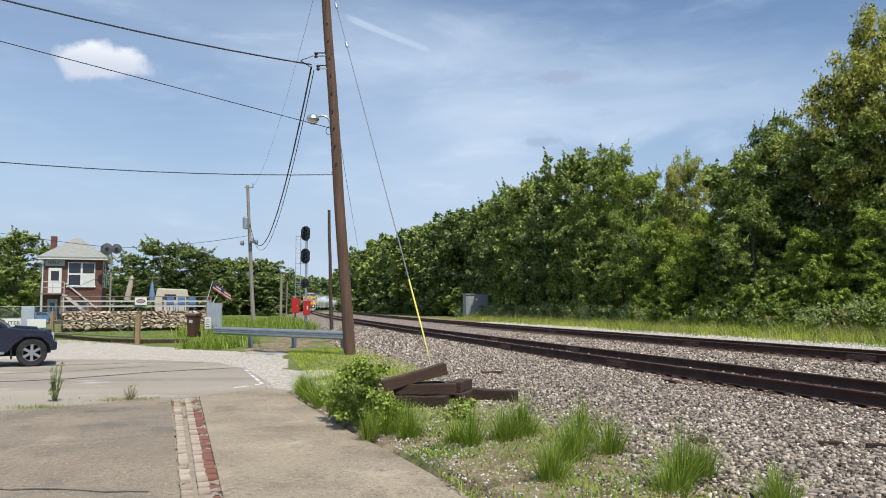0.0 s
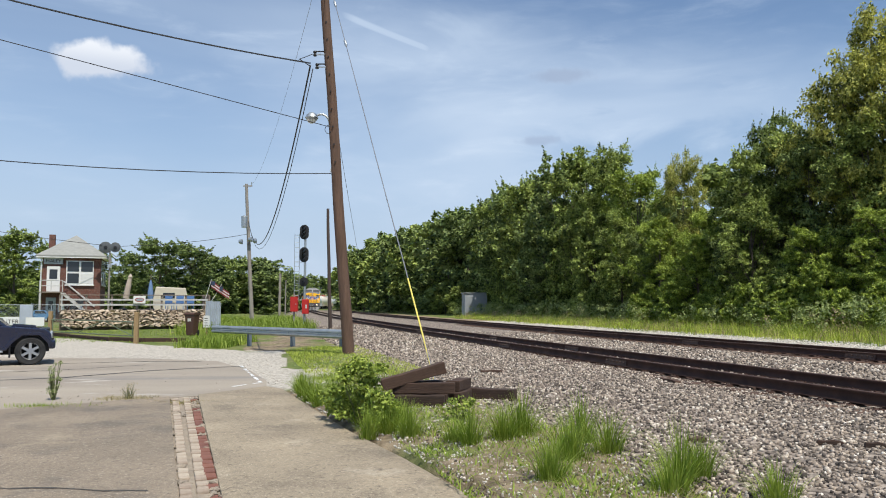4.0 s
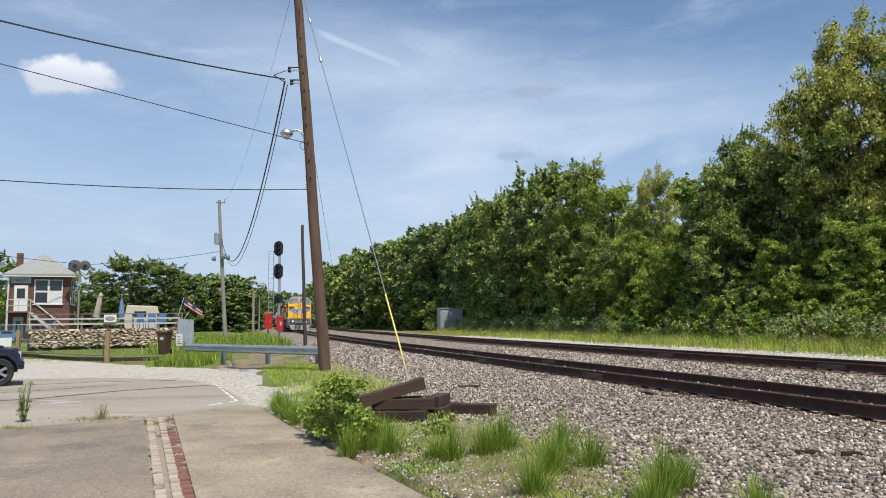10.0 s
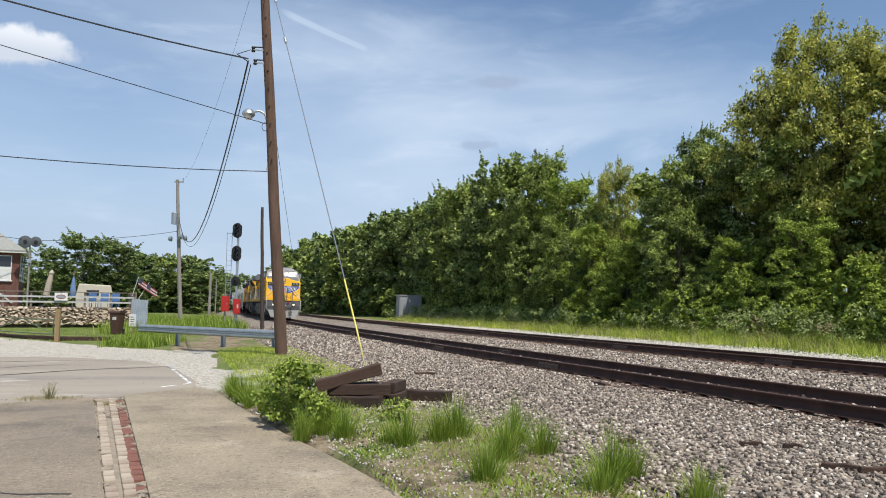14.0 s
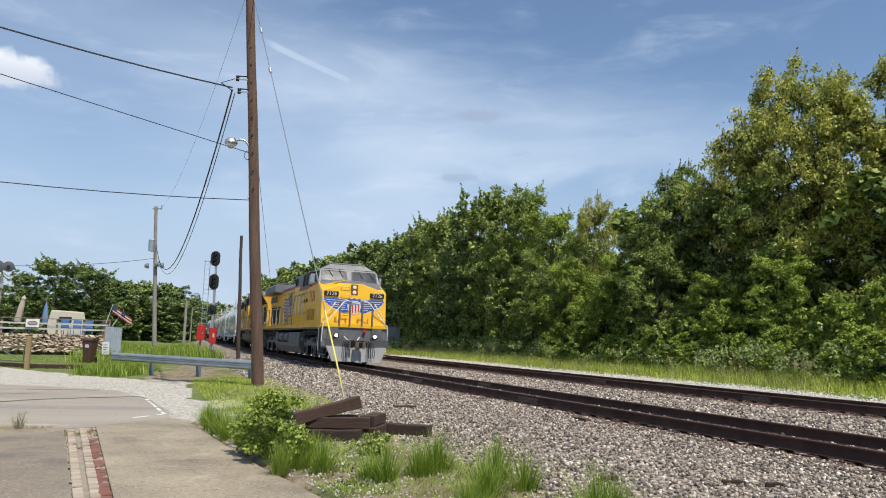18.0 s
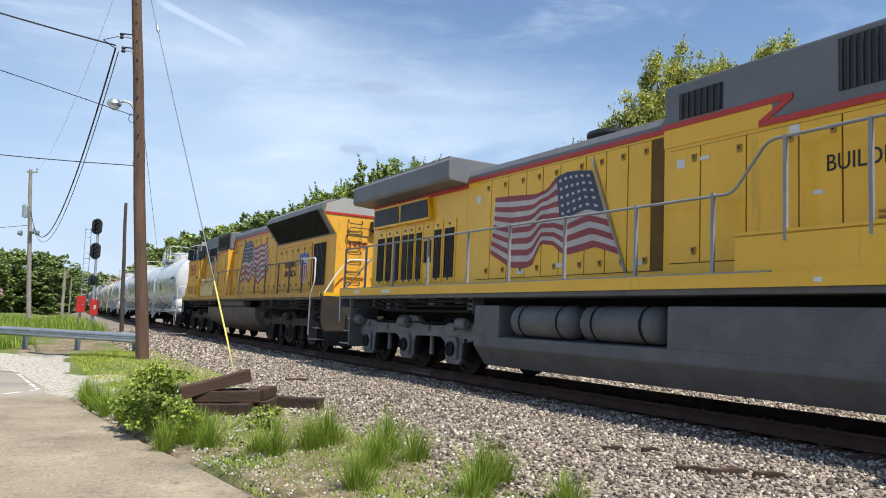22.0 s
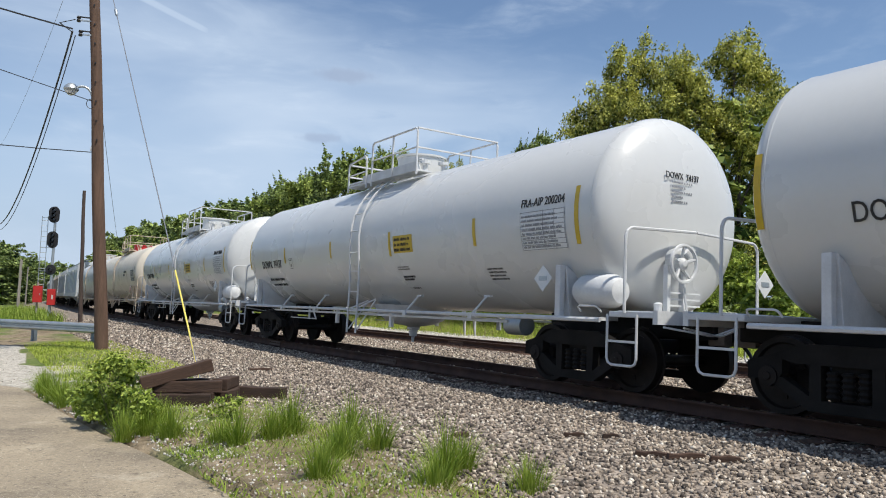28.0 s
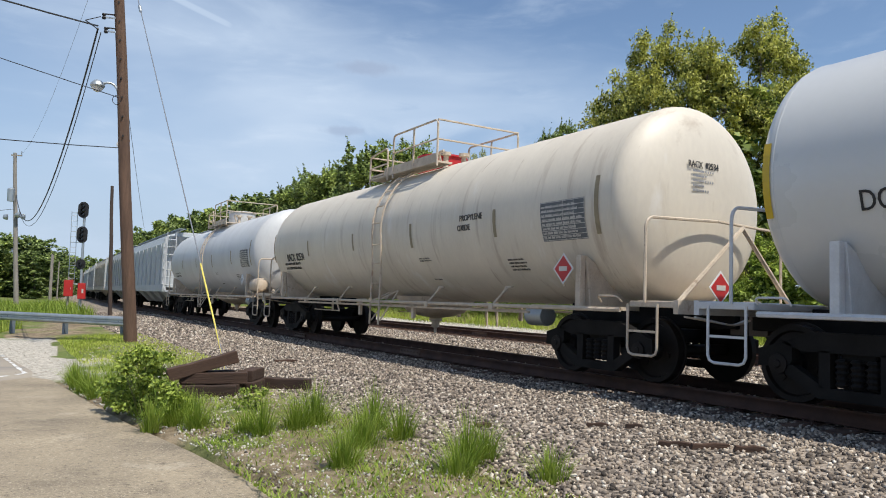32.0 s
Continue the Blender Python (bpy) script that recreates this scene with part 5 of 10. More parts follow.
            part(nm, B().add([on_screen(y, z, l) for y, z in pts] + [on_screen(y, z, -0.02) for y, z in pts], [(0, 1, 2, 3), (0, 4, 5, 1), (1, 5, 6, 2), (2, 6, 7, 3), (3, 7, 4, 0)]), m, cab, bevel=0.0)
        wp = B()
        for q in (0.3, 0.72):
            yy = y0 + (y1 - y0) * q
            wp.tube([on_screen(yy - 0.02, 4.27, 0.06), on_screen(yy + 0.16, 3.95, 0.035)], 0.012, 5)
        wp.tube([on_screen(y0 + 0.1, 4.3, 0.08), on_screen(y1 - 0.1, 4.3, 0.08)], 0.012, 5)
        part("wiper", wp, M["black"], cab)
    for sg in (-1, 1):
        y = sg * 1.495
        for f0, f1, z0, z1 in ((3.95, 4.85, 3.66, 4.14), (3.45, 3.9, 3.66, 4.14), (2.98, 3.3, 3.72, 4.14)):
            part("window_frame", B().box(X(f1) - 0.03, X(f0) + 0.03, min(y - sg * 0.05, y + sg * 0.0), max(y - sg * 0.05, y + sg * 0.0), z0 - 0.03, z1 + 0.03), M["black"], cab)
            part("side_window", B().box(X(f1), X(f0), min(y, y + sg * 0.008), max(y, y + sg * 0.008), z0, z1), M["glass"], cab)
        part("sunshade", B().prism([(sg * 1.38, 4.24), (sg * 1.75, 4.16), (sg * 1.75, 4.18), (sg * 1.38, 4.28)], "x", X(4.9), X(3.3)), G, cab)
        part("mirror", B().box(X(3.42), X(3.36), min(sg * 1.5, sg * 1.72), max(sg * 1.5, sg * 1.72), 3.68, 4.1), M["galv"], cab, bevel=0.02)
        part("armrest", B().box(X(4.8), X(4.1), min(sg * 1.5, sg * 1.62), max(sg * 1.5, sg * 1.62), 3.55, 3.6), G, cab, bevel=0.015)
    part("roof_unit", B().box(X(4.7), X(3.5), -0.75, 0.75, 4.6, 4.7), G, cab, bevel=0.04)
    for yy in (-0.6, 0.2):
        part("antenna", B().tube([(X(3.6), yy, 4.7), (X(3.6), yy, 4.8)], 0.04, 8), M["black"], cab)
    # louvred compartments under the cab window, number on the cab side
    for sg in (-1, 1):
        y = sg * 1.502
        for f0, f1 in ((2.98, 3.85), (4.05, 4.9)):
            fr = part("access_panel", B().box(X(f1), X(f0), min(y, y + sg * 0.015), max(y, y + sg * 0.015), 1.83, 2.52), Y, t, bevel=0.004)
            for c in (0.25, 0.75):
                w = (f1 - f0)
                xc = X(f0 + w * c) if c else 0
                b = B()
                for i in range(11):
                    z = 1.92 + 0.048 * i
                    b.add([(xc - 0.17, y + sg * 0.016, z), (xc + 0.17, y + sg * 0.016, z), (xc + 0.17, y + sg * 0.045, z + 0.012), (xc - 0.17, y + sg * 0.045, z + 0.012), (xc - 0.17, y + sg * 0.016, z + 0.034), (xc + 0.17, y + sg * 0.016, z + 0.034)], [(0, 1, 2, 3), (3, 2, 5, 4), (0, 3, 4), (1, 5, 2)])
                part("louvre", b, M["louvre_yellow"], fr)
    side_text(t, "7126", 0.76, X(3.84), -1.506, 3.03, M["ink_red"], "red road number", wide=0.88)
    part("notice", B().box(X(2.35), X(2.12), -1.51, -1.5, 2.05, 2.38), M["flag_white"], t)
    # hood behind the cab
    hood_section(t, "equipment_hood", X(10.62), X(5.0), 1.2, 1.7, 4.42, Y)
    up = part("hood_top", B().box(X(10.62), X(5.0), -1.212, 1.212, 3.62, 4.44), G, t, "grey upper hood with intake grilles", bevel=0.03)
    for sg in (-1, 1):
        y = sg * 1.214
        for f0, f1, z0, z1 in ((5.33, 5.86, 3.75, 4.36), (6.12, 6.53, 4.12, 4.36), (6.69, 7.23, 3.75, 4.36), (7.5, 8.06, 3.76, 4.36), (9.62, 10.35, 3.92, 4.28)):
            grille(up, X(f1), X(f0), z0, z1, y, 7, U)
        strip_between(t, "red_stripe", X(9.08), X(5.0), sg * 1.213, 3.56, 3.56, 0.075, M["up_red"], 0.014)
        strip_between(t, "red_stripe", X(10.62), X(8.62), sg * 1.213, 3.82, 3.82, 0.075, M["up_red"], 0.014)
        strip_between(t, "red_stripe", X(9.08), X(8.62), sg * 1.2135, 3.56, 3.82, 0.075, M["up_red"], 0.014)
        strip_between(t, "red_stripe", X(5.0), X(2.72), sg * 1.5, 3.5, 3.62, 0.07, M["up_red"], 0.012)
        door_row(t, X(10.5), X(5.1), 0.62, 1.95, 3.5, sg * 1.2, Y, 3)
        part("hood_side", B().box(X(10.62), X(8.9), min(sg * 1.2, sg * 1.213), max(sg * 1.2, sg * 1.213), 3.56, 3.82), Y, t)
    for sg in (-1, 1):
        for f0, f1 in ((5.8, 6.28), (7.14, 7.62)):
            b = B()
            for i in range(5):
                z = 2.12 + 0.06 * i
                b.box(X(f1), X(f0), min(sg * 1.2, sg * 1.245), max(sg * 1.2, sg * 1.245), z, z + 0.025)
            part("louvre", b, M["louvre_yellow"], t)
    # engine hood
    hood_section(t, "engine_hood", X(16.0), X(10.62), 1.06, 1.7, 4.13, Y, 0.2)
    cap = [(-1.065, 3.9), (-1.065, 3.97), (-0.99, 4.09), (-0.86, 4.14), (0.86, 4.14), (0.99, 4.09), (1.065, 3.97), (1.065, 3.9)]
    part("hood_top", B().prism(cap, "x", X(16.0), X(10.62)), G, t, "grey rounded hood top", bevel=0.0)
    part("exhaust", B().lathe([(0, 0.42), (0.2, 0.40), (0.24, 0.5), (0.3, 0.5), (0.3, 0.36), (0.1, 0.3)], "z", 24, (X(12.9), 0, 4.12)), M["plow_dark"], t, smooth=True)
    hb = B()
    for i in range(3):
        hb.lathe([(0, 0.05), (0.25, 0.07), (0.32, 0.1)], "x", 10, (X(11.2), -0.5 + 0.14 * i, 4.26))
        hb.box(X(11.2) + 0.1, X(11.2) + 0.14, -0.52 + 0.14 * i, -0.48 + 0.14 * i, 4.1, 4.26)
    part("air_horn", hb, M["black"], t)
    for sg in (-1, 1):
        door_row(t, X(15.6), X(10.75), 0.56, 1.88, 3.78, sg * 1.06, Y, 8)
        strip_between(t, "red_stripe", X(16.0), X(10.62), sg * 1.066, 3.83, 3.83, 0.075, M["up_red"], 0.014)
    # radiator section with spreading wings
    part("radiator_cabin", B().box(X(20.45), X(16.0), -1.06, 1.06, 1.7, 3.86), Y, t, bevel=0.02)
    wing = [(-1.06, 3.83), (-1.5, 3.86), (-1.54, 3.92), (-1.54, 4.26), (-1.46, 4.34), (1.46, 4.34), (1.54, 4.26), (1.54, 3.92), (1.5, 3.86), (1.06, 3.83)]
    w = part("radiator_wing", B().prism(wing, "x", X(20.75), X(16.0)), G, t, "grey overhanging radiator housing", bevel=0.02)
    part("radiator_grid", B().box(X(20.2), X(16.5), -1.25, 1.25, 4.34, 4.42), M["black"], w)
    gr = B()
    for i in range(40):
        x = X(20.2) + 3.7 * i / 39
        gr.box(x - 0.015, x + 0.015, -1.27, 1.27, 4.4, 4.46)
    part("radiator_slats", gr, U, w)
    for sg in (-1, 1):
        strip_between(t, "red_stripe", X(20.45), X(16.0), sg * 1.062, 3.74, 3.74, 0.085, M["up_red"], 0.016)
        y = sg * 1.062
        for f1, f0 in ((20.11, 19.74), (19.61, 19.33), (19.21, 18.93), (18.77, 18.53), (18.46, 18.23), (18.08, 17.85), (17.72, 17.4), (17.28, 16.99), (16.84, 16.45)):
            d = part("hood_door", B().box(X(f1) - 0.05, X(f0) + 0.05, min(y, y + sg * 0.018), max(y, y + sg * 0.018), 1.86, 3.18), Y, t, bevel=0.004)
            short = abs(f0 - 17.4) < 0.01
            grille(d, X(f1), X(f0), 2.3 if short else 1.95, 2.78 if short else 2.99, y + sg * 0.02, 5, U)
            for z in (1.9, 3.06):
                part("door_latch", B().box((X(f1) + X(f0)) / 2 - 0.02, (X(f1) + X(f0)) / 2 + 0.02, min(y, y + sg * 0.04), max(y, y + sg * 0.04), z, z + 0.05), U, d)
        for f0, f1 in ((17.45, 18.78), (18.84, 20.2)):
            pl = part("intake_frame", B().prism([(X(f1) - 0.05, 3.24), (X(f0) + 0.06, 3.24), (X(f0) - 0.05, 3.74), (X(f1) - 0.05, 3.74)], "y", y, y + sg * 0.1), Y, t)
            part("intake_mesh", B().prism([(X(f1), 3.29), (X(f0), 3.29), (X(f0) - 0.08, 3.69), (X(f1), 3.69)], "y", y + sg * 0.1, y + sg * 0.112), M["black"], pl)
    # rear end wall fittings
    part("number_board", B().box(X(20.49), X(20.45), -0.9, -0.45, 3.1, 3.32), M["black"], t)
    part("door", B().box(X(20.48), X(20.45), -0.3, 0.35, 1.8, 3.3), Y, t)
    # decals
    flag_art(t, X, [(12.25, 3.53), (12.58, 3.58), (12.87, 3.60), (13.16, 3.55), (13.38, 3.38), (13.71, 3.33), (14.31, 3.38), (14.97, 3.42)], [(11.61, 2.15), (12.13, 2.30), (12.54, 2.24), (12.91, 2.21), (13.18, 2.39), (13.53, 2.44), (13.80, 2.04), (14.41, 2.06), (15.08, 2.35)], -1.082, 0.42)
    part("flag_staff", B().tube([(X(12.25), -1.1, 3.74), (X(11.45), -1.1, 1.86)], 0.018, 6), M["rail_grey"], t)
    decals(t, X, -1.08, [(15.55, 3.45, 0.16, 0.14), (13.0, 2.05, 0.2, 0.07), (14.1, 1.98, 0.2, 0.08), (11.2, 2.0, 0.14, 0.06)])
    decals(t, X, -1.22, [(10.3, 3.3, 0.14, 0.12), (9.9, 3.32, 0.16, 0.05), (8.6, 3.42, 0.14, 0.14), (8.3, 2.66, 0.12, 0.05), (6.65, 3.62, 0.09, 0.1)])
    decals(t, X, -1.541, [(20.2, 1.66, 0.3, 0.08), (18.6, 1.66, 0.42, 0.08), (5.0, 1.66, 0.22, 0.08), (4.2, 1.64, 0.26, 0.09), (6.1, 1.65, 0.14, 0.06), (8.1, 1.65, 0.1, 0.05)])
    shield_art(t, lambda u, v, l: (X(5.70) + u, -1.219 - l, 2.92 + v), 0.52, 0.64)
    side_text(t, "BUILDING AMERICA", 0.27, X(7.17), -1.222, 2.96, M["ink"], "black lettering", wide=0.86)
    # winged emblem on the nose

    def on_nose(u, v, l):
        return (X(nf(v)) + l, u, v)

    def nose_poly(name, pts, l, m, par=None):
        k = len(pts)
        vs = [on_nose(u, v, l) for u, v in pts] + [on_nose(u, v, -0.01) for u, v in pts]
        return part(name, B().add(vs, [tuple(range(k))] + [(i, (i + 1) % k, k + (i + 1) % k, k + i) for i in range(k)]), m, par or nose)
    for sg in (-1, 1):
        out = [(0.2, 2.84), (0.75, 2.9), (1.36, 2.9), (1.4, 2.84), (1.3, 2.76), (1.34, 2.72), (1.2, 2.64), (1.2, 2.6), (1.0, 2.52), (0.95, 2.46), (0.7, 2.38), (0.55, 2.3), (0.4, 2.28), (0.2, 2.36)]
        wing_o = [(sg * (u + (0.03 if u > 0.3 else 0)), v + (0.025 if v > 2.7 else -0.03)) for u, v in out]
        if sg > 0:
            wing_o = wing_o[::-1]
        nose_poly("wing_emblem", wing_o, 0.004, M["flag_white"])
        inn = [(sg * u, v) for u, v in out]
        if sg > 0:
            inn = inn[::-1]
        nose_poly("wing_field", inn, 0.009, M["up_blue"], nose)
        for i, (u0, u1, v) in enumerate(((0.3, 1.3, 2.8), (0.35, 1.22, 2.7), (0.4, 1.1, 2.6), (0.42, 0.9, 2.5), (0.42, 0.65, 2.4))):
            q = [(sg * u0, v - 0.012), (sg * u1, v + 0.02), (sg * u1, v + 0.045), (sg * u0, v + 0.012)]
            nose_poly("wing_feather", q if sg < 0 else q[::-1], 0.013, M["flag_white"], nose)
    shield_art(nose, lambda u, v, l: on_nose(u, 2.58 + v, l + 0.014), 0.62, 0.72)
    for sg in (-1, 1):
        part("number_board", B().box(X(nf(3.1)) - 0.05, X(nf(3.1)) + 0.09, sg * 1.06 - 0.32, sg * 1.06 + 0.32, 3.0, 3.22), M["black"], nose, "black number board", bevel=0.02)
        part("lettering", text_mesh("7126", 0.24, M["flag_white"]), M["flag_white"], nose, m=pose(X(nf(3.1)) + 0.094, sg * 1.06, 3.105, 90, 0, 90))
    part("headlight_housing", B().box(X(nf(3.45)) - 0.05, X(nf(3.45)) + 0.05, -0.16, 0.16, 3.08, 3.58), M["dust_brown"], nose, bevel=0.02)
    for z in (3.45, 3.21):
        part("headlight", B().lathe([(0, 0.085), (0.02, 0.085), (0.03, 0.07), (0.035, 0.0)], "x", 20, (X(nf(3.45)) + 0.048, 0, z)), M["lamp_amber"], nose, "lit headlight", smooth=True)
    part("nose_door", B().add([on_nose(u, v, 0.016) for u, v in ((-1.3, 1.86), (-0.55, 1.86), (-0.55, 2.25), (-1.3, 2.25))] + [on_nose(u, v, 0) for u, v in ((-1.3, 1.86), (-0.55, 1.86), (-0.55, 2.25), (-1.3, 2.25))], [(0, 1, 2, 3), (0, 4, 5, 1), (1, 5, 6, 2), (2, 6, 7, 3), (3, 7, 4, 0)]), Y, nose)
    for z in (2.0, 2.28, 2.95, 3.3):
        grab([on_nose(-0.62, z, 0), on_nose(-0.62, z + 0.14, 0.1), on_nose(-0.2, z + 0.14, 0.1), on_nose(-0.2, z, 0)], Y, nose)
    grab([(X(1.95), -1.35, 3.42), (X(1.95), -1.35, 3.5), (X(1.95), -0.3, 3.78), (X(1.95), -0.3, 3.7)], Y, nose)
    part("bell_light", B().lathe([(0, 0.12), (0.08, 0.11), (0.1, 0.16), (0.13, 0.1)], "z", 16, (X(2.1), -0.75, 3.55)), Y, nose, smooth=True)
    # front platform, plow, steps, rails
    part("pilot_plate", B().box(X(1.3), X(1.18), -1.5, 1.5, 0.75, 1.62), M["truck_grey"], t)
    part("end_sill", B().box(X(1.5), X(1.12), -1.5, 1.5, 1.6, 1.78), Y, t, bevel=0.02)
    for sg in (-1, 1):
        pl = [(X(0.55), 0.0, 1.05), (X(0.85), sg * 1.45, 1.1), (X(0.62), sg * 1.12, 0.13), (X(0.3), 0.0, 0.13)]
        hi = [(X(0.55), 0.0, 1.05), (X(0.85), sg * 1.45, 1.1), (X(0.76), sg * 1.36, 0.78), (X(0.45), 0.0, 0.74)]
        lo = [hi[3], hi[2], (X(0.6), sg * 1.1, 0.12), (X(0.3), 0.0, 0.12)]
        for nm, q, m in (("plow_upper", hi, M["plow_dark"]), ("plow", lo, M["plow_grey"])):
            back = [(x - 0.05, y, z) for x, y, z in q]
            part(nm, B().add(q + back, [(0, 1, 2, 3), (7, 6, 5, 4), (0, 4, 5, 1), (1, 5, 6, 2), (2, 6, 7, 3), (3, 7, 4, 0)]), m, t)
        dl = part("ditch_light", B().lathe([(-0.14, 0.08), (-0.02, 0.12), (0.0, 0.12)], "x", 18, (X(0.98), sg * 0.88, 1.24)), M["black"], t, smooth=True)
        part("lens", B().lathe([(0.0, 0.075), (0.02, 0.07), (0.028, 0.0)], "x", 18, (X(0.98), sg * 0.88, 1.24)), M["lamp_on"], dl, "lit ditch light", smooth=True)
        part("light_bracket", B().box(X(1.2), X(1.05), sg * 0.88 - 0.06, sg * 0.88 + 0.06, 1.16, 1.34), U, t)
        hs = B()
        for i in range(4):
            yy = sg * (0.42 + 0.07 * i)
            bar_loop(hs, [(X(0.6), yy, 0.98), (X(0.28), yy + 0.01, 0.9), (X(0.22), yy + 0.02 * i, 0.4 + 0.05 * (i % 2)), (X(0.25), yy + 0.03, 0.3)], 0.02)
        part("air_hose", hs, M["black"], t)
        steps(t, X(1.75), sg * 1.5, U, 1)
        hr = B()
        bar_loop(hr, [(X(1.55), sg * 1.55, 0.55), (X(1.6), sg * 1.55, 1.6), (X(1.4), sg * 1.3, 2.2), (X(1.35), sg * 0.95, 2.62), (X(1.42), sg * 0.92, 2.72)], 0.022)
        bar_loop(hr, [(X(1.15), sg * 1.5, 0.95), (X(1.12), sg * 1.48, 1.7), (X(1.05), sg * 1.0, 2.2), (X(1.1), sg * 0.55, 2.78), (X(1.12), sg * 0.3, 2.8), (X(1.12), sg * 0.28, 1.78)], 0.022)
        part("front_handrail", hr, M["white"], t)
        for yy in (0.28, 0.75):
            part("stanchion", B().box(X(1.16), X(1.08), sg * yy - 0.035, sg * yy + 0.035, 1.7, 2.78), U, t)
        part("step_guard", B().box(X(1.85), X(1.79), min(sg * 1.5, sg * 0.7), max(sg * 1.5, sg * 0.7), 0.4, 1.6), U, t)
    part("marker", B().lathe([(0, 0.07), (0.06, 0.075)], "x", 14, (X(1.12), 0.42, 1.48)), M["red_box"], t, smooth=True)
    part("draft_gear", B().box(X(1.2), X(0.5), -0.3, 0.3, 0.7, 1.05), M["under"], t, bevel=0.02)
    coupler(t, X(0.02), 1)
    coupler(t, X(21.88), -1)
    mu = B()
    bar_loop(mu, [(X(1.1), -0.5, 1.2), (X(0.8), -0.4, 1.05), (X(0.8), 0.0, 1.0), (X(1.1), 0.2, 1.2)], 0.025)
    part("mu_cable", mu, M["flag_white"], t)
    # rear steps and rails
    for sg in (-1, 1):
        steps(t, X(20.65), sg * 1.5, U, -1)
        hr = B()
        bar_loop(hr, [(X(21.3), sg * 1.5, 0.9), (X(21.35), sg * 1.5, 1.6), (X(21.2), sg * 1.0, 2.3), (X(21.2), sg * 0.6, 2.72)], 0.02)
        part("rear_handrail", hr, M["galv"], t)
    part("end_sill", B().box(X(21.4), X(21.25), -1.5, 1.5, 1.3, 1.76), U, t)
    for sg in (-1, 1):
        handrail(t, [(X(21.2), 2.77), (X(9.25), 2.73), (X(8.75), 3.3), (X(5.15), 3.32)], [(X(f), 2.75) for f in (21.15, 19.9, 18.4, 16.8, 15.25, 13.9, 12.4, 10.86, 9.54)], sg * 1.48, M["rail_grey"])
        for f in (8.53, 7.55, 6.35):
            part("stanchion", B().box(X(f) - 0.022, X(f) + 0.022, sg * 1.48 - 0.022, sg * 1.48 + 0.022, 2.1, 3.32), M["rail_grey"], t)
        part("raised_walkway", B().box(X(9.2), X(5.0), min(sg * 1.2, sg * 1.5), max(sg * 1.2, sg * 1.5), 2.18, 2.24), Y, t)
        part("walkway_skirt", B().box(X(9.2), X(5.0), min(sg * 1.44, sg * 1.5), max(sg * 1.44, sg * 1.5), 1.75, 2.2), Y, t)
    # fuel tank with air reservoirs
    ft = [(-1.45, 0.62), (-1.18, 0.27), (1.18, 0.27), (1.45, 0.62), (1.45, 0.8), (1.05, 0.84), (1.05, 1.36), (-1.05, 1.36), (-1.05, 0.84), (-1.45, 0.8)]
    part("fuel_tank", B().prism(ft, "x", X(15.0), X(6.9)), U, t, "grey fuel tank", bevel=0.03)
    for sg in (-1, 1):
        part("fuel_tank_end", B().box(X(10.3), X(6.95), min(sg * 1.0, sg * 1.45), max(sg * 1.0, sg * 1.45), 0.78, 1.36), U, t, bevel=0.03)
        part("fuel_tank_end", B().box(X(15.0), X(14.2), min(sg * 1.0, sg * 1.45), max(sg * 1.0, sg * 1.45), 0.78, 1.36), U, t, bevel=0.03)
        for f0, f1 in ((10.45, 12.1), (12.25, 13.9)):
            L = f1 - f0
            part("air_reservoir", B().lathe([(0, 0.05), (0.04, 0.2), (0.12, 0.265), (L - 0.12, 0.265), (L - 0.04, 0.2), (L, 0.05)], "x", 24, (X(f1), sg * 1.22, 1.1)), U, t, smooth=True)
            for q in (0.2, 0.8):
                part("strap", B().lathe([(0, 0.272), (0.05, 0.272)], "x", 24, (X(f1) + L * q, sg * 1.22, 1.1), ends=False), M["under"], t)
        under_clutter(t, X(20.8), X(15.2), sg * 1.4, 1, M["truck_grey"])
        under_clutter(t, X(6.7), X(1.9), sg * 1.4, 2, M["truck_grey"])
    part("centre_sill", B().box(X(21.2), X(1.2), -0.5, 0.5, 1.1, 1.5), M["under"], t)
    truck3(t, [X(2.05), X(4.05), X(6.05)], M["truck_grey"])
    truck3(t, [X(16.1), X(18.1), X(20.1)], M["truck_grey"])
    CONSIST.append((t, 10.95, 6.6))


M["louvre_yellow"] = mat("louvre_yellow", (0.42, 0.24, 0.02), (0.34, 0.19, 0.015), 0.5, scale=2, bump=0.03)
M["plow_grey"] = mat("plow_grey", (0.36, 0.36, 0.35), (0.25, 0.25, 0.24), 0.6, scale=3, fine=30, bump=0.15, spots=[((0.45, 0.44, 0.42), 3, 0.6, (1, 1, 1))])
M["plow_dark"] = mat("plow_dark", (0.05, 0.052, 0.055), (0.032, 0.033, 0.035), 0.6, scale=3, bump=0.1)
build_lead()


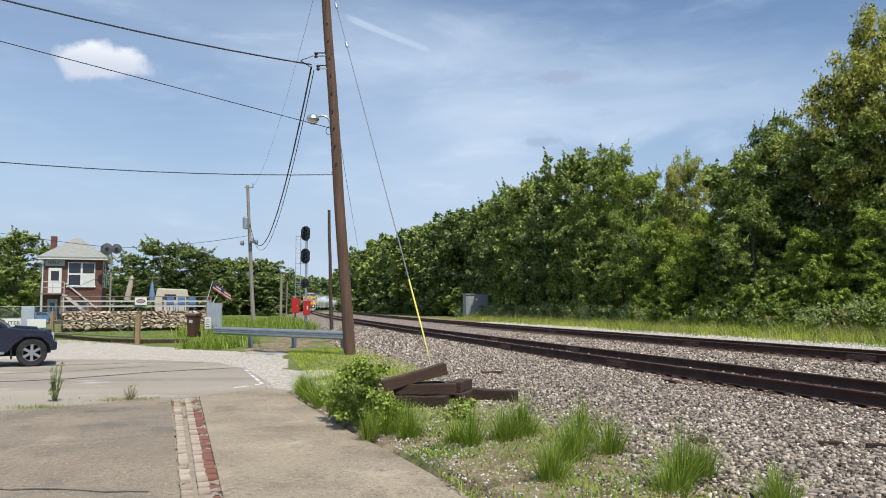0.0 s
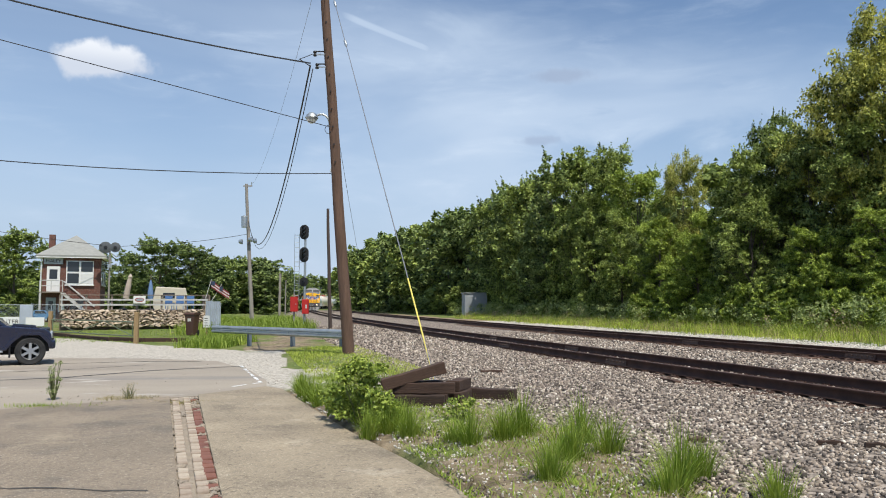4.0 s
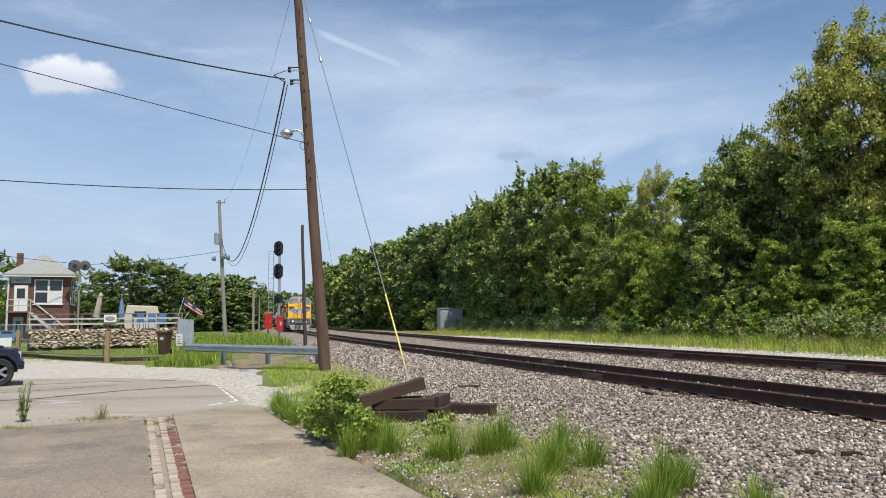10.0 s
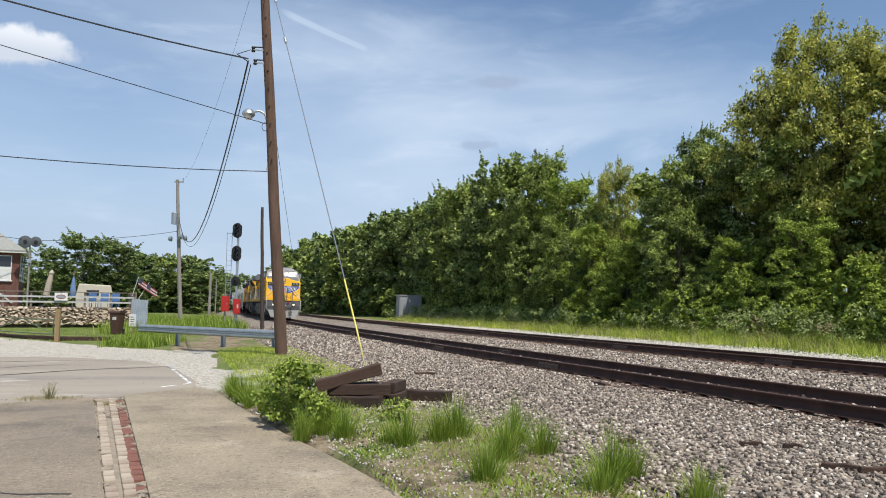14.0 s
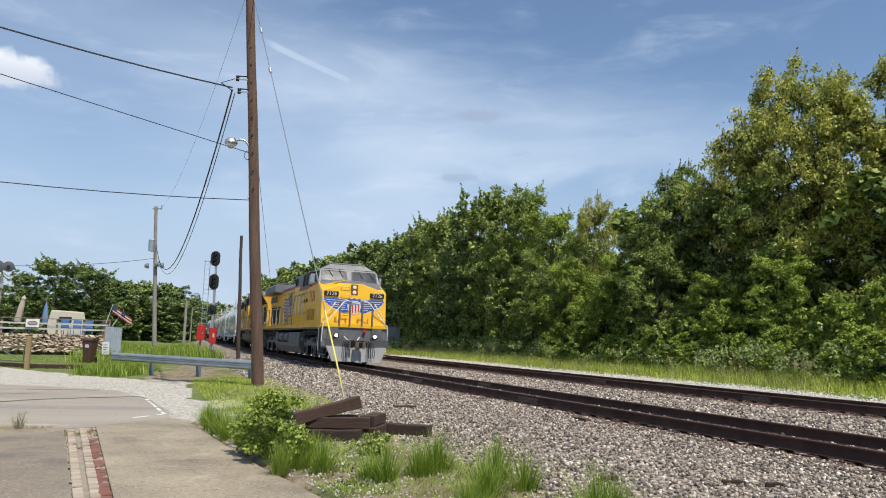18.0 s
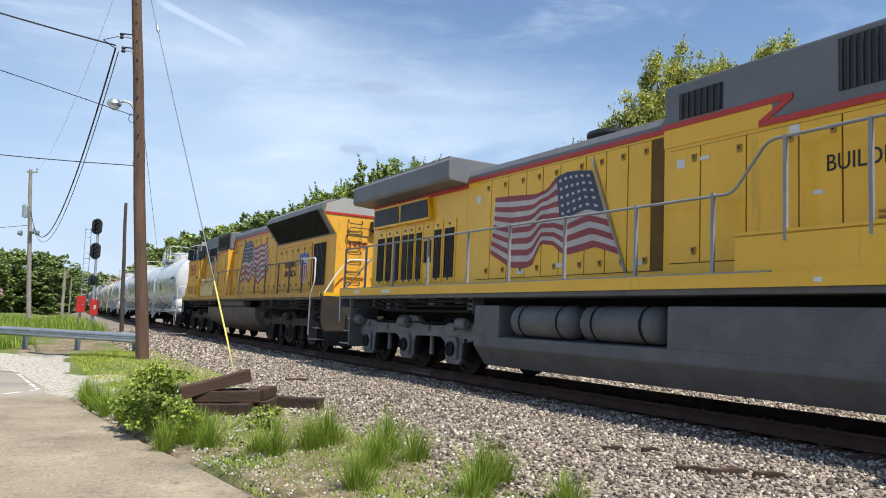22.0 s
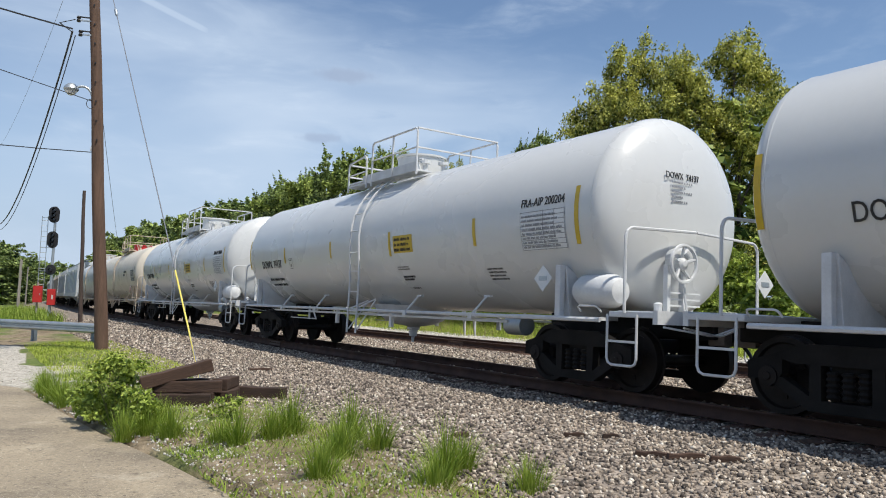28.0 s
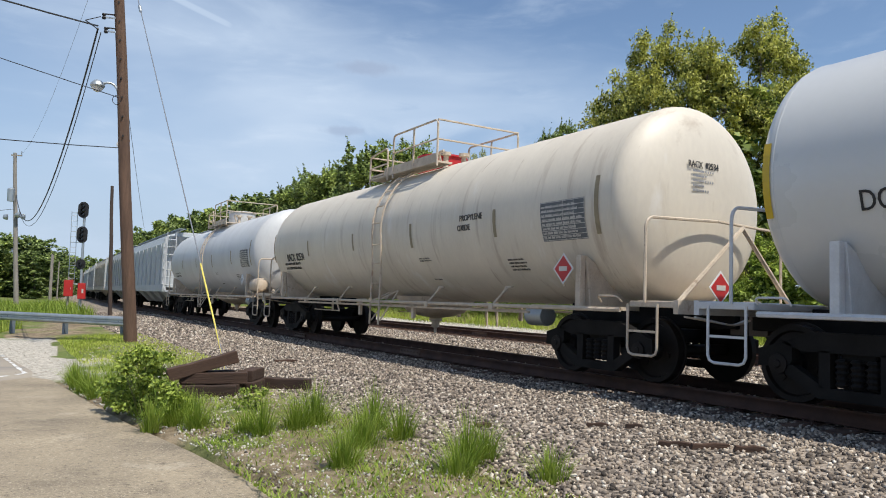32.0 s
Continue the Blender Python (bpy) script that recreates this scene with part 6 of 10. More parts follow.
# ---- second locomotive, long hood first ----
def build_second():
    t = thing("locomotive", "weathered yellow six-axle diesel locomotive running long hood first", "locomotive", group="freight train")
    X = lambda f: 32.8 - f
    Y, G, U = M["up_yellow_old"], M["up_grey"], M["dust_brown"]
    part("deck", B().box(X(42.9), X(22.7), -1.5, 1.5, 1.5, 1.68), U, t, bevel=0.02)
    for sg in (-1, 1):
        part("side_sill", B().box(X(42.9), X(22.8), min(sg * 1.5, sg * 1.53), max(sg * 1.5, sg * 1.53), 1.57, 1.7), M["faded_sill"], t)
    hw = 1.04
    hood_section(t, "long_hood", X(35.2), X(23.0), hw, 1.68, 4.3, Y, 0.18)
    cap = [(-hw - 0.008, 4.02), (-hw - 0.008, 4.16), (-0.985, 4.275), (-0.86, 4.325), (0.86, 4.325), (0.985, 4.275), (hw + 0.008, 4.16), (hw + 0.008, 4.02)]
    part("hood_top", B().prism(cap, "x", X(35.2), X(28.6)), G, t, "grey hood top")
    # flared radiator with black screens
    for sg in (-1, 1):
        fl = [(sg * hw, 3.38), (sg * 1.5, 4.06), (sg * 1.46, 4.22), (sg * 1.3, 4.34), (sg * 0.2, 4.42), (sg * 0.2, 3.38)]
        part("radiator_flare", B().prism(fl if sg < 0 else fl[::-1], "x", X(28.55), X(23.05)), G, t, "grey flared radiator housing", bevel=0.01)
        b = B()
        n = 46
        p0, p1 = Vector((0, sg * (hw + 0.03), 3.42)), Vector((0, sg * 1.515, 4.06))
        x0, x1 = X(28.5), X(23.4)
        part("radiator_screen", B().add([(x0 + 0.25, p0.y, p0.z), (x1 - 0.02, p0.y, p0.z), (x1 + 0.02, p1.y, p1.z), (x0, p1.y, p1.z)], [(0, 1, 2, 3), (3, 2, 1, 0)]), M["black"], t, "black radiator screen")
        for i in range(n):
            x = x0 + 0.2 + (x1 - x0 - 0.25) * i / (n - 1)
            b.tube([(x, p0.y + sg * 0.012, p0.z), (x, p1.y + sg * 0.012, p1.z)], 0.012, 4)
        part("screen_slats", b, M["black"], t)
        grille(t, X(24.75), X(23.75), 1.95, 3.2, sg * (hw + 0.02), 9, M["truck_brown"])
        door_row(t, X(28.4), X(24.9), 0.56, 1.85, 3.25, sg * hw, Y, 21)
        door_row(t, X(34.6), X(28.6), 0.72, 1.85, 3.9, sg * hw, Y, 22)
        strip_between(t, "red_stripe", X(35.2), X(28.5), sg * (hw + 0.006), 3.97, 3.97, 0.07, M["up_red"], 0.014)
        rb = B()
        for i in range(20):
            x = X(34.5) + 0.31 * i
            rb.lathe([(0, 0.012), (sg * 0.01, 0.01)], "y", 6, (x, sg * (hw + 0.014), 1.8))
        part("bolts", rb, U, t)
    part("radiator_top", B().box(X(28.4), X(23.2), -0.9, 0.9, 4.36, 4.46), G, t)
    hwE = part("hood_end", B().prism([(-hw - 0.01, 1.68), (hw + 0.01, 1.68), (hw + 0.01, 3.36), (1.44, 3.92), (1.4, 4.2), (0.9, 4.4), (-0.9, 4.4), (-1.4, 4.2), (-1.44, 3.92), (-hw - 0.01, 3.36)], "x", X(23.05), X(22.95)), Y, t, "yellow hood end wall", bevel=0.02)
    top = [(-1.43, 3.98), (1.43, 3.98), (1.4, 4.2), (0.9, 4.405), (-0.9, 4.405), (-1.4, 4.2)]
    part("hood_end_cap", B().prism(top, "x", X(22.95), X(22.94)), M["grey_pale"], hwE)
    part("red_stripe", B().box(X(22.94), X(22.93), -1.42, 1.42, 3.92, 3.98), M["up_red"], hwE)
    part("headlight_housing", B().box(X(22.95), X(22.78), -0.05, 0.52, 3.5, 3.82), M["black"], hwE, bevel=0.05)
    for y in (0.1, 0.37):
        part("headlight", B().lathe([(0, 0.1), (0.02, 0.095), (0.03, 0)], "x", 18, (X(22.78), y, 3.66)), M["lens_off"], hwE, "unlit headlight", smooth=True)
    gi = B()
    for i in range(7):
        z = 1.95 + 0.29 * i
        bar_loop(gi, [(X(22.95), -0.72, z + 0.12), (X(22.84), -0.72, z), (X(22.84), -0.3, z), (X(22.95), -0.3, z + 0.12)], 0.014)
    bar_loop(gi, [(X(22.93), -0.75, 3.35), (X(22.84), -0.75, 3.35), (X(22.84), -0.75, 3.58), (X(22.84), -0.05, 3.58), (X(22.84), -0.05, 3.35), (X(22.84), -0.75, 3.35)], 0.014)
    bar_loop(gi, [(X(22.93), 0.45, 3.3), (X(22.84), 0.45, 3.3), (X(22.84), 0.45, 3.5), (X(22.84), 0.95, 3.45), (X(22.84), 0.95, 3.2), (X(22.84), 0.45, 3.3)], 0.014)
    bar_loop(gi, [(X(23.6), -0.5, 4.28), (X(23.6), -0.5, 4.4), (X(23.6), 0.1, 4.4), (X(23.6), 0.1, 4.28)], 0.014)
    part("grab_iron", gi, M["slat_dark"], hwE)
    for y in (-0.42, 0.72):
        part("lettering", text_mesh("3959", 0.3, M["ink_red"]), M["ink_red"], hwE, m=pose(X(22.938), y, 3.08, 90, 0, 90))
    # equipment cabinet and cab (towards the rear of the train)
    part("equipment_cabinet", B().box(X(39.37), X(34.7), -1.22, 1.22, 1.68, 3.72), Y, t, bevel=0.02)
    part("cabinet_top", B().box(X(39.37), X(34.62), -1.235, 1.235, 3.66, 4.38), G, t, "grey upper cabinet", bevel=0.03)
    part("roof_hatch", B().box(X(34.9), X(33.3), -0.7, 0.7, 4.3, 4.46), G, t, bevel=0.03)
    for sg in (-1, 1):
        part("grille_frame", B().box(X(38.5), X(36.92), min(sg * 1.235, sg * 1.25), max(sg * 1.235, sg * 1.25), 3.2, 3.95), M["rail_grey"], t)
        grille(t, X(38.42), X(37.0), 3.27, 3.88, sg * 1.255, 14, U)
        part("blower_screen", B().box(X(36.57), X(34.87), min(sg * 1.0, sg * 1.3), max(sg * 1.0, sg * 1.3), 3.7, 4.34), M["black"], t, "black screened blower intake", bevel=0.02)
        grille(t, X(36.5), X(34.94), 3.76, 4.28, sg * 1.303, 18, U)
        strip_between(t, "red_stripe", X(36.12), X(34.65), sg * 1.3, 3.55, 3.55, 0.07, M["up_red"], 0.014)
        strip_between(t, "red_stripe", X(36.9), X(36.12), sg * 1.236, 3.5, 3.5, 0.07, M["up_red"], 0.014)
        strip_between(t, "red_stripe", X(34.6), X(34.12), sg * (hw + 0.02), 3.97, 3.5, 0.08, M["up_red"], 0.012)
        strip_between(t, "red_stripe", X(34.65), X(34.12), sg * (hw + 0.02), 3.47, 3.47, 0.07, M["up_red"], 0.012)
        part("filter_box", B().box(X(36.12), X(34.65), min(sg * 1.0, sg * 1.3), max(sg * 1.0, sg * 1.3), 1.7, 3.63), Y, t, bevel=0.02)
        for z0, z1 in ((2.8, 3.42), (1.9, 2.65)):
            part("panel_seam", B().box(X(35.86), X(34.99), min(sg * 1.3, sg * 1.306), max(sg * 1.3, sg * 1.306), z0 - 0.01, z1 + 0.01), M["seam"], t, bevel=0.002)
            part("access_panel", B().box(X(35.85), X(35.0), min(sg * 1.3, sg * 1.315), max(sg * 1.3, sg * 1.315), z0, z1), Y, t)
        for f0, f1 in ((36.38, 37.6), (37.66, 38.86)):
            d = part("battery_box", B().box(X(f1), X(f0), min(sg * 1.22, sg * 1.48), max(sg * 1.22, sg * 1.48), 1.7, 2.5), M["tan_panel"], t, "tan battery box door", bevel=0.015)
            for c in (0.1, 0.9):
                part("latch", B().box(X(f0) - (f1 - f0) * c - 0.03, X(f0) - (f1 - f0) * c + 0.03, min(sg * 1.48, sg * 1.5), max(sg * 1.48, sg * 1.5), 2.3, 2.41), M["truck_brown"], d)
            part("notice", B().box(X(f0) - (f1 - f0) * 0.5 - 0.06, X(f0) - (f1 - f0) * 0.5 + 0.06, min(sg * 1.48, sg * 1.486), max(sg * 1.48, sg * 1.486), 2.05, 2.14), M["band_old"], d)
            part("rust_edge", B().box(X(f1) + 0.01, X(f0) - 0.01, min(sg * 1.48, sg * 1.488), max(sg * 1.48, sg * 1.488), 1.7, 1.725), M["truck_brown"], d)
            for c in (0.34, 0.68):
                for i in range(3):
                    xx = X(f0) - (f1 - f0) * c
                    sl = B()
                    sl.prism([(xx - 0.13, 2.2 + 0.08 * i), (xx + 0.13, 2.17 + 0.08 * i), (xx + 0.13, 2.2 + 0.08 * i), (xx - 0.13, 2.23 + 0.08 * i)], "y", sg * 1.48, sg * 1.487)
                    part("vent_slot", sl, M["black"], d)
    part("cab_lower", B().box(X(41.9), X(39.38), -1.5, 1.5, 1.68, 3.68), Y, t, bevel=0.02)
    cab = part("cab", B().prism([(-1.49, 3.66), (1.49, 3.66), (1.49, 4.12), (0.95, 4.42), (-0.95, 4.42), (-1.49, 4.12)], "x", X(41.75), X(39.38)), G, t, "grey cab with open side window", bevel=0.03)
    for sg in (-1, 1):
        y = sg * 1.5
        strip_between(t, "red_stripe", X(41.9), X(39.38), sg * 1.5, 3.64, 3.64, 0.075, M["up_red"], 0.006)
        for f0, f1, fr in ((39.85, 40.17, M["galv"]), (40.27, 41.15, M["black"]), (41.36, 41.64, M["galv"])):
            part("window_frame", B().box(X(f1) - 0.035, X(f0) + 0.035, min(y, y + sg * 0.012), max(y, y + sg * 0.012), 3.42, 4.06), fr, cab)
            part("side_window", B().box(X(f1), X(f0), min(y, y + sg * 0.02), max(y, y + sg * 0.02), 3.46, 4.02), M["glass"], cab)
        part("mullion", B().box(X(40.76), X(40.72), min(y, y + sg * 0.03), max(y, y + sg * 0.03), 3.46, 4.02), M["galv"], cab)
        part("wind_deflector", B().box(X(41.22), X(41.19), min(y, y + sg * 0.2), max(y, y + sg * 0.2), 3.48, 4.0), M["glass"], cab)
        part("sunshade", B().prism([(sg * 1.4, 4.16), (sg * 1.8, 4.05), (sg * 1.8, 4.08), (sg * 1.38, 4.22)], "x", X(41.7), X(40.2)), M["grey_pale"], cab)
        part("drip_ledge", B().box(X(41.9), X(39.4), min(sg * 1.5, sg * 1.535), max(sg * 1.5, sg * 1.535), 3.34, 3.38), Y, t)
        # brighter yellow and grey put sunlight on this forward-facing wall into its colour
        part("cab_rear_wall", B().box(X(39.38), X(39.36), min(sg * 1.24, sg * 1.49), max(sg * 1.24, sg * 1.49), 1.72, 3.66), M["fresh_sunlit_yellow"], t)
        part("cab_rear_wall", B().box(X(39.38), X(39.36), min(sg * 1.24, sg * 1.47), max(sg * 1.24, sg * 1.47), 3.67, 4.28), M["grey_pale"], t)
        part("rear_window", B().box(X(39.36), X(39.35), min(sg * 1.27, sg * 1.44), max(sg * 1.27, sg * 1.44), 3.5, 4.1), M["glass"], t)
        for f0, f1, z0, z1, m in ((40.12, 41.72, 1.74, 2.34, M["fresh_sunlit_yellow"]), (39.44, 40.04, 1.74, 2.4, Y)):
            pn = part("access_panel", B().box(X(f1), X(f0), min(sg * 1.5, sg * 1.52), max(sg * 1.5, sg * 1.52), z0, z1), m, t, bevel=0.005)
            n = 2 if f1 - f0 > 1 else 1
            for k in range(n):
                c = X(f0) - (f1 - f0) * (0.3 + 0.4 * k if n > 1 else 0.5)
                lo = B()
                for i in range(8):
                    lo.box(c - 0.22, c + 0.22, min(sg * 1.52, sg * 1.527), max(sg * 1.52, sg * 1.527), 1.84 + 0.052 * i, 1.865 + 0.052 * i)
                part("louvre_slot", lo, M["black"], pn)
    decals(t, X, -1.502, [(41.45, 1.72, 0.12, 0.12), (40.2, 1.72, 0.1, 0.1), (40.05, 1.7, 0.08, 0.08)])
    part("roof_unit", B().box(X(41.2), X(39.9), -0.7, 0.7, 4.42, 4.52), G, cab, bevel=0.03)
    part("roof_unit", B().box(X(39.7), X(38.9), -0.8, 0.8, 4.4, 4.5), G, cab, bevel=0.03)
    part("mirror", B().box(X(39.2), X(39.14), -1.62, -1.4, 3.4, 3.85), M["glass"], cab, bevel=0.03)
    nose = [(-1.48, 1.68), (1.48, 1.68), (1.42, 3.05), (0.8, 3.4), (-0.8, 3.4), (-1.42, 3.05)]
    b = B().add([(X(41.9), y, z) for y, z in nose] + [(X(42.78), y * (0.86 if z > 2 else 1), z - (0.4 if z > 2 else 0)) for y, z in nose], [(5, 4, 3, 2, 1, 0), (6, 7, 8, 9, 10, 11)] + [(i, (i + 1) % 6, 6 + (i + 1) % 6, 6 + i) for i in range(6)])
    part("nose", b, Y, t, bevel=0.05)
    side_text(t, "3959", 0.76, X(40.73), -1.506, 2.94, M["ink_red"], "red road number", wide=0.92)
    side_text(t, "SD70M", 0.13, X(39.72), -1.506, 2.6, M["ink"])
    # decals
    flag_art(t, X, [(32.84, 3.88), (32.56, 3.76), (32.25, 3.86), (31.81, 3.80), (31.51, 3.52), (30.98, 3.53), (30.61, 3.60), (30.14, 3.55), (29.79, 3.68)], [(33.30, 2.19), (32.50, 2.37), (32.04, 2.17), (31.55, 2.49), (31.21, 2.37), (30.70, 2.08), (30.23, 2.30), (29.90, 2.32), (29.40, 2.63)], -hw - 0.022, 0.42)
    part("flag_staff", B().tube([(X(32.82), -hw - 0.035, 3.94), (X(33.52), -hw - 0.035, 2.1)], 0.014, 6), M["up_under"], t)
    shield_art(t, lambda u, v, l: (X(25.6) + u, -hw - 0.022 - l, 2.5 + v), 0.82, 0.98)
    side_text(t, "BUILDING", 0.29, X(26.95), -hw - 0.026, 2.66, M["ink"], "black lettering", wide=0.95)
    side_text(t, "AMERICA", 0.29, X(26.95), -hw - 0.026, 2.36, M["ink"], "black lettering", wide=0.98)
    # running gear
    r = []
    for i in range(13):
        a = math.pi * (1 + i / 12)
        r.append((1.42 * math.cos(a), 1.0 + 0.68 * math.sin(a)))
    r += [(1.42, 1.25), (-1.42, 1.25)]
    part("fuel_tank", B().prism(r, "x", X(37.2), X(29.6)), U, t, "dusty rounded fuel tank", smooth=True, bevel=0.03)
    for sg in (-1, 1):
        part("air_reservoir", B().lathe([(0, 0.05), (0.05, 0.17), (4.0, 0.17), (4.05, 0.05)], "x", 18, (X(35.2), sg * 1.25, 1.4)), U, t, smooth=True)
        under_clutter(t, X(29.2), X(23.2), sg * 1.4, 5, U)
        under_clutter(t, X(42.6), X(37.4), sg * 1.4, 6, U)
        steps(t, X(23.55), sg * 1.5, U, 1)
        steps(t, X(42.1), sg * 1.5, M["under"], -1)
        hr = B()
        bar_loop(hr, [(X(23.5), sg * 1.53, 0.5), (X(23.5), sg * 1.53, 1.65), (X(23.3), sg * 1.5, 2.0), (X(23.3), sg * 1.5, 2.68), (X(24.6), sg * 1.48, 2.7)], 0.022)
        bar_loop(hr, [(X(22.75), sg * 1.4, 0.95), (X(22.72), sg * 1.45, 1.6), (X(22.7), sg * 1.1, 2.2), (X(22.68), sg * 0.75, 2.65), (X(22.68), sg * 0.1, 2.66)], 0.022)
        bar_loop(hr, [(X(42.85), sg * 1.45, 0.95), (X(42.9), sg * 1.45, 1.7), (X(42.9), sg * 1.1, 2.3), (X(42.95), sg * 0.8, 2.7)], 0.022)
        part("end_handrail", hr, M["white"], t)
        handrail(t, [(X(24.5), 2.66), (X(35.7), 2.7), (X(36.2), 3.41), (X(39.2), 3.43)], [(X(f), 2.67) for f in (24.5, 25.7, 26.86, 28.34, 29.6, 31.0, 32.2, 33.45, 35.42)], sg * 1.48, M["handrail_old"], 1.7)
        for f in (36.44, 37.62, 39.15):
            part("stanchion", B().box(X(f) - 0.022, X(f) + 0.022, sg * 1.48 - 0.022, sg * 1.48 + 0.022, 2.45, 3.43), M["handrail_old"], t)
    for sg, f in ((1, 22.65), (-1, 42.95)):
        part("pilot_plate", B().prism([(-1.5, 1.6), (-1.5, 0.9), (-1.25, 0.25), (1.25, 0.25), (1.5, 0.9), (1.5, 1.6)], "x", X(f) - 0.03, X(f) + 0.03), M["truck_brown"] if sg > 0 else M["under"], t)
        hs = B()
        for i in range(4):
            for s2 in (-1, 1):
                y = s2 * (0.5 + 0.08 * i)
                bar_loop(hs, [(X(f) + sg * 0.03, y, 1.1), (X(f) + sg * 0.16, y, 1.0), (X(f) + sg * 0.16, y + 0.03, 0.5)], 0.022)
        part("air_hose", hs, M["black"], t)
    part("end_platform", B().box(X(22.95), X(22.65), -1.45, 1.45, 1.6, 1.7), M["fresh_sunlit_yellow"], t)
    coupler(t, X(21.92), 1)
    coupler(t, X(43.68), -1)
    part("centre_sill", B().box(X(42.8), X(22.8), -0.5, 0.5, 1.0, 1.5), M["under"], t)
    truck3(t, [X(24.1), X(26.2), X(28.3)], M["truck_brown"])
    truck3(t, [X(37.4), X(39.45), X(41.5)], M["truck_brown"])
    CONSIST.append((t, 32.8, 6.6))


M["band_old"] = mat("weathered_band", (0.33, 0.27, 0.16), (0.22, 0.18, 0.12), 0.6, scale=6, bump=0.03)
M["faded_sill"] = mat("faded_sill", (0.66, 0.36, 0.03), (0.34, 0.20, 0.05), 0.6, scale=2.5, fine=20, bump=0.06)
# newer paint on panels; on the cab rear wall it paints in sunlight
M["fresh_sunlit_yellow"] = mat("replacement_and_sunlit_yellow", (0.82, 0.46, 0.02), (0.72, 0.40, 0.02), 0.45, scale=2, bump=0.03)
M["tan_panel"] = mat("sun_bleached_yellow", (0.72, 0.53, 0.25), (0.62, 0.45, 0.20), 0.55, scale=2, bump=0.03)
# paler grey; on the upper cab rear wall it paints in sunlight
M["grey_pale"] = mat("bleached_and_sunlit_grey", (0.40, 0.39, 0.36), (0.33, 0.32, 0.30), 0.6, scale=2, bump=0.03)
M["handrail_old"] = mat("handrail_dull", (0.22, 0.20, 0.17), (0.13, 0.11, 0.09), 0.6, metal=0.3, scale=4, bump=0.05)
M["lens_off"] = mat("headlight_lens", (0.7, 0.72, 0.72), (0.55, 0.56, 0.56), 0.12, scale=8, bump=0.0, metal=0.5)
build_second()


# ---- freight trucks, tank cars, hoppers ----


def sideframe_mesh(y):
    bm = B()
    sg = 1 if y > 0 else -1
    a, c = y, y + sg * 0.14
    # bow frame: outer band pieces leave the two windows open
    bands = [[(-1.15, 0.62), (-1.15, 0.42), (-0.78, 0.42), (-0.72, 0.5), (-0.72, 0.68), (-0.8, 0.72)], [(1.15, 0.62), (0.8, 0.72), (0.72, 0.68), (0.72, 0.5), (0.78, 0.42), (1.15, 0.42)],
             [(-0.85, 0.7), (-0.6, 0.62), (0.6, 0.62), (0.85, 0.7), (0.5, 0.84), (-0.5, 0.84)],
             [(-0.9, 0.42), (-0.42, 0.12), (0.42, 0.12), (0.9, 0.42), (0.72, 0.46), (0.34, 0.24), (-0.34, 0.24), (-0.72, 0.46)],
             [(-0.4, 0.24), (-0.27, 0.24), (-0.27, 0.64), (-0.4, 0.64)], [(0.27, 0.24), (0.4, 0.24), (0.4, 0.64), (0.27, 0.64)]]
    for p in bands:
        bm.prism(p, "y", a, c)
    return bm.mesh("side_frame", M["under"])


SIDEFRAMES = {sg: sideframe_mesh(sg * 0.99) for sg in (-1, 1)}
SPRING = B().lathe([(0.062 * i + dz, q) for i in range(5) for dz, q in ((0, 0.055), (0.028, 0.078), (0.054, 0.055))], "z", 9, (0, 0, 0.26)).mesh("spring", M["under"])
BOLSTER = B().box(-0.2, 0.2, -1.05, 1.05, 0.52, 0.74).mesh("bolster", M["under"], bevel=0.03)
CAPS = {sg: B().lathe([(sg * 1.1, 0.12), (sg * 1.15, 0.115), (sg * 1.155, 0.05), (sg * 1.17, 0.04)], "y", 16).mesh("bearing_cap", M["wheel"], smooth=True) for sg in (-1, 1)}


def truck2(parent, x):
    t = part("truck", BOLSTER, M["under"], parent, m=pose(x, 0, 0))
    for sg in (-1, 1):
        part("side_frame", SIDEFRAMES[sg], M["under"], t)
        for sx in (-0.17, 0.0, 0.17):
            part("spring", SPRING, M["under"], t, m=pose(sx, sg * 1.06, 0))
        for e in (-0.89, 0.89):
            part("bearing_cap", CAPS[sg], M["wheel"], t, m=pose(e, 0, 0.457))
    for e in (-0.89, 0.89):
        wheelset(parent, x + e)


ZC, RT = 2.6, 1.52


def tank_profile(half, R):
    """Cylinder with shallow dished heads."""
    p = [(-half + 0.5 * (1 - max(1 - u ** 2.4, 0) ** 0.5), R * u) for u in np.concatenate([np.linspace(0.02, 0.7, 7), np.linspace(0.76, 0.96, 6), [0.975, 0.987, 0.995, 1.0]])]
    return p + [(-x, r) for x, r in p[::-1]]


def shell_patch(x0, x1, z0, z1, lift=0.006, side=-1, n=6):
    """A patch bent round the shell between two heights."""
    b = B()
    a0, a1 = math.asin((z0 - ZC) / RT), math.asin((z1 - ZC) / RT)
    R = RT + lift
    for i in range(n + 1):
        a = a0 + (a1 - a0) * i / n
        b.v += [(x0, side * R * math.cos(a), ZC + R * math.sin(a)), (x1, side * R * math.cos(a), ZC + R * math.sin(a))]
    b.f = [(2 * i, 2 * i + 1, 2 * i + 3, 2 * i + 2) if side < 0 else (2 * i, 2 * i + 2, 2 * i + 3, 2 * i + 1) for i in range(n)]
    return b


def shell_text(parent, body, size, x, z, m, wide=1.0, label=""):
    a = math.asin((z - ZC) / RT)
    return part("lettering", text_mesh(body, size, m, 0.004), m, parent, label, m=pose(x, -(RT + 0.008) * math.cos(a), ZC + (RT + 0.008) * math.sin(a), 90 - math.degrees(a), 0, 0) @ Matrix.Diagonal((wide, 1, 1, 1)))


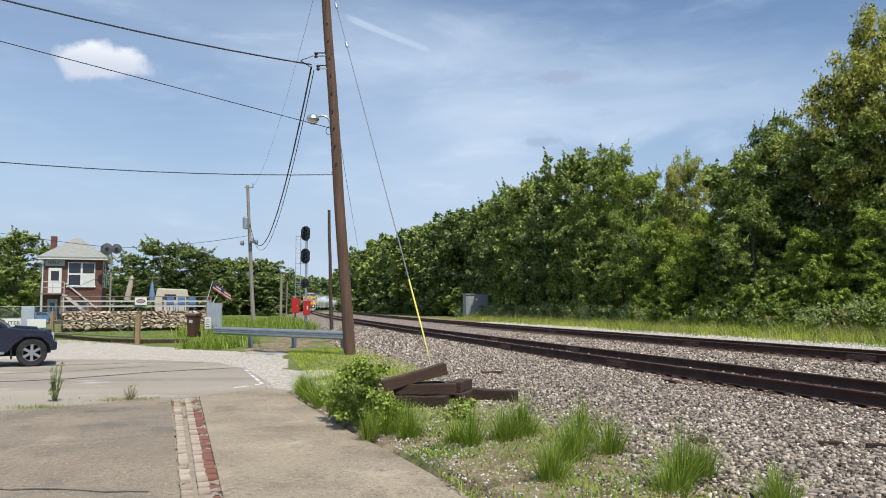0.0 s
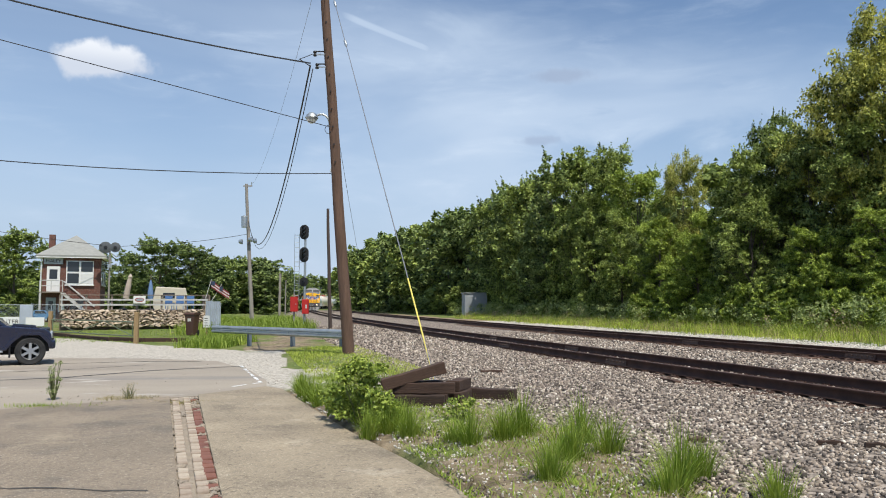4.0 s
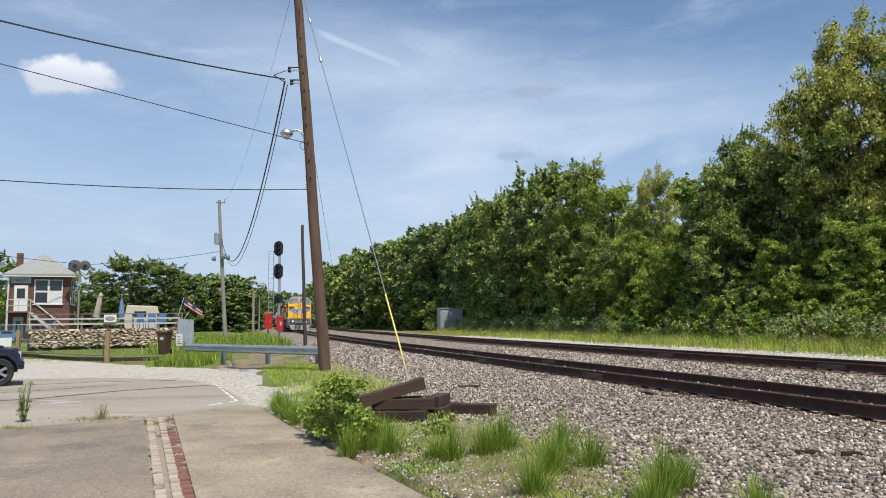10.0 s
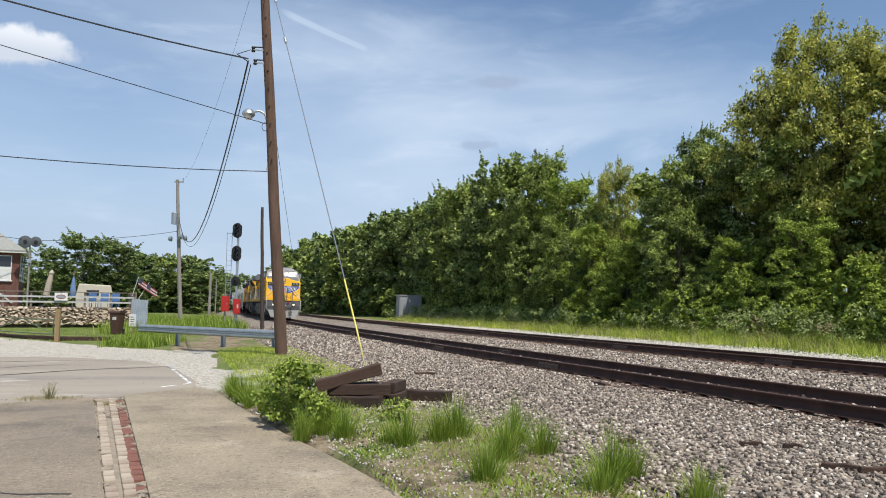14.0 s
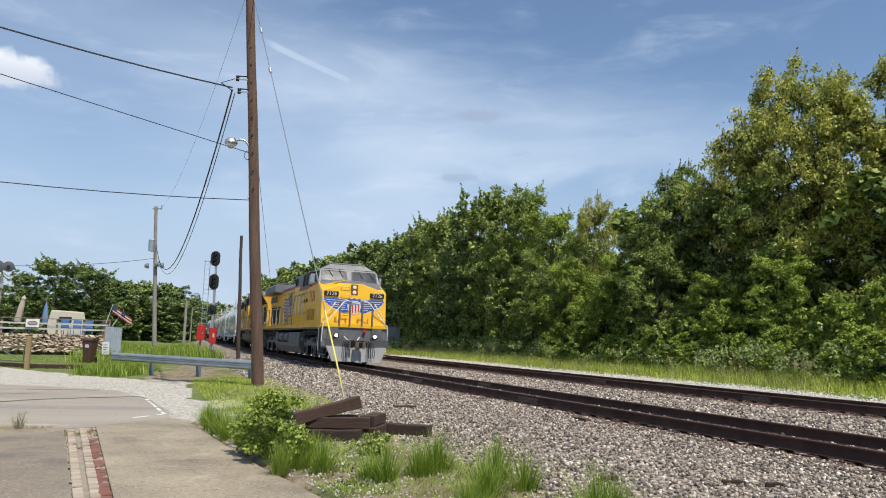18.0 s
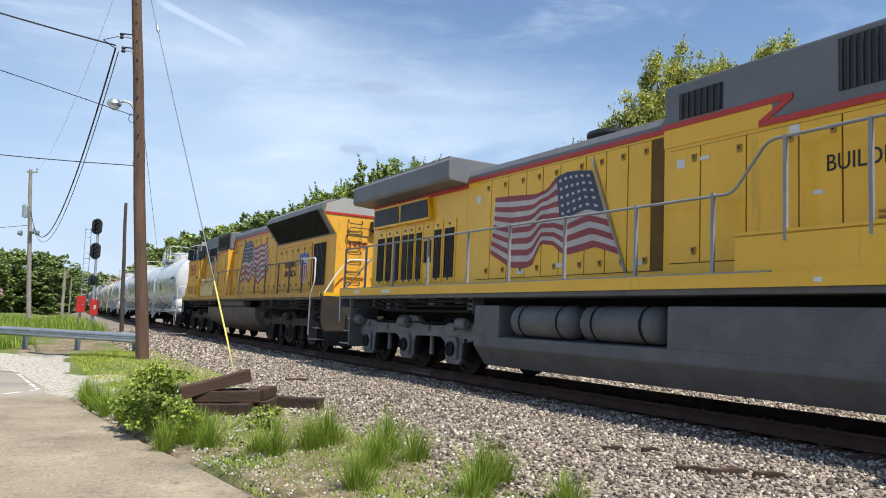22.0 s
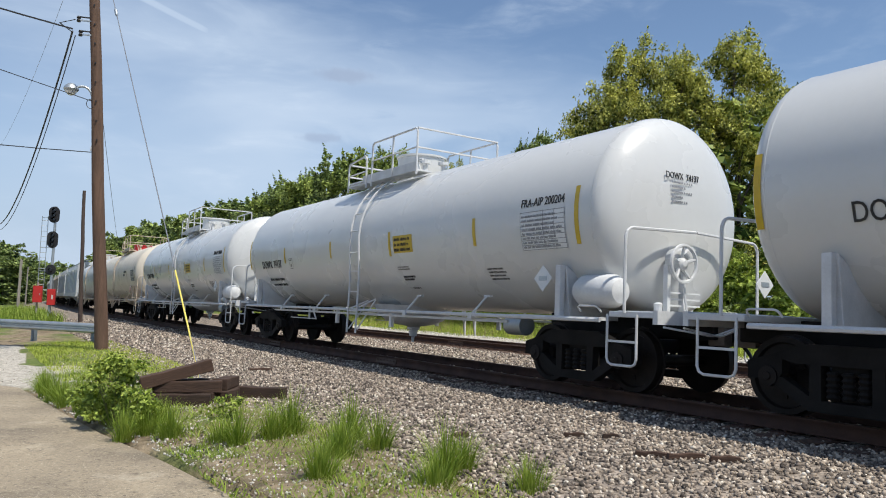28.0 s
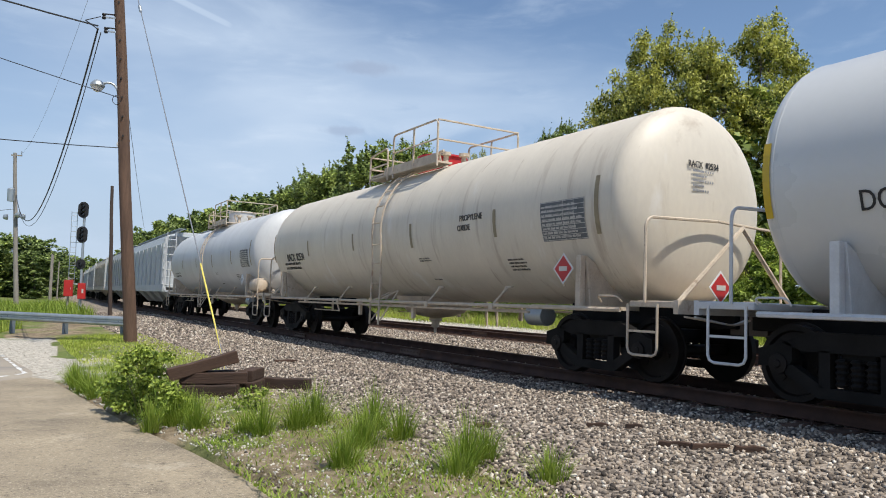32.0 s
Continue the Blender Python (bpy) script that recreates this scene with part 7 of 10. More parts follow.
def bars(parent, x0, x1, z0, z1, rows, m, lift=0.008, seed=1):
    """Small unreadable lettering as rows of short letter-sized bars on the shell."""
    rnd = random.Random(seed)
    h = (z1 - z0) / rows
    for r in range(rows):
        z, x, b = z1 - h * (r + 0.85), x0, B()
        end = x1 - rnd.random() * (x1 - x0) * 0.2
        w = h * 0.36
        while x < end:
            for _ in range(rnd.randint(3, 7)):
                q = shell_patch(x, x + w * 0.72, z, z + h * rnd.uniform(0.42, 0.6), lift, n=1)
                b.add(q.v, q.f)
                x += w
                if x > end:
                    break
            x += w * 0.8
        part("stencil_bar", b.mesh("stencil_bar", m, fix=False), m, parent)


def tank_car(f, shell_m, trim_m, label, mark, number, kind="new", end_frame=False):
    t = thing("tank_car", label, "tank car", group="freight train")
    part("tank", B().lathe(tank_profile(7.9, RT), "x", 64, (0, 0, ZC)), shell_m, t, smooth=True)
    for x in (-7.4, -4.45, -1.5, 1.5, 4.5, 7.4):
        seam = B().lathe([(x - 0.012, RT + 0.001), (x, RT + 0.005), (x + 0.012, RT + 0.001)], "x", 64, (0, 0, ZC), ends=False)
        part("weld_seam", seam, shell_m, t, smooth=True)
    # stub sills and side bars
    for sg in (-1, 1):
        part("draft_sill", B().box(min(sg * 5.2, sg * 8.55), max(sg * 5.2, sg * 8.55), -0.3, 0.3, 0.8, 1.1), M["under"], t, bevel=0.02)
        part("end_platform", B().box(min(sg * 7.7, sg * 8.5), max(sg * 7.7, sg * 8.5), -1.42, 1.42, 1.06, 1.14), trim_m, t, bevel=0.01)
        part("end_sill", B().box(min(sg * 8.48, sg * 8.56), max(sg * 8.48, sg * 8.56), -1.42, 1.42, 0.98, 1.16), trim_m, t)
        part("saddle", B().prism([(-1.3, 1.0), (1.3, 1.0), (1.4, 1.8), (1.2, 1.68), (0.7, 1.28), (0, 1.12), (-0.7, 1.28), (-1.2, 1.68), (-1.4, 1.8)], "x", sg * 6.7 - 0.08, sg * 6.7 + 0.08), trim_m, t, bevel=0.01)
        for y in (-1.44, 1.44):
            part("bolster_post", B().box(sg * 6.7 - 0.055, sg * 6.7 + 0.055, y - 0.05, y + 0.05, 1.03, 1.8), trim_m, t, bevel=0.01)
            hr = B()
            bar_loop(hr, [(sg * 8.0, y, 1.12), (sg * 8.0, y, 2.18), (sg * 8.0, y * 0.95, 2.28), (sg * 8.0, 0.004 * y, 2.33)], 0.022)
            part("end_handrail", hr, trim_m, t)
            lad = B()
            bar_loop(lad, [(sg * 7.75, y * 1.04, 1.1), (sg * 7.75, y * 1.04, 0.42), (sg * 8.28, y * 1.04, 0.42), (sg * 8.28, y * 1.04, 1.1)], 0.018)
            lad.box(sg * 8.015 - 0.26, sg * 8.015 + 0.26, y * 1.03 - 0.02, y * 1.03 + 0.02, 0.72, 0.75)
            part("sill_step", lad, trim_m, t)
            gr = B()
            bar_loop(gr, [(sg * 7.2, y * 1.02, 1.12), (sg * 7.2, y * 1.08, 1.2), (sg * 7.6, y * 1.08, 1.2), (sg * 7.6, y * 1.02, 1.12)], 0.014)
            part("grab_iron", gr, trim_m, t)
        if end_frame:
            fr = B()
            fr.tube([(sg * 8.35, -1.2, 1.12), (sg * 8.42, 0, 2.2), (sg * 8.35, 1.2, 1.12)], 0.035, 6)
            part("end_brace", fr, trim_m, t)
        cut = B()
        bar_loop(cut, [(sg * 8.6, -1.35, 0.95), (sg * 8.7, -0.5, 0.85), (sg * 8.72, 0, 0.98)], 0.014)
        part("uncoupling_lever", cut, trim_m, t)
        coupler(t, sg * 8.68, sg)
        hs = B()
        bar_loop(hs, [(sg * 8.5, 0.3, 0.8), (sg * 8.7, 0.32, 0.6), (sg * 8.78, 0.2, 0.5)], 0.025)
        part("air_hose", hs, M["black"], t)
        truck2(t, sg * 6.7)
    for sg in (-1, 1):
        pipe = B()
        bar_loop(pipe, [(-7.6, sg * 1.5, 1.01), (7.6, sg * 1.5, 1.01)], 0.032)
        part("side_rail", pipe, trim_m, t)
        part("side_sill", B().box(-5.4, 5.4, min(sg * 1.36, sg * 1.42), max(sg * 1.36, sg * 1.42), 0.9, 0.945), trim_m, t, bevel=0.008)
        for x in (-6.6, 6.6):
            part("side_rail", B().box(x - 1.0, x + 1.0, min(sg * 1.38, sg * 1.5), max(sg * 1.38, sg * 1.5), 1.0, 1.05), trim_m, t)
        for x in (-4.55, -2.27, 2.22, 4.5):
            part("rail_stay", B().tube([(x, sg * 1.5, 1.01), (x + 0.24, sg * 1.35, 1.33)], 0.022, 6), trim_m, t)
            part("stay_pad", B().box(x + 0.16, x + 0.34, min(sg * 1.3, sg * 1.36), max(sg * 1.3, sg * 1.36), 1.32, 1.35), trim_m, t)
            part("stay_foot", B().box(x - 0.06, x + 0.06, min(sg * 1.46, sg * 1.545), max(sg * 1.46, sg * 1.545), 0.94, 1.045), trim_m, t, bevel=0.01)
        for x in (-1.2, 1.45):
            part("sill_post", B().box(x - 0.05, x + 0.05, min(sg * 1.36, sg * 1.42), max(sg * 1.36, sg * 1.42), 0.68, 0.98), trim_m, t)
        # ladder over the shoulder of the shell
        lad = B()
        for x in (-0.22, 0.22):
            pts = [(x, sg * 1.6, 0.5), (x, sg * 1.58, 1.7)] + [(x, sg * (RT + 0.11) * math.cos(a), ZC + (RT + 0.11) * math.sin(a)) for a in np.linspace(0, 1.15, 8)]
            lad.tube(pts, 0.024, 6)
        for z in (0.98, 1.41, 1.86, 2.28):
            lad.tube([(-0.22, sg * (1.585 if z < 2 else 1.6), z), (0.22, sg * (1.585 if z < 2 else 1.6), z)], 0.016, 5)
        for a in np.linspace(0.1, 1.1, 5):
            y, z = sg * (RT + 0.11) * math.cos(a), ZC + (RT + 0.11) * math.sin(a)
            lad.tube([(-0.22, y, z), (0.22, y, z)], 0.016, 5)
        part("ladder", lad, trim_m, t)
        for p, q in (((0.24, 1.57, 0.58), (0.5, 1.28, 1.24)), ((-0.2, 1.57, 0.58), (0.12, 1.26, 1.2)), ((-0.2, 1.56, 1.03), (0.12, 1.27, 1.22)), ((0.24, 1.56, 1.06), (0.5, 1.28, 1.26))):
            part("ladder_brace", B().tube([(p[0], sg * p[1], p[2]), (q[0], sg * q[1], q[2])], 0.017, 5), trim_m, t)
        # brake rods beside the trailing truck
        part("brake_rod", B().tube([(-4.4, sg * 1.3, 0.74), (-2.67, sg * 1.3, 0.74)], 0.014, 5), trim_m, t)
        part("rod_hanger", B().box(-3.12, -3.08, min(sg * 1.29, sg * 1.33), max(sg * 1.29, sg * 1.33), 0.72, 1.06), trim_m, t)
        part("rod_hanger", B().tube([(-2.67, sg * 1.3, 0.73), (-2.85, sg * 1.32, 0.98)], 0.02, 5), trim_m, t)
    # top platform and dome
    dome_m = M["dome_red"] if kind == "cream" else shell_m
    dh = 0.42 if kind == "cream" else 0.62
    part("dome", B().lathe([(0, 0.56), (dh - 0.05, 0.56), (dh - 0.04, 0.6), (dh, 0.6), (dh + 0.02, 0.5)], "z", 32, (0.05, 0, 4.02)), dome_m, t, "red dome cover" if kind == "cream" else "", smooth=True)
    fit_ = B()
    for x, y in ((0.85, 0.1), (0.72, -0.3)):
        fit_.lathe([(0, 0.06), (0.3, 0.06), (0.31, 0.12), (0.38, 0.12)], "z", 10, (x, y, 4.06))
    bar_loop(fit_, [(0.72, -0.4, 4.1), (0.72, -0.5, 4.42), (0.95, -0.5, 4.42)], 0.03)
    part("valve", fit_, trim_m, t)
    for sg in (-1, 1):
        part("platform", B().box(-1.75, 1.6, min(sg * 0.66, sg * 1.05), max(sg * 0.66, sg * 1.05), 4.0, 4.04), trim_m, t, "grey grated walkway")
        part("kick_plate", B().box(-0.9, 1.6, min(sg * 1.03, sg * 1.05), max(sg * 1.03, sg * 1.05), 4.04, 4.2), trim_m, t)
        rl = B()
        bar_loop(rl, [(-0.45, sg * 1.05, 3.9), (-0.45, sg * 1.05, 4.92), (1.62, sg * 1.05, 4.92), (1.62, sg * 1.05, 3.92)], 0.024)
        rl.tube([(-0.45, sg * 1.05, 4.5), (1.62, sg * 1.05, 4.5)], 0.02, 5)
        rl.tube([(0.55, sg * 1.05, 4.0), (0.55, sg * 1.05, 4.92)], 0.024, 5)
        part("railing", rl, trim_m, t)
        rl = B()
        bar_loop(rl, [(-1.8, sg * 1.0, 3.9), (-1.8, sg * 1.0, 4.6), (-0.75, sg * 1.05, 4.68), (-0.72, sg * 1.05, 3.9)], 0.024)
        rl.tube([(-1.8, sg * 1.0, 4.3), (-0.73, sg * 1.05, 4.3)], 0.02, 5)
        part("railing", rl, trim_m, t)
    for x, w, z in ((1.62, 1.05, 4.5), (1.62, 1.05, 4.92), (-1.8, 1.0, 4.3), (-1.8, 1.0, 4.6)):
        part("rail_bar", B().tube([(x, -w, z), (x, w, z)], 0.022, 5), trim_m, t)
    part("platform", B().box(-1.75, -0.75, -1.0, 1.0, 4.08, 4.12), trim_m, t)
    # bottom outlet, brake gear at the leading end
    part("outlet", B().lathe([(-0.34, 0.03), (-0.22, 0.035), (-0.2, 0.09), (-0.06, 0.1), (-0.05, 0.15), (0.0, 0.15), (0.01, 0.12), (0.03, 0.2), (0.06, 0.42), (0.15, 0.66), (0.3, 0.84), (0.5, 0.95)], "z", 28, (0, 0, 0.66)), trim_m, t, smooth=True)
    part("brake_cylinder", B().lathe([(0, 0.1), (0.05, 0.17), (0.5, 0.17), (0.52, 0.05)], "x", 16, (4.6, -0.75, 0.86)), M["galv"], t, smooth=True)
    if kind != "cream":
        part("reservoir", B().lathe([(0, 0.04), (0.06, 0.17), (0.18, 0.24), (0.75, 0.24), (0.87, 0.17), (0.92, 0.04)], "x", 22, (6.85, -1.22, 1.42)), trim_m, t, smooth=True)
    if kind != "cream":
        wh = B()
        c = Vector((8.16, -0.45, 1.84))
        ring = [c + Vector((0, math.cos(a) * 0.26, math.sin(a) * 0.26)) for a in np.linspace(0, 6.283, 25)]
        wh.tube(ring, 0.026, 6, cap=False)
        for k in range(5):
            a = k * 1.2566 + 0.3
            wh.tube([c + Vector((-0.05, math.cos(a) * 0.05, math.sin(a) * 0.05)), c + Vector((0, math.cos(a) * 0.26, math.sin(a) * 0.26))], 0.024, 5)
        part("brake_wheel", wh, trim_m, t)
        part("wheel_hub", B().lathe([(-0.08, 0.09), (0.0, 0.085), (0.03, 0.04)], "x", 14, (8.15, -0.45, 1.84)), trim_m, t)
        part("brake_gear", B().lathe([(-0.16, 0.16), (-0.02, 0.19), (0.0, 0.14)], "x", 14, (8.07, -0.4, 1.9)), trim_m, t)
        part("gear_pawl", B().prism([(-0.36, 1.98), (-0.2, 2.1), (-0.12, 2.06), (-0.28, 1.92)], "x", 8.02, 8.1), trim_m, t)
        for y in (-0.62, -0.3):
            part("brake_stand", B().box(7.97, 8.05, y - 0.035, y + 0.035, 1.1, 1.82), trim_m, t, bevel=0.01)
        part("chain_rod", B().tube([(8.06, -0.4, 1.78), (8.1, -0.28, 1.1)], 0.018, 5), trim_m, t)
        for z in (1.24, 1.33, 1.42):
            part("stand_bar", B().box(8.0, 8.04, -0.6, 0.05, z, z + 0.025), trim_m, t)
        part("retainer_valve", B().lathe([(0, 0.05), (0.12, 0.06), (0.14, 0.03)], "z", 10, (8.15, -0.95, 1.14)), trim_m, t)
    for sg in (-1, 1):
        for k in range(7):
            part("grating_bar", B().box(min(sg * 7.75, sg * 8.45), max(sg * 7.75, sg * 8.45), -1.3 + k * 0.42, -1.22 + k * 0.42, 1.142, 1.152), trim_m, t)
    tag_m = M["placard_white"] if kind != "cream" else M["placard_red"]
    for x, y, rz in ((6.45, -1.56, 0), (8.3 if kind == "cream" else 8.5, -0.3 if kind == "cream" else 0.9, 90)):
        d = B().prism([(-0.2, 0), (0, -0.2), (0.2, 0), (0, 0.2)], "y", -0.006, 0.006)
        p = part("hazard_placard", d, tag_m, t, "diamond hazard placard", m=pose(x, y, 1.6 if rz == 0 else 1.36 if kind == "cream" else 1.62, 0, 0, rz))
        if kind == "cream":
            part("placard_border", B().prism([(-0.235, 0), (0, -0.235), (0.235, 0), (0, 0.235)], "y", -0.003, 0.004), M["placard_white"], p)
            part("placard_post", B().box(-0.02, 0.02, 0.012, 0.04, -0.26, 0.05), trim_m, p)
        part("placard_bar", B().box(-0.09, 0.09, -0.012, -0.006, -0.035, 0.035), M["flag_white"] if kind == "cream" else M["galv"], p)
    # marks on the side facing the road
    band = M["placard_yellow"] if kind == "new" else M["band_old"]
    for x, z0, z1 in ((7.1, 2.1, 2.95), (4.5, 2.2, 2.68), (-1.55, 2.22, 2.62), (-4.6, 2.2, 2.62), (1.42, 2.15, 2.65), (-7.48, 2.1, 2.95)):
        part("reflector_band", shell_patch(x - 0.045, x + 0.045, z0, z1).mesh("reflector_band", band, fix=False), band, t)
    if kind == "new":
        part("notice", shell_patch(1.58, 2.36, 2.2, 2.55).mesh("notice", M["placard_yellow"], fix=False), M["placard_yellow"], t, "yellow emergency notice")
        bars(t, 1.62, 2.3, 2.22, 2.53, 3, M["ink"], 0.011, 3)
    part("data_table", shell_patch(5.8, 6.85, 2.05, 2.66).mesh("data_table", M["placard_white"] if kind == "new" else M["table_dark"], fix=False), M["placard_white"] if kind == "new" else M["table_dark"], t, "stencilled inspection table")
    tb = B()
    for i in range(9):
        q = shell_patch(5.8, 6.85, 2.06 + 0.073 * i, 2.068 + 0.073 * i, 0.011, n=1)
        tb.add(q.v, q.f)
    for x in (5.8, 6.35, 6.6, 6.84):
        q = shell_patch(x, x + 0.008, 2.05, 2.66, 0.011)
        tb.add(q.v, q.f)
    part("table_lines", tb.mesh("table_lines", M["ink_soft"] if kind == "new" else M["flag_white"], fix=False), M["ink_soft"], t)
    bars(t, 5.84, 6.8, 2.08, 2.62, 8, M["ink_soft"] if kind == "new" else M["flag_white"], 0.012, 6)
    if kind == "new":
        shell_text(t, "FRA-AIP 200204", 0.19, 6.32, 2.79, M["ink"], 0.8, "black stencilled lettering")
    elif kind == "cream":
        shell_text(t, "PROPYLENE", 0.16, 3.75, 2.6, M["ink"], 0.9)
        shell_text(t, "OXIDE", 0.16, 3.5, 2.42, M["ink"], 0.9)
    if mark:
        shell_text(t, mark + "  " + number, 0.31, -5.68, 2.19, M["ink"], 0.78, "black car number")
        part("lettering", text_mesh(mark + "  " + number, 0.14, M["ink"]), M["ink"], t, m=pose(7.89, -0.18, 3.14, 90 - 4, 0, 90) @ Matrix.Diagonal((0.8, 1, 1, 1)))
        for i, wd in enumerate((0.46, 0.3, 0.42, 0.24, 0.36)):
            b, y = B(), -0.42
            while y < -0.42 + wd:
                b.box(7.902, 7.906, y, y + 0.022, 3.03 - 0.07 * i, 3.06 - 0.07 * i)
                y += 0.03 if int(y * 100) % 5 else 0.05
            part("stencil_bar", b, M["ink_soft"], t)
    if kind == "new":
        shell_text(t, "LD LMT  201600 LB  91350 KG", 0.105, -5.62, 1.78, M["ink"], 0.82)
        shell_text(t, "LT WT  84600 LB  38350 KG", 0.105, -5.58, 1.64, M["ink"], 0.82)
        shell_text(t, "C", 0.12, -4.19, 2.13, M["ink"], 0.9)
        fr = B()
        for x0, x1, z0, z1 in ((-4.31, -4.07, 2.05, 2.06), (-4.31, -4.07, 2.31, 2.32), (-4.31, -4.3, 2.05, 2.32), (-4.08, -4.07, 2.05, 2.32), (-4.26, -4.13, 2.26, 2.285)):
            q = shell_patch(x0, x1, z0, z1, 0.008, n=2)
            fr.add(q.v, q.f)
        part("plate_mark", fr.mesh("plate_mark", M["ink"], fix=False), M["ink"], t)
    else:
        bars(t, -6.7, -5.3, 1.85, 2.1, 2, M["ink"], 0.008, 9)
    bars(t, 1.57, 2.1, 1.86, 1.95, 2, M["ink"], 0.008, 10)
    if kind == "new":
        shell_text(t, "VALVE ATTACHED TO", 0.062, 1.89, 1.73, M["ink"], 0.75)
        shell_text(t, "BOTTOM OUTLET", 0.062, 1.84, 1.675, M["ink"], 0.75)
    bars(t, 1.74, 2.07, 1.49, 1.54, 1, M["ink"], 0.008, 11)
    bars(t, 4.65, 5.15, 1.62, 1.84, 4, M["ink"], 0.008, 12)
    CONSIST.append((t, f, 6.7))
    return t


M["table_dark"] = mat("grimy_table", (0.14, 0.15, 0.16), (0.09, 0.10, 0.11), 0.6, scale=6, bump=0.03)
M["placard_white"] = mat("placard_white", (0.72, 0.74, 0.75), (0.62, 0.64, 0.65), 0.45, bump=0.02)
M["placard_red"] = mat("placard_red", (0.50, 0.03, 0.03), (0.42, 0.025, 0.025), 0.45, bump=0.02)
M["trim_white"] = mat("trim_white", (0.66, 0.675, 0.685), (0.50, 0.51, 0.52), 0.5, scale=4, bump=0.04)
M["trim_cream"] = mat("trim_cream", (0.62, 0.53, 0.42), (0.42, 0.34, 0.26), 0.6, scale=5, bump=0.06, spots=[((0.20, 0.12, 0.075), 4, 0.6, (1, 1, 1))])
NEW = "clean white tank car with yellow reflector bands and a railed dome"
tank_car(53.05, M["tank_white"], M["trim_white"], NEW, "DOWX", "74131")
tank_car(70.55, M["tank_white"], M["trim_white"], NEW, "DOWX", "74137")
tank_car(88.05, M["tank_white"], M["trim_white"], NEW, "DOWX", "74204")
tank_car(105.4, M["tank_cream"], M["trim_cream"], "grimy cream tank car with a red dome cover", "RACX", "82534", "cream", True)
tank_car(122.7, M["tank_grey"], M["trim_cream"], "dusty off-white tank car with a railed dome", "", "", "grey")


def hopper_car(f, m, label, first=False):
    t = thing("hopper_car", label, "hopper car", group="freight train")
    prof = [(-1.56, 1.5), (-1.58, 3.7), (-1.4, 4.15), (-0.7, 4.38), (0.7, 4.38), (1.4, 4.15), (1.58, 3.7), (1.56, 1.5), (1.2, 1.35), (-1.2, 1.35)]
    part("body", B().prism(prof, "x", -7.6, 7.6), m, t, bevel=0.03)
    for sg in (-1, 1):
        part("side_sill", B().box(-8.4, 8.4, min(sg * 1.42, sg * 1.6), max(sg * 1.42, sg * 1.6), 1.12, 1.5), m, t)
        for i in range(9):
            x = -7.2 + 1.8 * i
            part("side_rib", B().box(x - 0.05, x + 0.05, min(sg * 1.56, sg * 1.63), max(sg * 1.56, sg * 1.63), 1.5, 3.7), m, t)
        part("slope_sheet", B().prism([(sg * 7.6, 4.1), (sg * 8.3, 4.1), (sg * 7.6, 3.0)], "y", -1.3, 1.3), m, t)
        for y in (-1.5, 1.05):
            lad = B()
            for y1 in (y, y + 0.45):
                lad.tube([(sg * 8.42, y1, 1.2), (sg * 8.42, y1, 4.3)], 0.028, 6)
            for z in np.arange(1.5, 4.3, 0.4):
                lad.tube([(sg * 8.42, y, z), (sg * 8.42, y + 0.45, z)], 0.02, 5)
            part("end_ladder", lad, M["trim_white"], t)
        for y in (-1.56, 1.56):
            lad = B()
            for x1 in (8.38, 7.95):
                lad.tube([(sg * x1, y, 1.3), (sg * x1, y, 4.0)], 0.028, 5)
            for z in np.arange(1.5, 4.0, 0.4):
                lad.tube([(sg * 8.38, y, z), (sg * 7.95, y, z)], 0.02, 5)
            part("side_ladder", lad, M["trim_white"], t)
        part("end_platform", B().box(min(sg * 7.6, sg * 8.5), max(sg * 7.6, sg * 8.5), -1.5, 1.5, 1.12, 1.2), m, t)
        part("draft_sill", B().box(min(sg * 5.0, sg * 8.7), max(sg * 5.0, sg * 8.7), -0.35, 0.35, 0.8, 1.15), M["under"], t)
        coupler(t, sg * 9.13, sg)
        truck2(t, sg * 7.0)
    for i in range(4):
        x = -4.9 + 3.27 * i
        part("hopper_bay", B().add([(x - 1.4, -1.3, 1.4), (x + 1.4, -1.3, 1.4), (x + 1.4, 1.3, 1.4), (x - 1.4, 1.3, 1.4), (x - 0.35, -0.45, 0.5), (x + 0.35, -0.45, 0.5), (x + 0.35, 0.45, 0.5), (x - 0.35, 0.45, 0.5)], [(0, 1, 5, 4), (1, 2, 6, 5), (2, 3, 7, 6), (3, 0, 4, 7), (4, 5, 6, 7)]), m, t)
        part("roof_hatch", B().box(x - 1.2, x + 1.2, -0.3, 0.3, 4.38, 4.5), m, t, bevel=0.03)
    for sg in (-1, 1):
        part("running_board", B().box(-8.3, 8.3, sg * 0.75 - 0.2, sg * 0.75 + 0.2, 4.5, 4.53), M["galv"], t)
    CONSIST.append((t, f, 7.0))


for _k, (_m, _l) in enumerate(((M["hop_blue"], "pale blue covered hopper car with white ladders"), (M["hop_grey"], "dusty grey covered hopper car"), (M["hop_tan"], "dusty tan covered hopper car"), (M["hop_grey"], "dusty grey covered hopper car"), (M["hop_blue"], "pale blue covered hopper car"), (M["hop_tan"], "dusty tan covered hopper car"))):
    hopper_car(140.25 + 18.4 * _k, _m, _l)


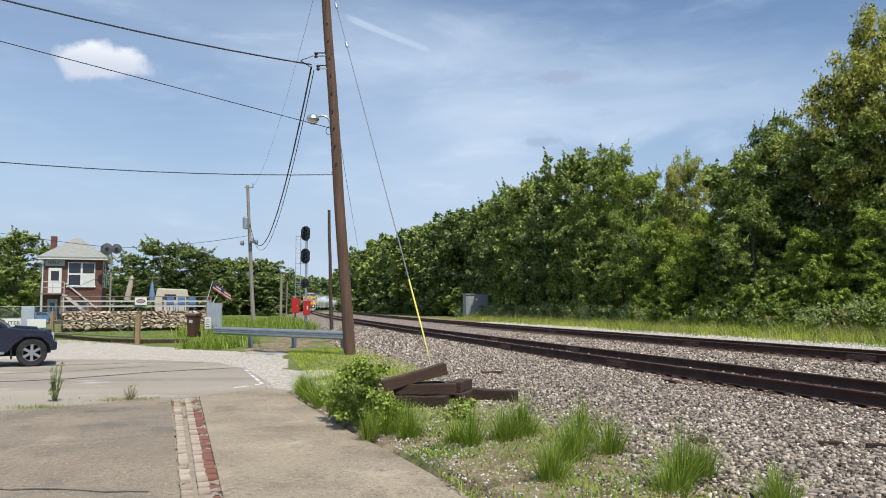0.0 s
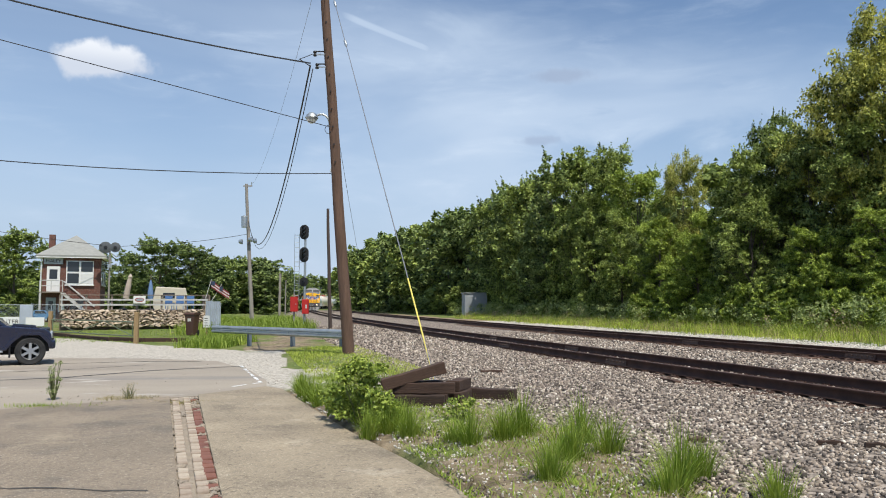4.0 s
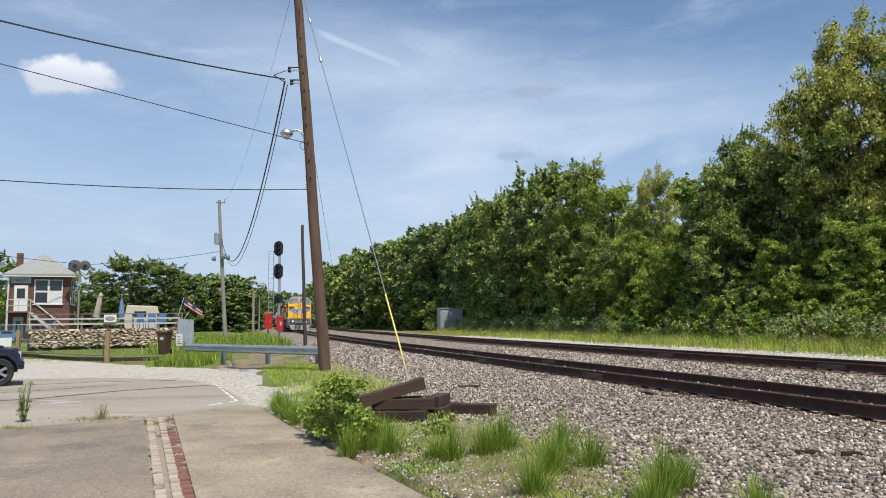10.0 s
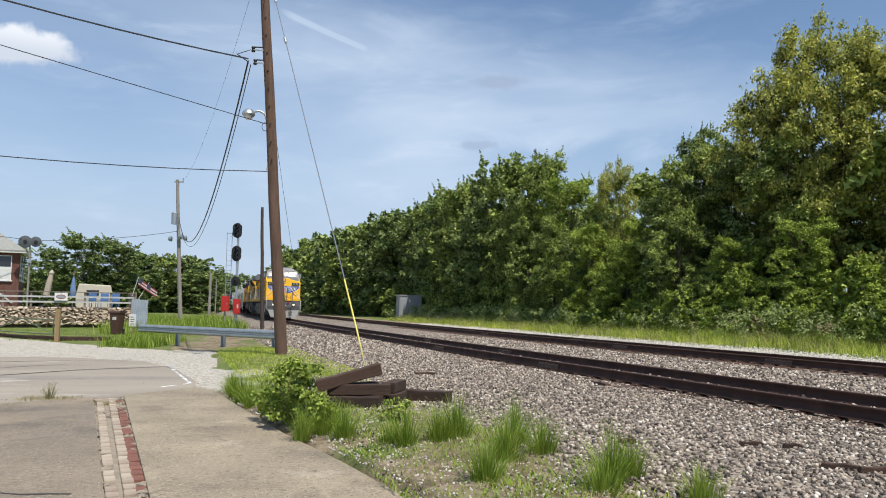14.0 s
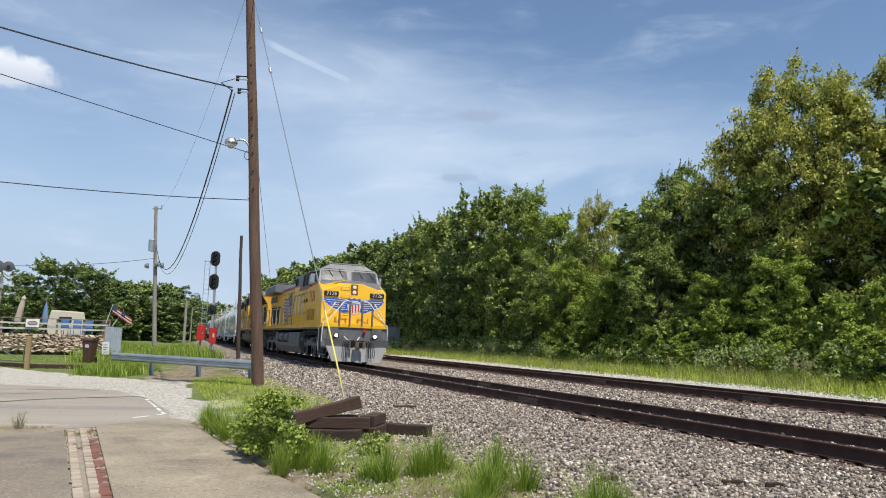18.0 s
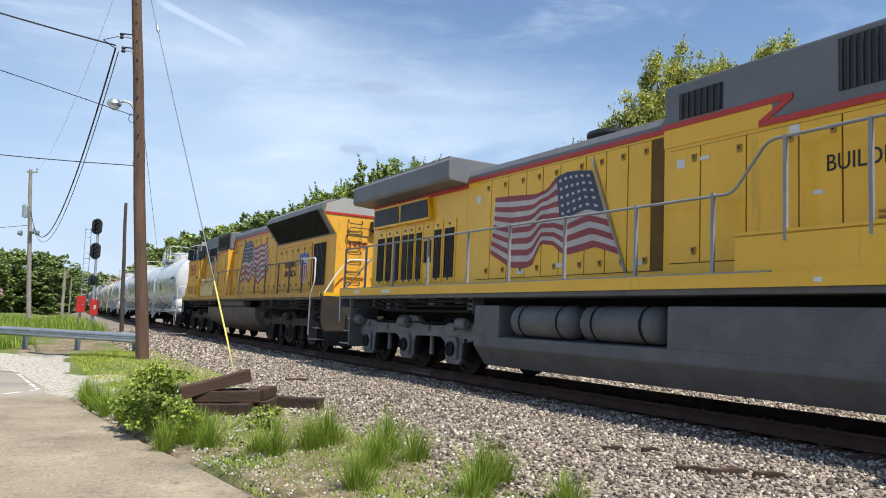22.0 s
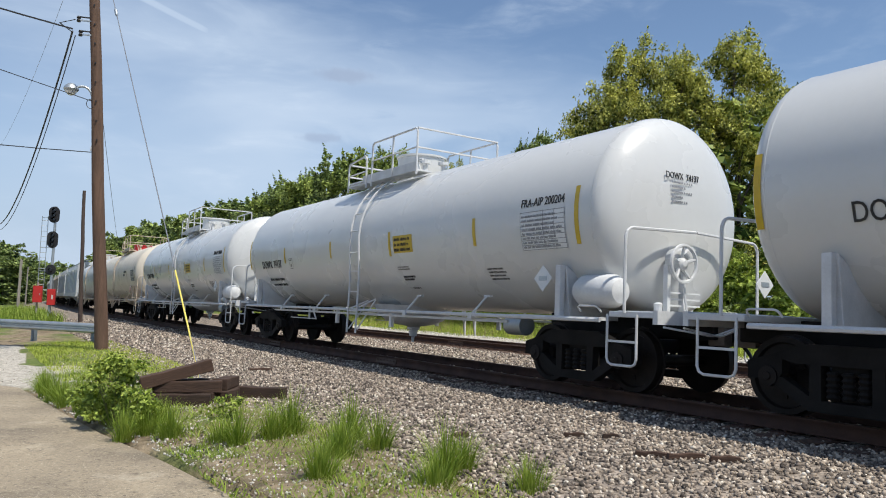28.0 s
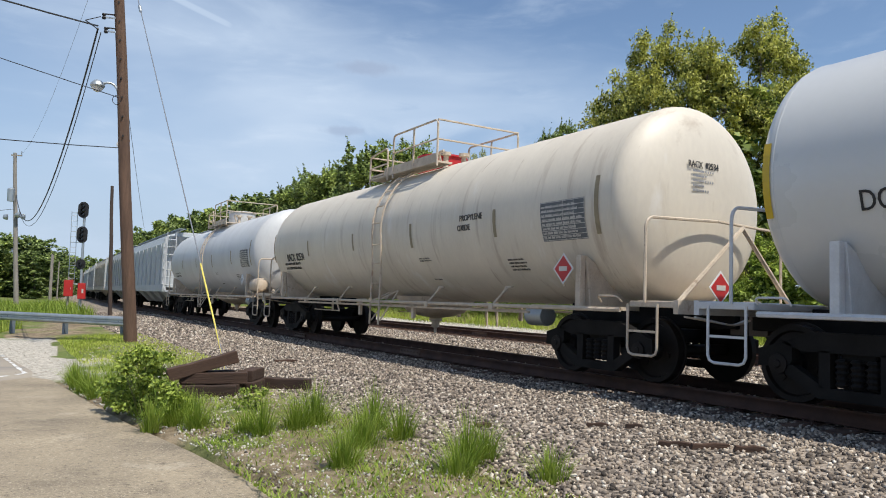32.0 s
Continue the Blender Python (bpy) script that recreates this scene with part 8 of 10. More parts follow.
# ---- grass and weeds ----
def blades(rnd, P, h, lean, width, seg=3, out=None):
    """Curved grass blades: base points, heights, lean as a share of the height."""
    n = len(P)
    a = rnd.random(n) * 6.283 if out is None else out + rnd.normal(size=n) * 0.5
    d = np.stack([np.cos(a), np.sin(a), np.zeros(n)], 1)
    side = np.stack([-np.sin(a), np.cos(a), np.zeros(n)], 1)
    V = np.empty((n, (seg + 1) * 2, 3))
    for i in range(seg + 1):
        q = i / seg
        c = P + d * (h * lean * q ** 1.8)[:, None] + np.array([0, 0, 1]) * (h * (q - 0.22 * lean * q ** 2))[:, None]
        w = (width * (1 - q ** 1.5 * 0.92))[:, None] * 0.5
        V[:, 2 * i], V[:, 2 * i + 1] = c - side * w, c + side * w
    base = np.arange(n)[:, None, None] * (seg + 1) * 2
    F = np.array([[2 * i, 2 * i + 1, 2 * i + 3, 2 * i + 2] for i in range(seg)])[None] + base
    return V.reshape(-1, 3), F.reshape(-1, 4)


_gr = np.random.default_rng(9)


def tuft_mesh(seed, count, radius, height):
    r = np.random.default_rng(seed)
    a, u = r.random(count) * 6.283, r.random(count)
    q = u ** 0.8 * radius
    P = np.stack([q * np.cos(a), q * np.sin(a), np.full(count, -0.02)], 1)
    V, F = blades(r, P, height * r.uniform(0.35, 1.15, count) * (1.1 - 0.35 * u), 0.1 + u * r.uniform(0.3, 1.2, count), r.uniform(0.006, 0.013, count), 4, a)
    return raw_mesh("grass_tuft", V, F, M["blade"])


TUFTS = [tuft_mesh(1, 300, 0.16, 0.5), tuft_mesh(2, 270, 0.14, 0.58), tuft_mesh(3, 220, 0.18, 0.38), tuft_mesh(4, 330, 0.19, 0.54)]


def tuft(x, y, k, s=1.0):
    ob = new("grass_tuft", TUFTS[k])
    ob.matrix_basis = pose(x, y, float(ground_z(x, y)[0]), rz=(x * 131 + y * 57) % 360) @ Matrix.Diagonal((s, s, s, 1))
    tagged(ob, "tall green grass tuft on bare dirt by the ballast", "grass", "grass tufts by the track")


for _px, _py, _pk, _ps in ((0.98, 6.62, 0, 0.85), (1.28, 7.35, 3, 0.95), (1.55, 8.25, 1, 0.95), (1.72, 7.65, 0, 0.9), (2.02, 6.35, 1, 0.9), (2.25, 6.55, 0, 0.8), (1.86, 6.1, 2, 0.9), (0.95, 8.75, 3, 1.0), (0.72, 8.5, 0, 0.85), (0.36, 8.3, 1, 0.85), (0.2, 8.6, 2, 0.9), (2.55, 5.75, 2, 0.9),
                             (-0.35, 9.2, 3, 0.8), (-0.62, 9.6, 0, 0.95), (-0.85, 9.35, 1, 0.8), (-0.5, 10.2, 2, 0.9), (-1.1, 10.6, 0, 0.95), (-1.35, 11.1, 3, 0.9), (-1.65, 11.9, 1, 0.85), (-1.95, 12.5, 0, 0.95), (-2.2, 13.2, 3, 0.9), (-2.45, 13.8, 1, 0.85), (-2.6, 14.4, 0, 0.85), (-1.55, 12.6, 2, 1.1), (-1.9, 13.6, 2, 1.1), (-1.2, 11.9, 3, 0.9), (-2.75, 15.1, 3, 0.7)):
    tuft(_px, _py, _pk, _ps)


def grass_patch(name, count, region, hmin, hmax, material, label, wide=(0.008, 0.018), lean=(0.1, 0.7), seg=2):
    """region(rnd, count) gives plan points."""
    X, Y = region(_gr, count)
    P = np.stack([X, Y, ground_z(X, Y) - 0.01], 1)
    V, F = blades(_gr, P, _gr.uniform(hmin, hmax, len(X)), _gr.uniform(*lean, len(X)), _gr.uniform(*wide, len(X)), seg)
    return tagged(new(name, raw_mesh(name, V, F, material)), label, "grass", kind="stuff")


def along(s0, s1, n0, n1, power=1.0, clump=0.0):
    def f(r, c):
        s, n = s0 + (s1 - s0) * r.random(c) ** power, n0 + (n1 - n0) * r.random(c)
        if clump:
            k = r.integers(0, max(c // 14, 1), c)
            cs, cn = (s0 + (s1 - s0) * r.random(c) ** power)[k], (n0 + (n1 - n0) * r.random(c))[k]
            s, n = cs + r.normal(size=c) * clump, np.clip(cn + r.normal(size=c) * clump, n0, n1)
        x, y, _ = on_line(s, n)
        return x, y
    return f


def patch(x0, x1, y0, y1):
    return lambda r, c: (x0 + (x1 - x0) * r.random(c), y0 + (y1 - y0) * r.random(c))


def meadow(name, count, n_near, n_far, tall, material, label, seed, wide=(0.010, 0.022), s_low=-6):
    """Grass that grows taller towards the wood, in clumps."""
    r = np.random.default_rng(seed)
    k = r.integers(0, count // 18, count)
    cs, cn = s_low + (76 - s_low) * r.random(count // 18) ** 1.35, n_near + (n_far - n_near) * r.random(count // 18)
    s, n = cs[k] + r.normal(size=count) * 0.28, np.clip(cn[k] + r.normal(size=count) * 0.28, -15.8, -10.9)
    x, y, _ = on_line(s, n)
    h = np.interp(-n, [10.9, 12.5, 15.5], [0.35, 0.7, 1.0]) * tall * r.uniform(0.45, 1.1, count) * r.uniform(0.7, 1.25, count // 18)[k]
    V, F = blades(r, np.stack([x, y, ground_z(x, y) - 0.01], 1), h, r.uniform(0.15, 1.1, count), r.uniform(*wide, count), 2)
    tagged(new(name, raw_mesh(name, V, F, material)), label, "grass", kind="stuff")


meadow("meadow_grass", 26000, -11.3, -14.6, 0.8, M["weed_grass"], "yellow-green meadow grass before the trees", 71)
meadow("tall_grass", 13000, -11.8, -15.4, 1.0, M["blade"], "tall green grass before the trees", 72)
meadow("dry_grass", 9000, -11.6, -15.2, 0.9, M["weed_brown"], "brown dry stalks before the trees", 73, (0.008, 0.016), 19)
grass_patch("lawn_grass", 14000, along(15.5, 27, 4.7, 7.2), 0.025, 0.1, M["weed_grass"], "short green grass round the pole", (0.01, 0.02))
grass_patch("weed_grass", 11000, along(3, 17.5, 5.2, 7.0, 1.0, 0.16), 0.03, 0.13, M["blade"], "low green weeds on the verge dirt", (0.008, 0.018), (0.7, 1.6))
grass_patch("weed_grass", 2600, along(3, 16.5, 5.3, 6.8, 1.0, 0.1), 0.04, 0.14, M["blade_dry"], "dry yellow grass on the verge dirt", (0.005, 0.011), (0.7, 1.5))
grass_patch("tall_grass", 6500, along(42, 78, 4.6, 12.5, 1.1), 0.3, 0.8, M["blade"], "tall green grass round the signals", (0.03, 0.06))
grass_patch("tall_grass", 2000, patch(-10.4, -8.3, 29.5, 34.5), 0.15, 0.6, M["blade"], "tall grass by the metal fence panel", (0.02, 0.04))
grass_patch("lawn_grass", 6000, patch(-26, -11, 34, 48), 0.04, 0.1, M["blade"], "mown lawn before the stone wall", (0.02, 0.04))
grass_patch("crack_grass", 900, lambda r, c: (-5.0 - r.random(c) * 1.0 + r.normal(size=c) * 0.03, 13.72 - (r.random(c)) * 0.5 + r.normal(size=c) * 0.06), 0.03, 0.11, M["blade_dry"], "short grass in the pavement joint", (0.006, 0.012))
grass_patch("crack_grass", 700, lambda r, c: (-4.4 + r.normal(size=c) * 0.25, 12.95 + r.normal(size=c) * 0.1), 0.02, 0.09, M["blade_dry"], "short grass in the brick strip", (0.006, 0.012))
grass_patch("crack_grass", 600, lambda r, c: (-6.5 + r.normal(size=c) * 0.35, 12.45 + r.normal(size=c) * 0.14), 0.03, 0.12, M["blade"], "short grass along the slab", (0.006, 0.014))


def weeds():
    """Broad-leaved weeds before the trees, as many small leaf clumps."""
    r = np.random.default_rng(31)
    c = 900
    s, n = -5 + 88 * r.random(c) ** 1.3, -15.8 + 2.6 * r.random(c) ** 0.9
    x, y, _ = on_line(s, n)
    C = np.stack([x, y, ground_z(x, y) + r.uniform(0.2, 0.7, c) * np.clip((-10.4 - n) / 2.0, 0.45, 2.0)], 1)
    V, F = leaf_cloud(r, C, r.uniform(0.15, 0.4, c), 34000, 0.055, flat=1.1, fill=0.8)
    tagged(new("weeds", raw_mesh("weeds", V, F, M["weed"])), "grey-green broad-leaved weeds before the trees", "weeds", kind="stuff")
    c = 110
    s, n = -3 + 78 * r.random(c) ** 1.3, -15.2 + 2.6 * r.random(c)
    x, y, _ = on_line(s, n)
    C = np.stack([x, y, ground_z(x, y) + r.uniform(0.3, 0.75, c)], 1)
    V, F = leaf_cloud(r, C, r.uniform(0.15, 0.4, c), 3500, 0.05, flat=1.2, fill=0.9)
    tagged(new("weeds", raw_mesh("weeds", V, F, M["weed_brown"])), "brown seed heads among the weeds", "weeds", kind="stuff")


weeds()


def sapling(x, y, h, seed, leaf=0.05, count=1100, spread=0.38, label="leafy green weed bush beside the ties", leaf_m=None, k=16):
    r = np.random.default_rng(seed)
    z = float(ground_z(x, y)[0])
    t = thing("bush", label, "bush", pose(x, y, z))
    a, q = r.random(k) * 6.283, r.random(k) ** 0.5 * spread
    C = np.stack([q * np.cos(a), q * np.sin(a), h * r.uniform(0.12, 0.95, k)], 1)
    b = B()
    for c in C:
        b.tube([(c[0] * 0.1, c[1] * 0.1, -0.03), (c[0] * 0.6, c[1] * 0.6, c[2] * 0.6), c], 0.007, 5, 0.003)
    part("stem", b, M["stem"], t)
    V, F = leaf_cloud(r, C, np.full(k, spread * 0.42), count, leaf, flat=0.9, fill=0.9)
    part("foliage", raw_mesh("foliage", V, F, leaf_m or M["leaf_bright"]), leaf_m or M["leaf_bright"], t)
    return t


M["stem"] = mat("green_stem", (0.14, 0.16, 0.05), (0.09, 0.10, 0.04), 0.7, bump=0.1)
sapling(-1.05, 10.25, 0.85, 41, 0.033, 2300, 0.3, k=24)
sapling(-0.75, 9.85, 0.5, 42, 0.03, 1200, 0.26)
sapling(-1.4, 10.9, 0.62, 43, 0.03, 1200, 0.28)
sapling(0.25, 9.9, 0.26, 44, 0.026, 420, 0.2, "small leafy weed before the ties")
sapling(-6.75, 13.35, 0.72, 45, 0.011, 1500, 0.11, "wispy tall weed in the pavement edge", M["weed"], 44)
sapling(-5.5, 13.5, 0.3, 46, 0.01, 420, 0.13, "thin dry weed in the pavement edge", M["blade_dry"], 24)

# ---- stack of old ties and the guy wire ----


def old_tie(m, L=1.3, label="old dark creosoted tie on the stack"):
    r = random.Random(int(m.translation.x * 977))
    b = B()
    n = 6
    ring = []
    for i in range(n + 1):
        x = -L / 2 + L * i / n
        w, h = 0.105 + r.uniform(-0.008, 0.008), 0.082 + r.uniform(-0.007, 0.007)
        ring += [(x, -w, -h), (x, w, -h), (x, w, h), (x, -w, h)]
    fs = [(i * 4 + j, i * 4 + (j + 1) % 4, i * 4 + 4 + (j + 1) % 4, i * 4 + 4 + j) for i in range(n) for j in range(4)] + [(3, 2, 1, 0), tuple(n * 4 + j for j in range(4))]
    ob = new("tie", b.add(ring, fs).mesh("tie", M["tie"], bevel=0.014))
    ob.matrix_basis = m
    tagged(ob, label, "railway tie", "stack of old ties")
    return ob


for _tx, _ty, _tz, _rz, _tl in ((-0.52, 11.35, 0.2, -6, 1.15), (0.12, 11.72, 0.2, 66, 0.8), (0.36, 11.86, 0.2, 70, 0.85), (0.92, 11.95, 0.2, -24, 0.8), (-0.4, 11.75, 0.2, -3, 0.9), (-0.3, 11.5, 0.385, -2, 1.05), (0.3, 11.92, 0.385, 72, 0.75), (-0.42, 11.8, 0.385, 2, 0.9)):
    _tx, _ty = -0.06 + (_tx + 0.12) * 0.88, 11.7 + (_ty - 11.7) * 0.88
    old_tie(pose(_tx, _ty, float(ground_z(_tx, _ty)[0]) + _tz * 0.9 - 0.1, rz=_rz), _tl * 0.88)
old_tie(pose(-0.39, 11.55, float(ground_z(-0.5, 11.6)[0]) + 0.43, 0, -15, 10), 1.0, "old dark tie leaning on the stack")

guy = thing("guy_wire", "steel guy wire with a yellow plastic guard", "guy wire")
part("cable", B().tube([(-0.01, 12.84, 0.15), (-3.58, 22.99, 12.16)], 0.011, 6), M["galv_dull"], guy)
part("guard", B().tube([(-0.01, 12.84, 0.13), (-0.61, 14.53, 2.16)], 0.016, 8), M["yellow_stick"], guy, "yellow plastic guy guard")
for _q in (0.72, 0.86):
    _p = Vector((-0.01, 12.84, 0.15)).lerp(Vector((-3.58, 22.99, 12.16)), _q)
    part("insulator", B().lathe([(-0.12, 0.02), (-0.08, 0.04), (0.08, 0.04), (0.12, 0.02)], "z", 10), M["galv"], guy, m=Matrix.Translation(_p) @ pose(0, 0, 0, -22, -16, 0), smooth=True)


# ---- poles and wires ----
def pole_tube(b, p0, p1, r0, r1):
    b.tube([Vector(p0).lerp(Vector(p1), i / 8) + Vector((math.sin(i * 1.7) * 0.012, 0, 0)) for i in range(9)], r0, 16, r1)


up_ = thing("utility_pole", "tall brown leaning wooden utility pole with a street lamp arm", "utility pole")
b = B()
pole_tube(b, (-2.755, 23.1, -0.4), (-3.76, 22.95, 13.4), 0.185, 0.125)
part("pole", b, M["pole"], up_, smooth=True)
for z, L in ((9.42, 0.42), (9.02, 0.38)):
    xx = -2.77 - 0.99 * (z + 0.2) / 13.6
    br = part("bracket", B().box(xx - L, xx, 22.9, 22.94, z - 0.02, z + 0.02), M["galv"], up_)
    part("bracket", B().box(xx - L, xx, 22.96, 23.0, z + 0.1, z + 0.13), M["black"], up_)
    part("insulator", B().lathe([(-0.08, 0.05), (-0.04, 0.06), (0, 0.035), (0.04, 0.06), (0.08, 0.05)], "z", 12, (xx - L, 22.93, z + 0.03)), M["black"], up_, smooth=True)
lb = B()
bar_loop(lb, [(-3.38, 23.0, 7.0), (-3.45, 22.98, 7.42), (-3.62, 22.96, 7.56), (-3.85, 22.95, 7.5)], 0.035, 8)
part("lamp_arm", lb, M["galv"], up_)
part("lamp_head", B().lathe([(-0.09, 0.16), (-0.02, 0.2), (0.06, 0.17), (0.13, 0.09), (0.15, 0.03)], "z", 20, (-3.97, 22.95, 7.45)), M["galv"], up_, "grey street lamp head", smooth=True)
part("lamp_globe", B().lathe([(-0.2, 0.03), (-0.17, 0.1), (-0.09, 0.15)], "z", 18, (-3.97, 22.95, 7.45)), M["lamp_glass"], up_, smooth=True)
lp = B()
lp.tube([Vector((-3.45, 22.9, 7.05)) + Vector((math.cos(a) * 0.1, 0, math.sin(a) * 0.13)) for a in np.linspace(0, 6.0, 14)], 0.01, 5)
part("wire_loop", lp, M["wire"], up_)
part("insulator", B().lathe([(-0.06, 0.03), (0, 0.05), (0.06, 0.03)], "z", 10, (-3.36, 23.02, 5.8)), M["white"], up_, smooth=True)
st = B()
for i in range(9):
    z = 6.0 + i * 0.55
    xx = -2.77 - 0.99 * (z + 0.2) / 13.6
    st.box(xx - 0.02, xx + 0.02, 22.83, 22.86, z, z + 0.05)
part("bolt", st, M["black"], up_)


def wire(name, a, c, sag, r=0.012, label="black overhead service wire", n=16, m=None):
    a, c = Vector(a), Vector(c)
    pts = [a.lerp(c, i / n) - Vector((0, 0, sag * 4 * (i / n) * (1 - i / n))) for i in range(n + 1)]
    tagged(new(name, B().tube(pts, r, 5).mesh(name, m or M["wire"], smooth=True)), label, "wire", "overhead wires")


wire("wire", (-4.03, 22.93, 9.15), (-21.17, 10.83, 10.83), 0.61, 0.024, "thick twisted black service cable")
wire("wire", (-3.97, 22.93, 9.43), (-4.33, 22.7, 9.2), 0.0, 0.012, n=4)
wire("wire", (-4.33, 22.7, 9.2), (-4.03, 22.93, 9.05), 0.0, 0.016, n=4)
wire("wire", (-3.44, 22.95, 7.15), (-21.83, 11.16, 9.75), 0.0, 0.012)
wire("wire", (-3.33, 23.0, 5.7), (-21.8, 11.57, 6.03), 0.65, 0.013)
wire("wire", (-4.03, 22.93, 9.08), (-17.35, 67.6, 9.15), 3.6, 0.026, "twisted black cable hung between the poles", 40)
wire("wire", (-3.95, 22.93, 8.97), (-17.3, 67.6, 8.95), 3.75, 0.014, "black cable hung between the poles", 40)
wire("wire", (-3.70, 22.95, 12.5), (-17.2, 67.65, 12.5), 1.3, 0.006, "thin overhead line between the pole tops", 24, M["galv_dull"])
wire("wire", (-3.2, 23.07, 7.12), (-4.9, 44.7, 4.6), 0.1, 0.008)
wire("wire", (-3.1, 23.1, 5.8), (-5.9, 45.8, 7.0), 0.2, 0.007)
wire("wire", (-17.35, 67.7, 8.05), (-27.9, 63.4, 6.6), 0.25, 0.02)
wire("wire", (-27.9, 63.4, 6.65), (-45.5, 50.0, 9.9), 0.5, 0.02)

pb = thing("wooden_pole", "thin dark weathered wooden pole by the track", "pole")
b = B()
pole_tube(b, (-6.72, 46.0, -0.2), (-6.95, 46.0, 7.55), 0.12, 0.085)
part("pole", b, M["pole_dark"], pb, smooth=True)

fp = thing("utility_pole", "grey utility pole with a transformer and flood lamps", "utility pole")
b = B()
pole_tube(b, (-16.95, 67.85, -0.2), (-17.65, 67.7, 12.6), 0.2, 0.13)
part("pole", b, M["pole_grey"], fp, smooth=True)
part("transformer", B().lathe([(0, 0.05), (0.03, 0.26), (1.0, 0.28), (1.05, 0.24), (1.12, 0.06)], "z", 20, (-17.72, 67.55, 8.6)), M["galv"], fp, smooth=True)
part("cross_arm", B().box(-17.9, -17.1, 67.6, 67.7, 12.35, 12.45), M["pole_grey"], fp)
for dx in (-0.75, 0.1, 0.5):
    part("flood_lamp", B().lathe([(-0.1, 0.12), (0.0, 0.2), (0.2, 0.24), (0.22, 0.2)], "x", 14, (-17.3 + dx, 67.4, 7.55 - abs(dx) * 0.3)), M["galv"], fp, smooth=True)
part("insulator", B().lathe([(0, 0.05), (0.3, 0.05)], "z", 8, (-17.15, 67.65, 12.45)), M["galv"], fp)
for x, y, h, r in ((-23.1, 107.5, 6.2, 0.13), (-22.25, 107.7, 5.2, 0.1), (-25.2, 118, 6.5, 0.14)):
    o = thing("utility_pole", "distant bare grey wooden pole", "utility pole", pose(x, y, 0))
    b = B()
    pole_tube(b, (0, 0, -0.3), (0.05, 0, h), r, r * 0.75)
    part("pole", b, M["pole_grey"], o, smooth=True)


# ---- railway signal ----
def build_signal():
    t = thing("railway_signal", "black three-head railway signal on a steel mast", "signal", pose(-8.95, 49.9, -0.12))
    part("base", B().box(-0.35, 0.35, -0.35, 0.35, -0.2, 0.15), M["concrete"], t, bevel=0.03)
    part("mast", B().lathe([(0, 0.09), (7.1, 0.07)], "z", 14, (-0.06, 0, 0)), M["galv"], t, smooth=True)
    for z, h, w in ((6.6, 0.98, 0.3), (5.1, 1.0, 0.3), (3.3, 0.62, 0.28)):
        pr = []
        for i in range(24):
            a = i * math.pi / 12
            pr.append((w * math.cos(a), (h / 2 - w) * (1 if math.sin(a) >= 0 else -1) + w * math.sin(a)))
        hd = part("signal_head", B().prism([(-0.38 + 0.26 + x, z + v) for x, v in pr], "y", -0.1, -0.04), M["black"], t, "black oval signal backboard", bevel=0.01)
        part("signal_case", B().box(-0.3, 0.06, -0.04, 0.28, z - h * 0.34, z + h * 0.34), M["black"], t, bevel=0.03)
        for dz in ((-0.27, 0, 0.27) if h > 0.8 else (0,)):
            part("hood", B().lathe([(-0.34, 0.1), (-0.1, 0.11)], "y", 16, (-0.12, 0, z + dz), ends=False), M["black"], hd, smooth=True)
            part("lens", B().lathe([(-0.115, 0.085), (-0.1, 0.09)], "y", 16, (-0.12, 0, z + dz)), M["glass"], hd)
        part("bracket", B().box(-0.15, 0.0, 0.0, 0.1, z - 0.05, z + 0.05), M["black"], t)
    ld = B()
    for x in (-0.78, -0.46):
        ld.tube([(x, 0.1, 2.2), (x, 0.1, 6.5)], 0.02, 5)
    for i in range(13):
        ld.tube([(-0.78, 0.1, 2.4 + i * 0.32), (-0.46, 0.1, 2.4 + i * 0.32)], 0.014, 5)
    part("ladder", ld, M["galv"], t)
    for z in (3.2, 4.6, 6.4):
        part("ladder_bracket", B().box(-0.78, 0, 0.08, 0.12, z, z + 0.03), M["galv"], t)
    part("relay_box", B().box(-0.2, 0.22, -0.2, 0.1, 1.2, 2.15), M["red_box"], t, "red enamel relay box", bevel=0.02)
    part("box_label", B().box(0.03, 0.13, -0.206, -0.2, 1.55, 1.8), M["flag_white"], t)
    u = thing("equipment_box", "red enamel equipment box on a steel post", "equipment box", pose(-9.7, 49.9, 0))
    part("post", B().lathe([(-0.2, 0.06), (2.4, 0.06)], "z", 10), M["pole_grey"], u, smooth=True)
    part("box", B().box(-0.22, 0.26, -0.2, 0.12, 1.22, 2.2), M["red_box"], u, bevel=0.02)
    part("latch", B().box(0.14, 0.18, -0.215, -0.2, 1.65, 1.75), M["galv"], u)


build_signal()


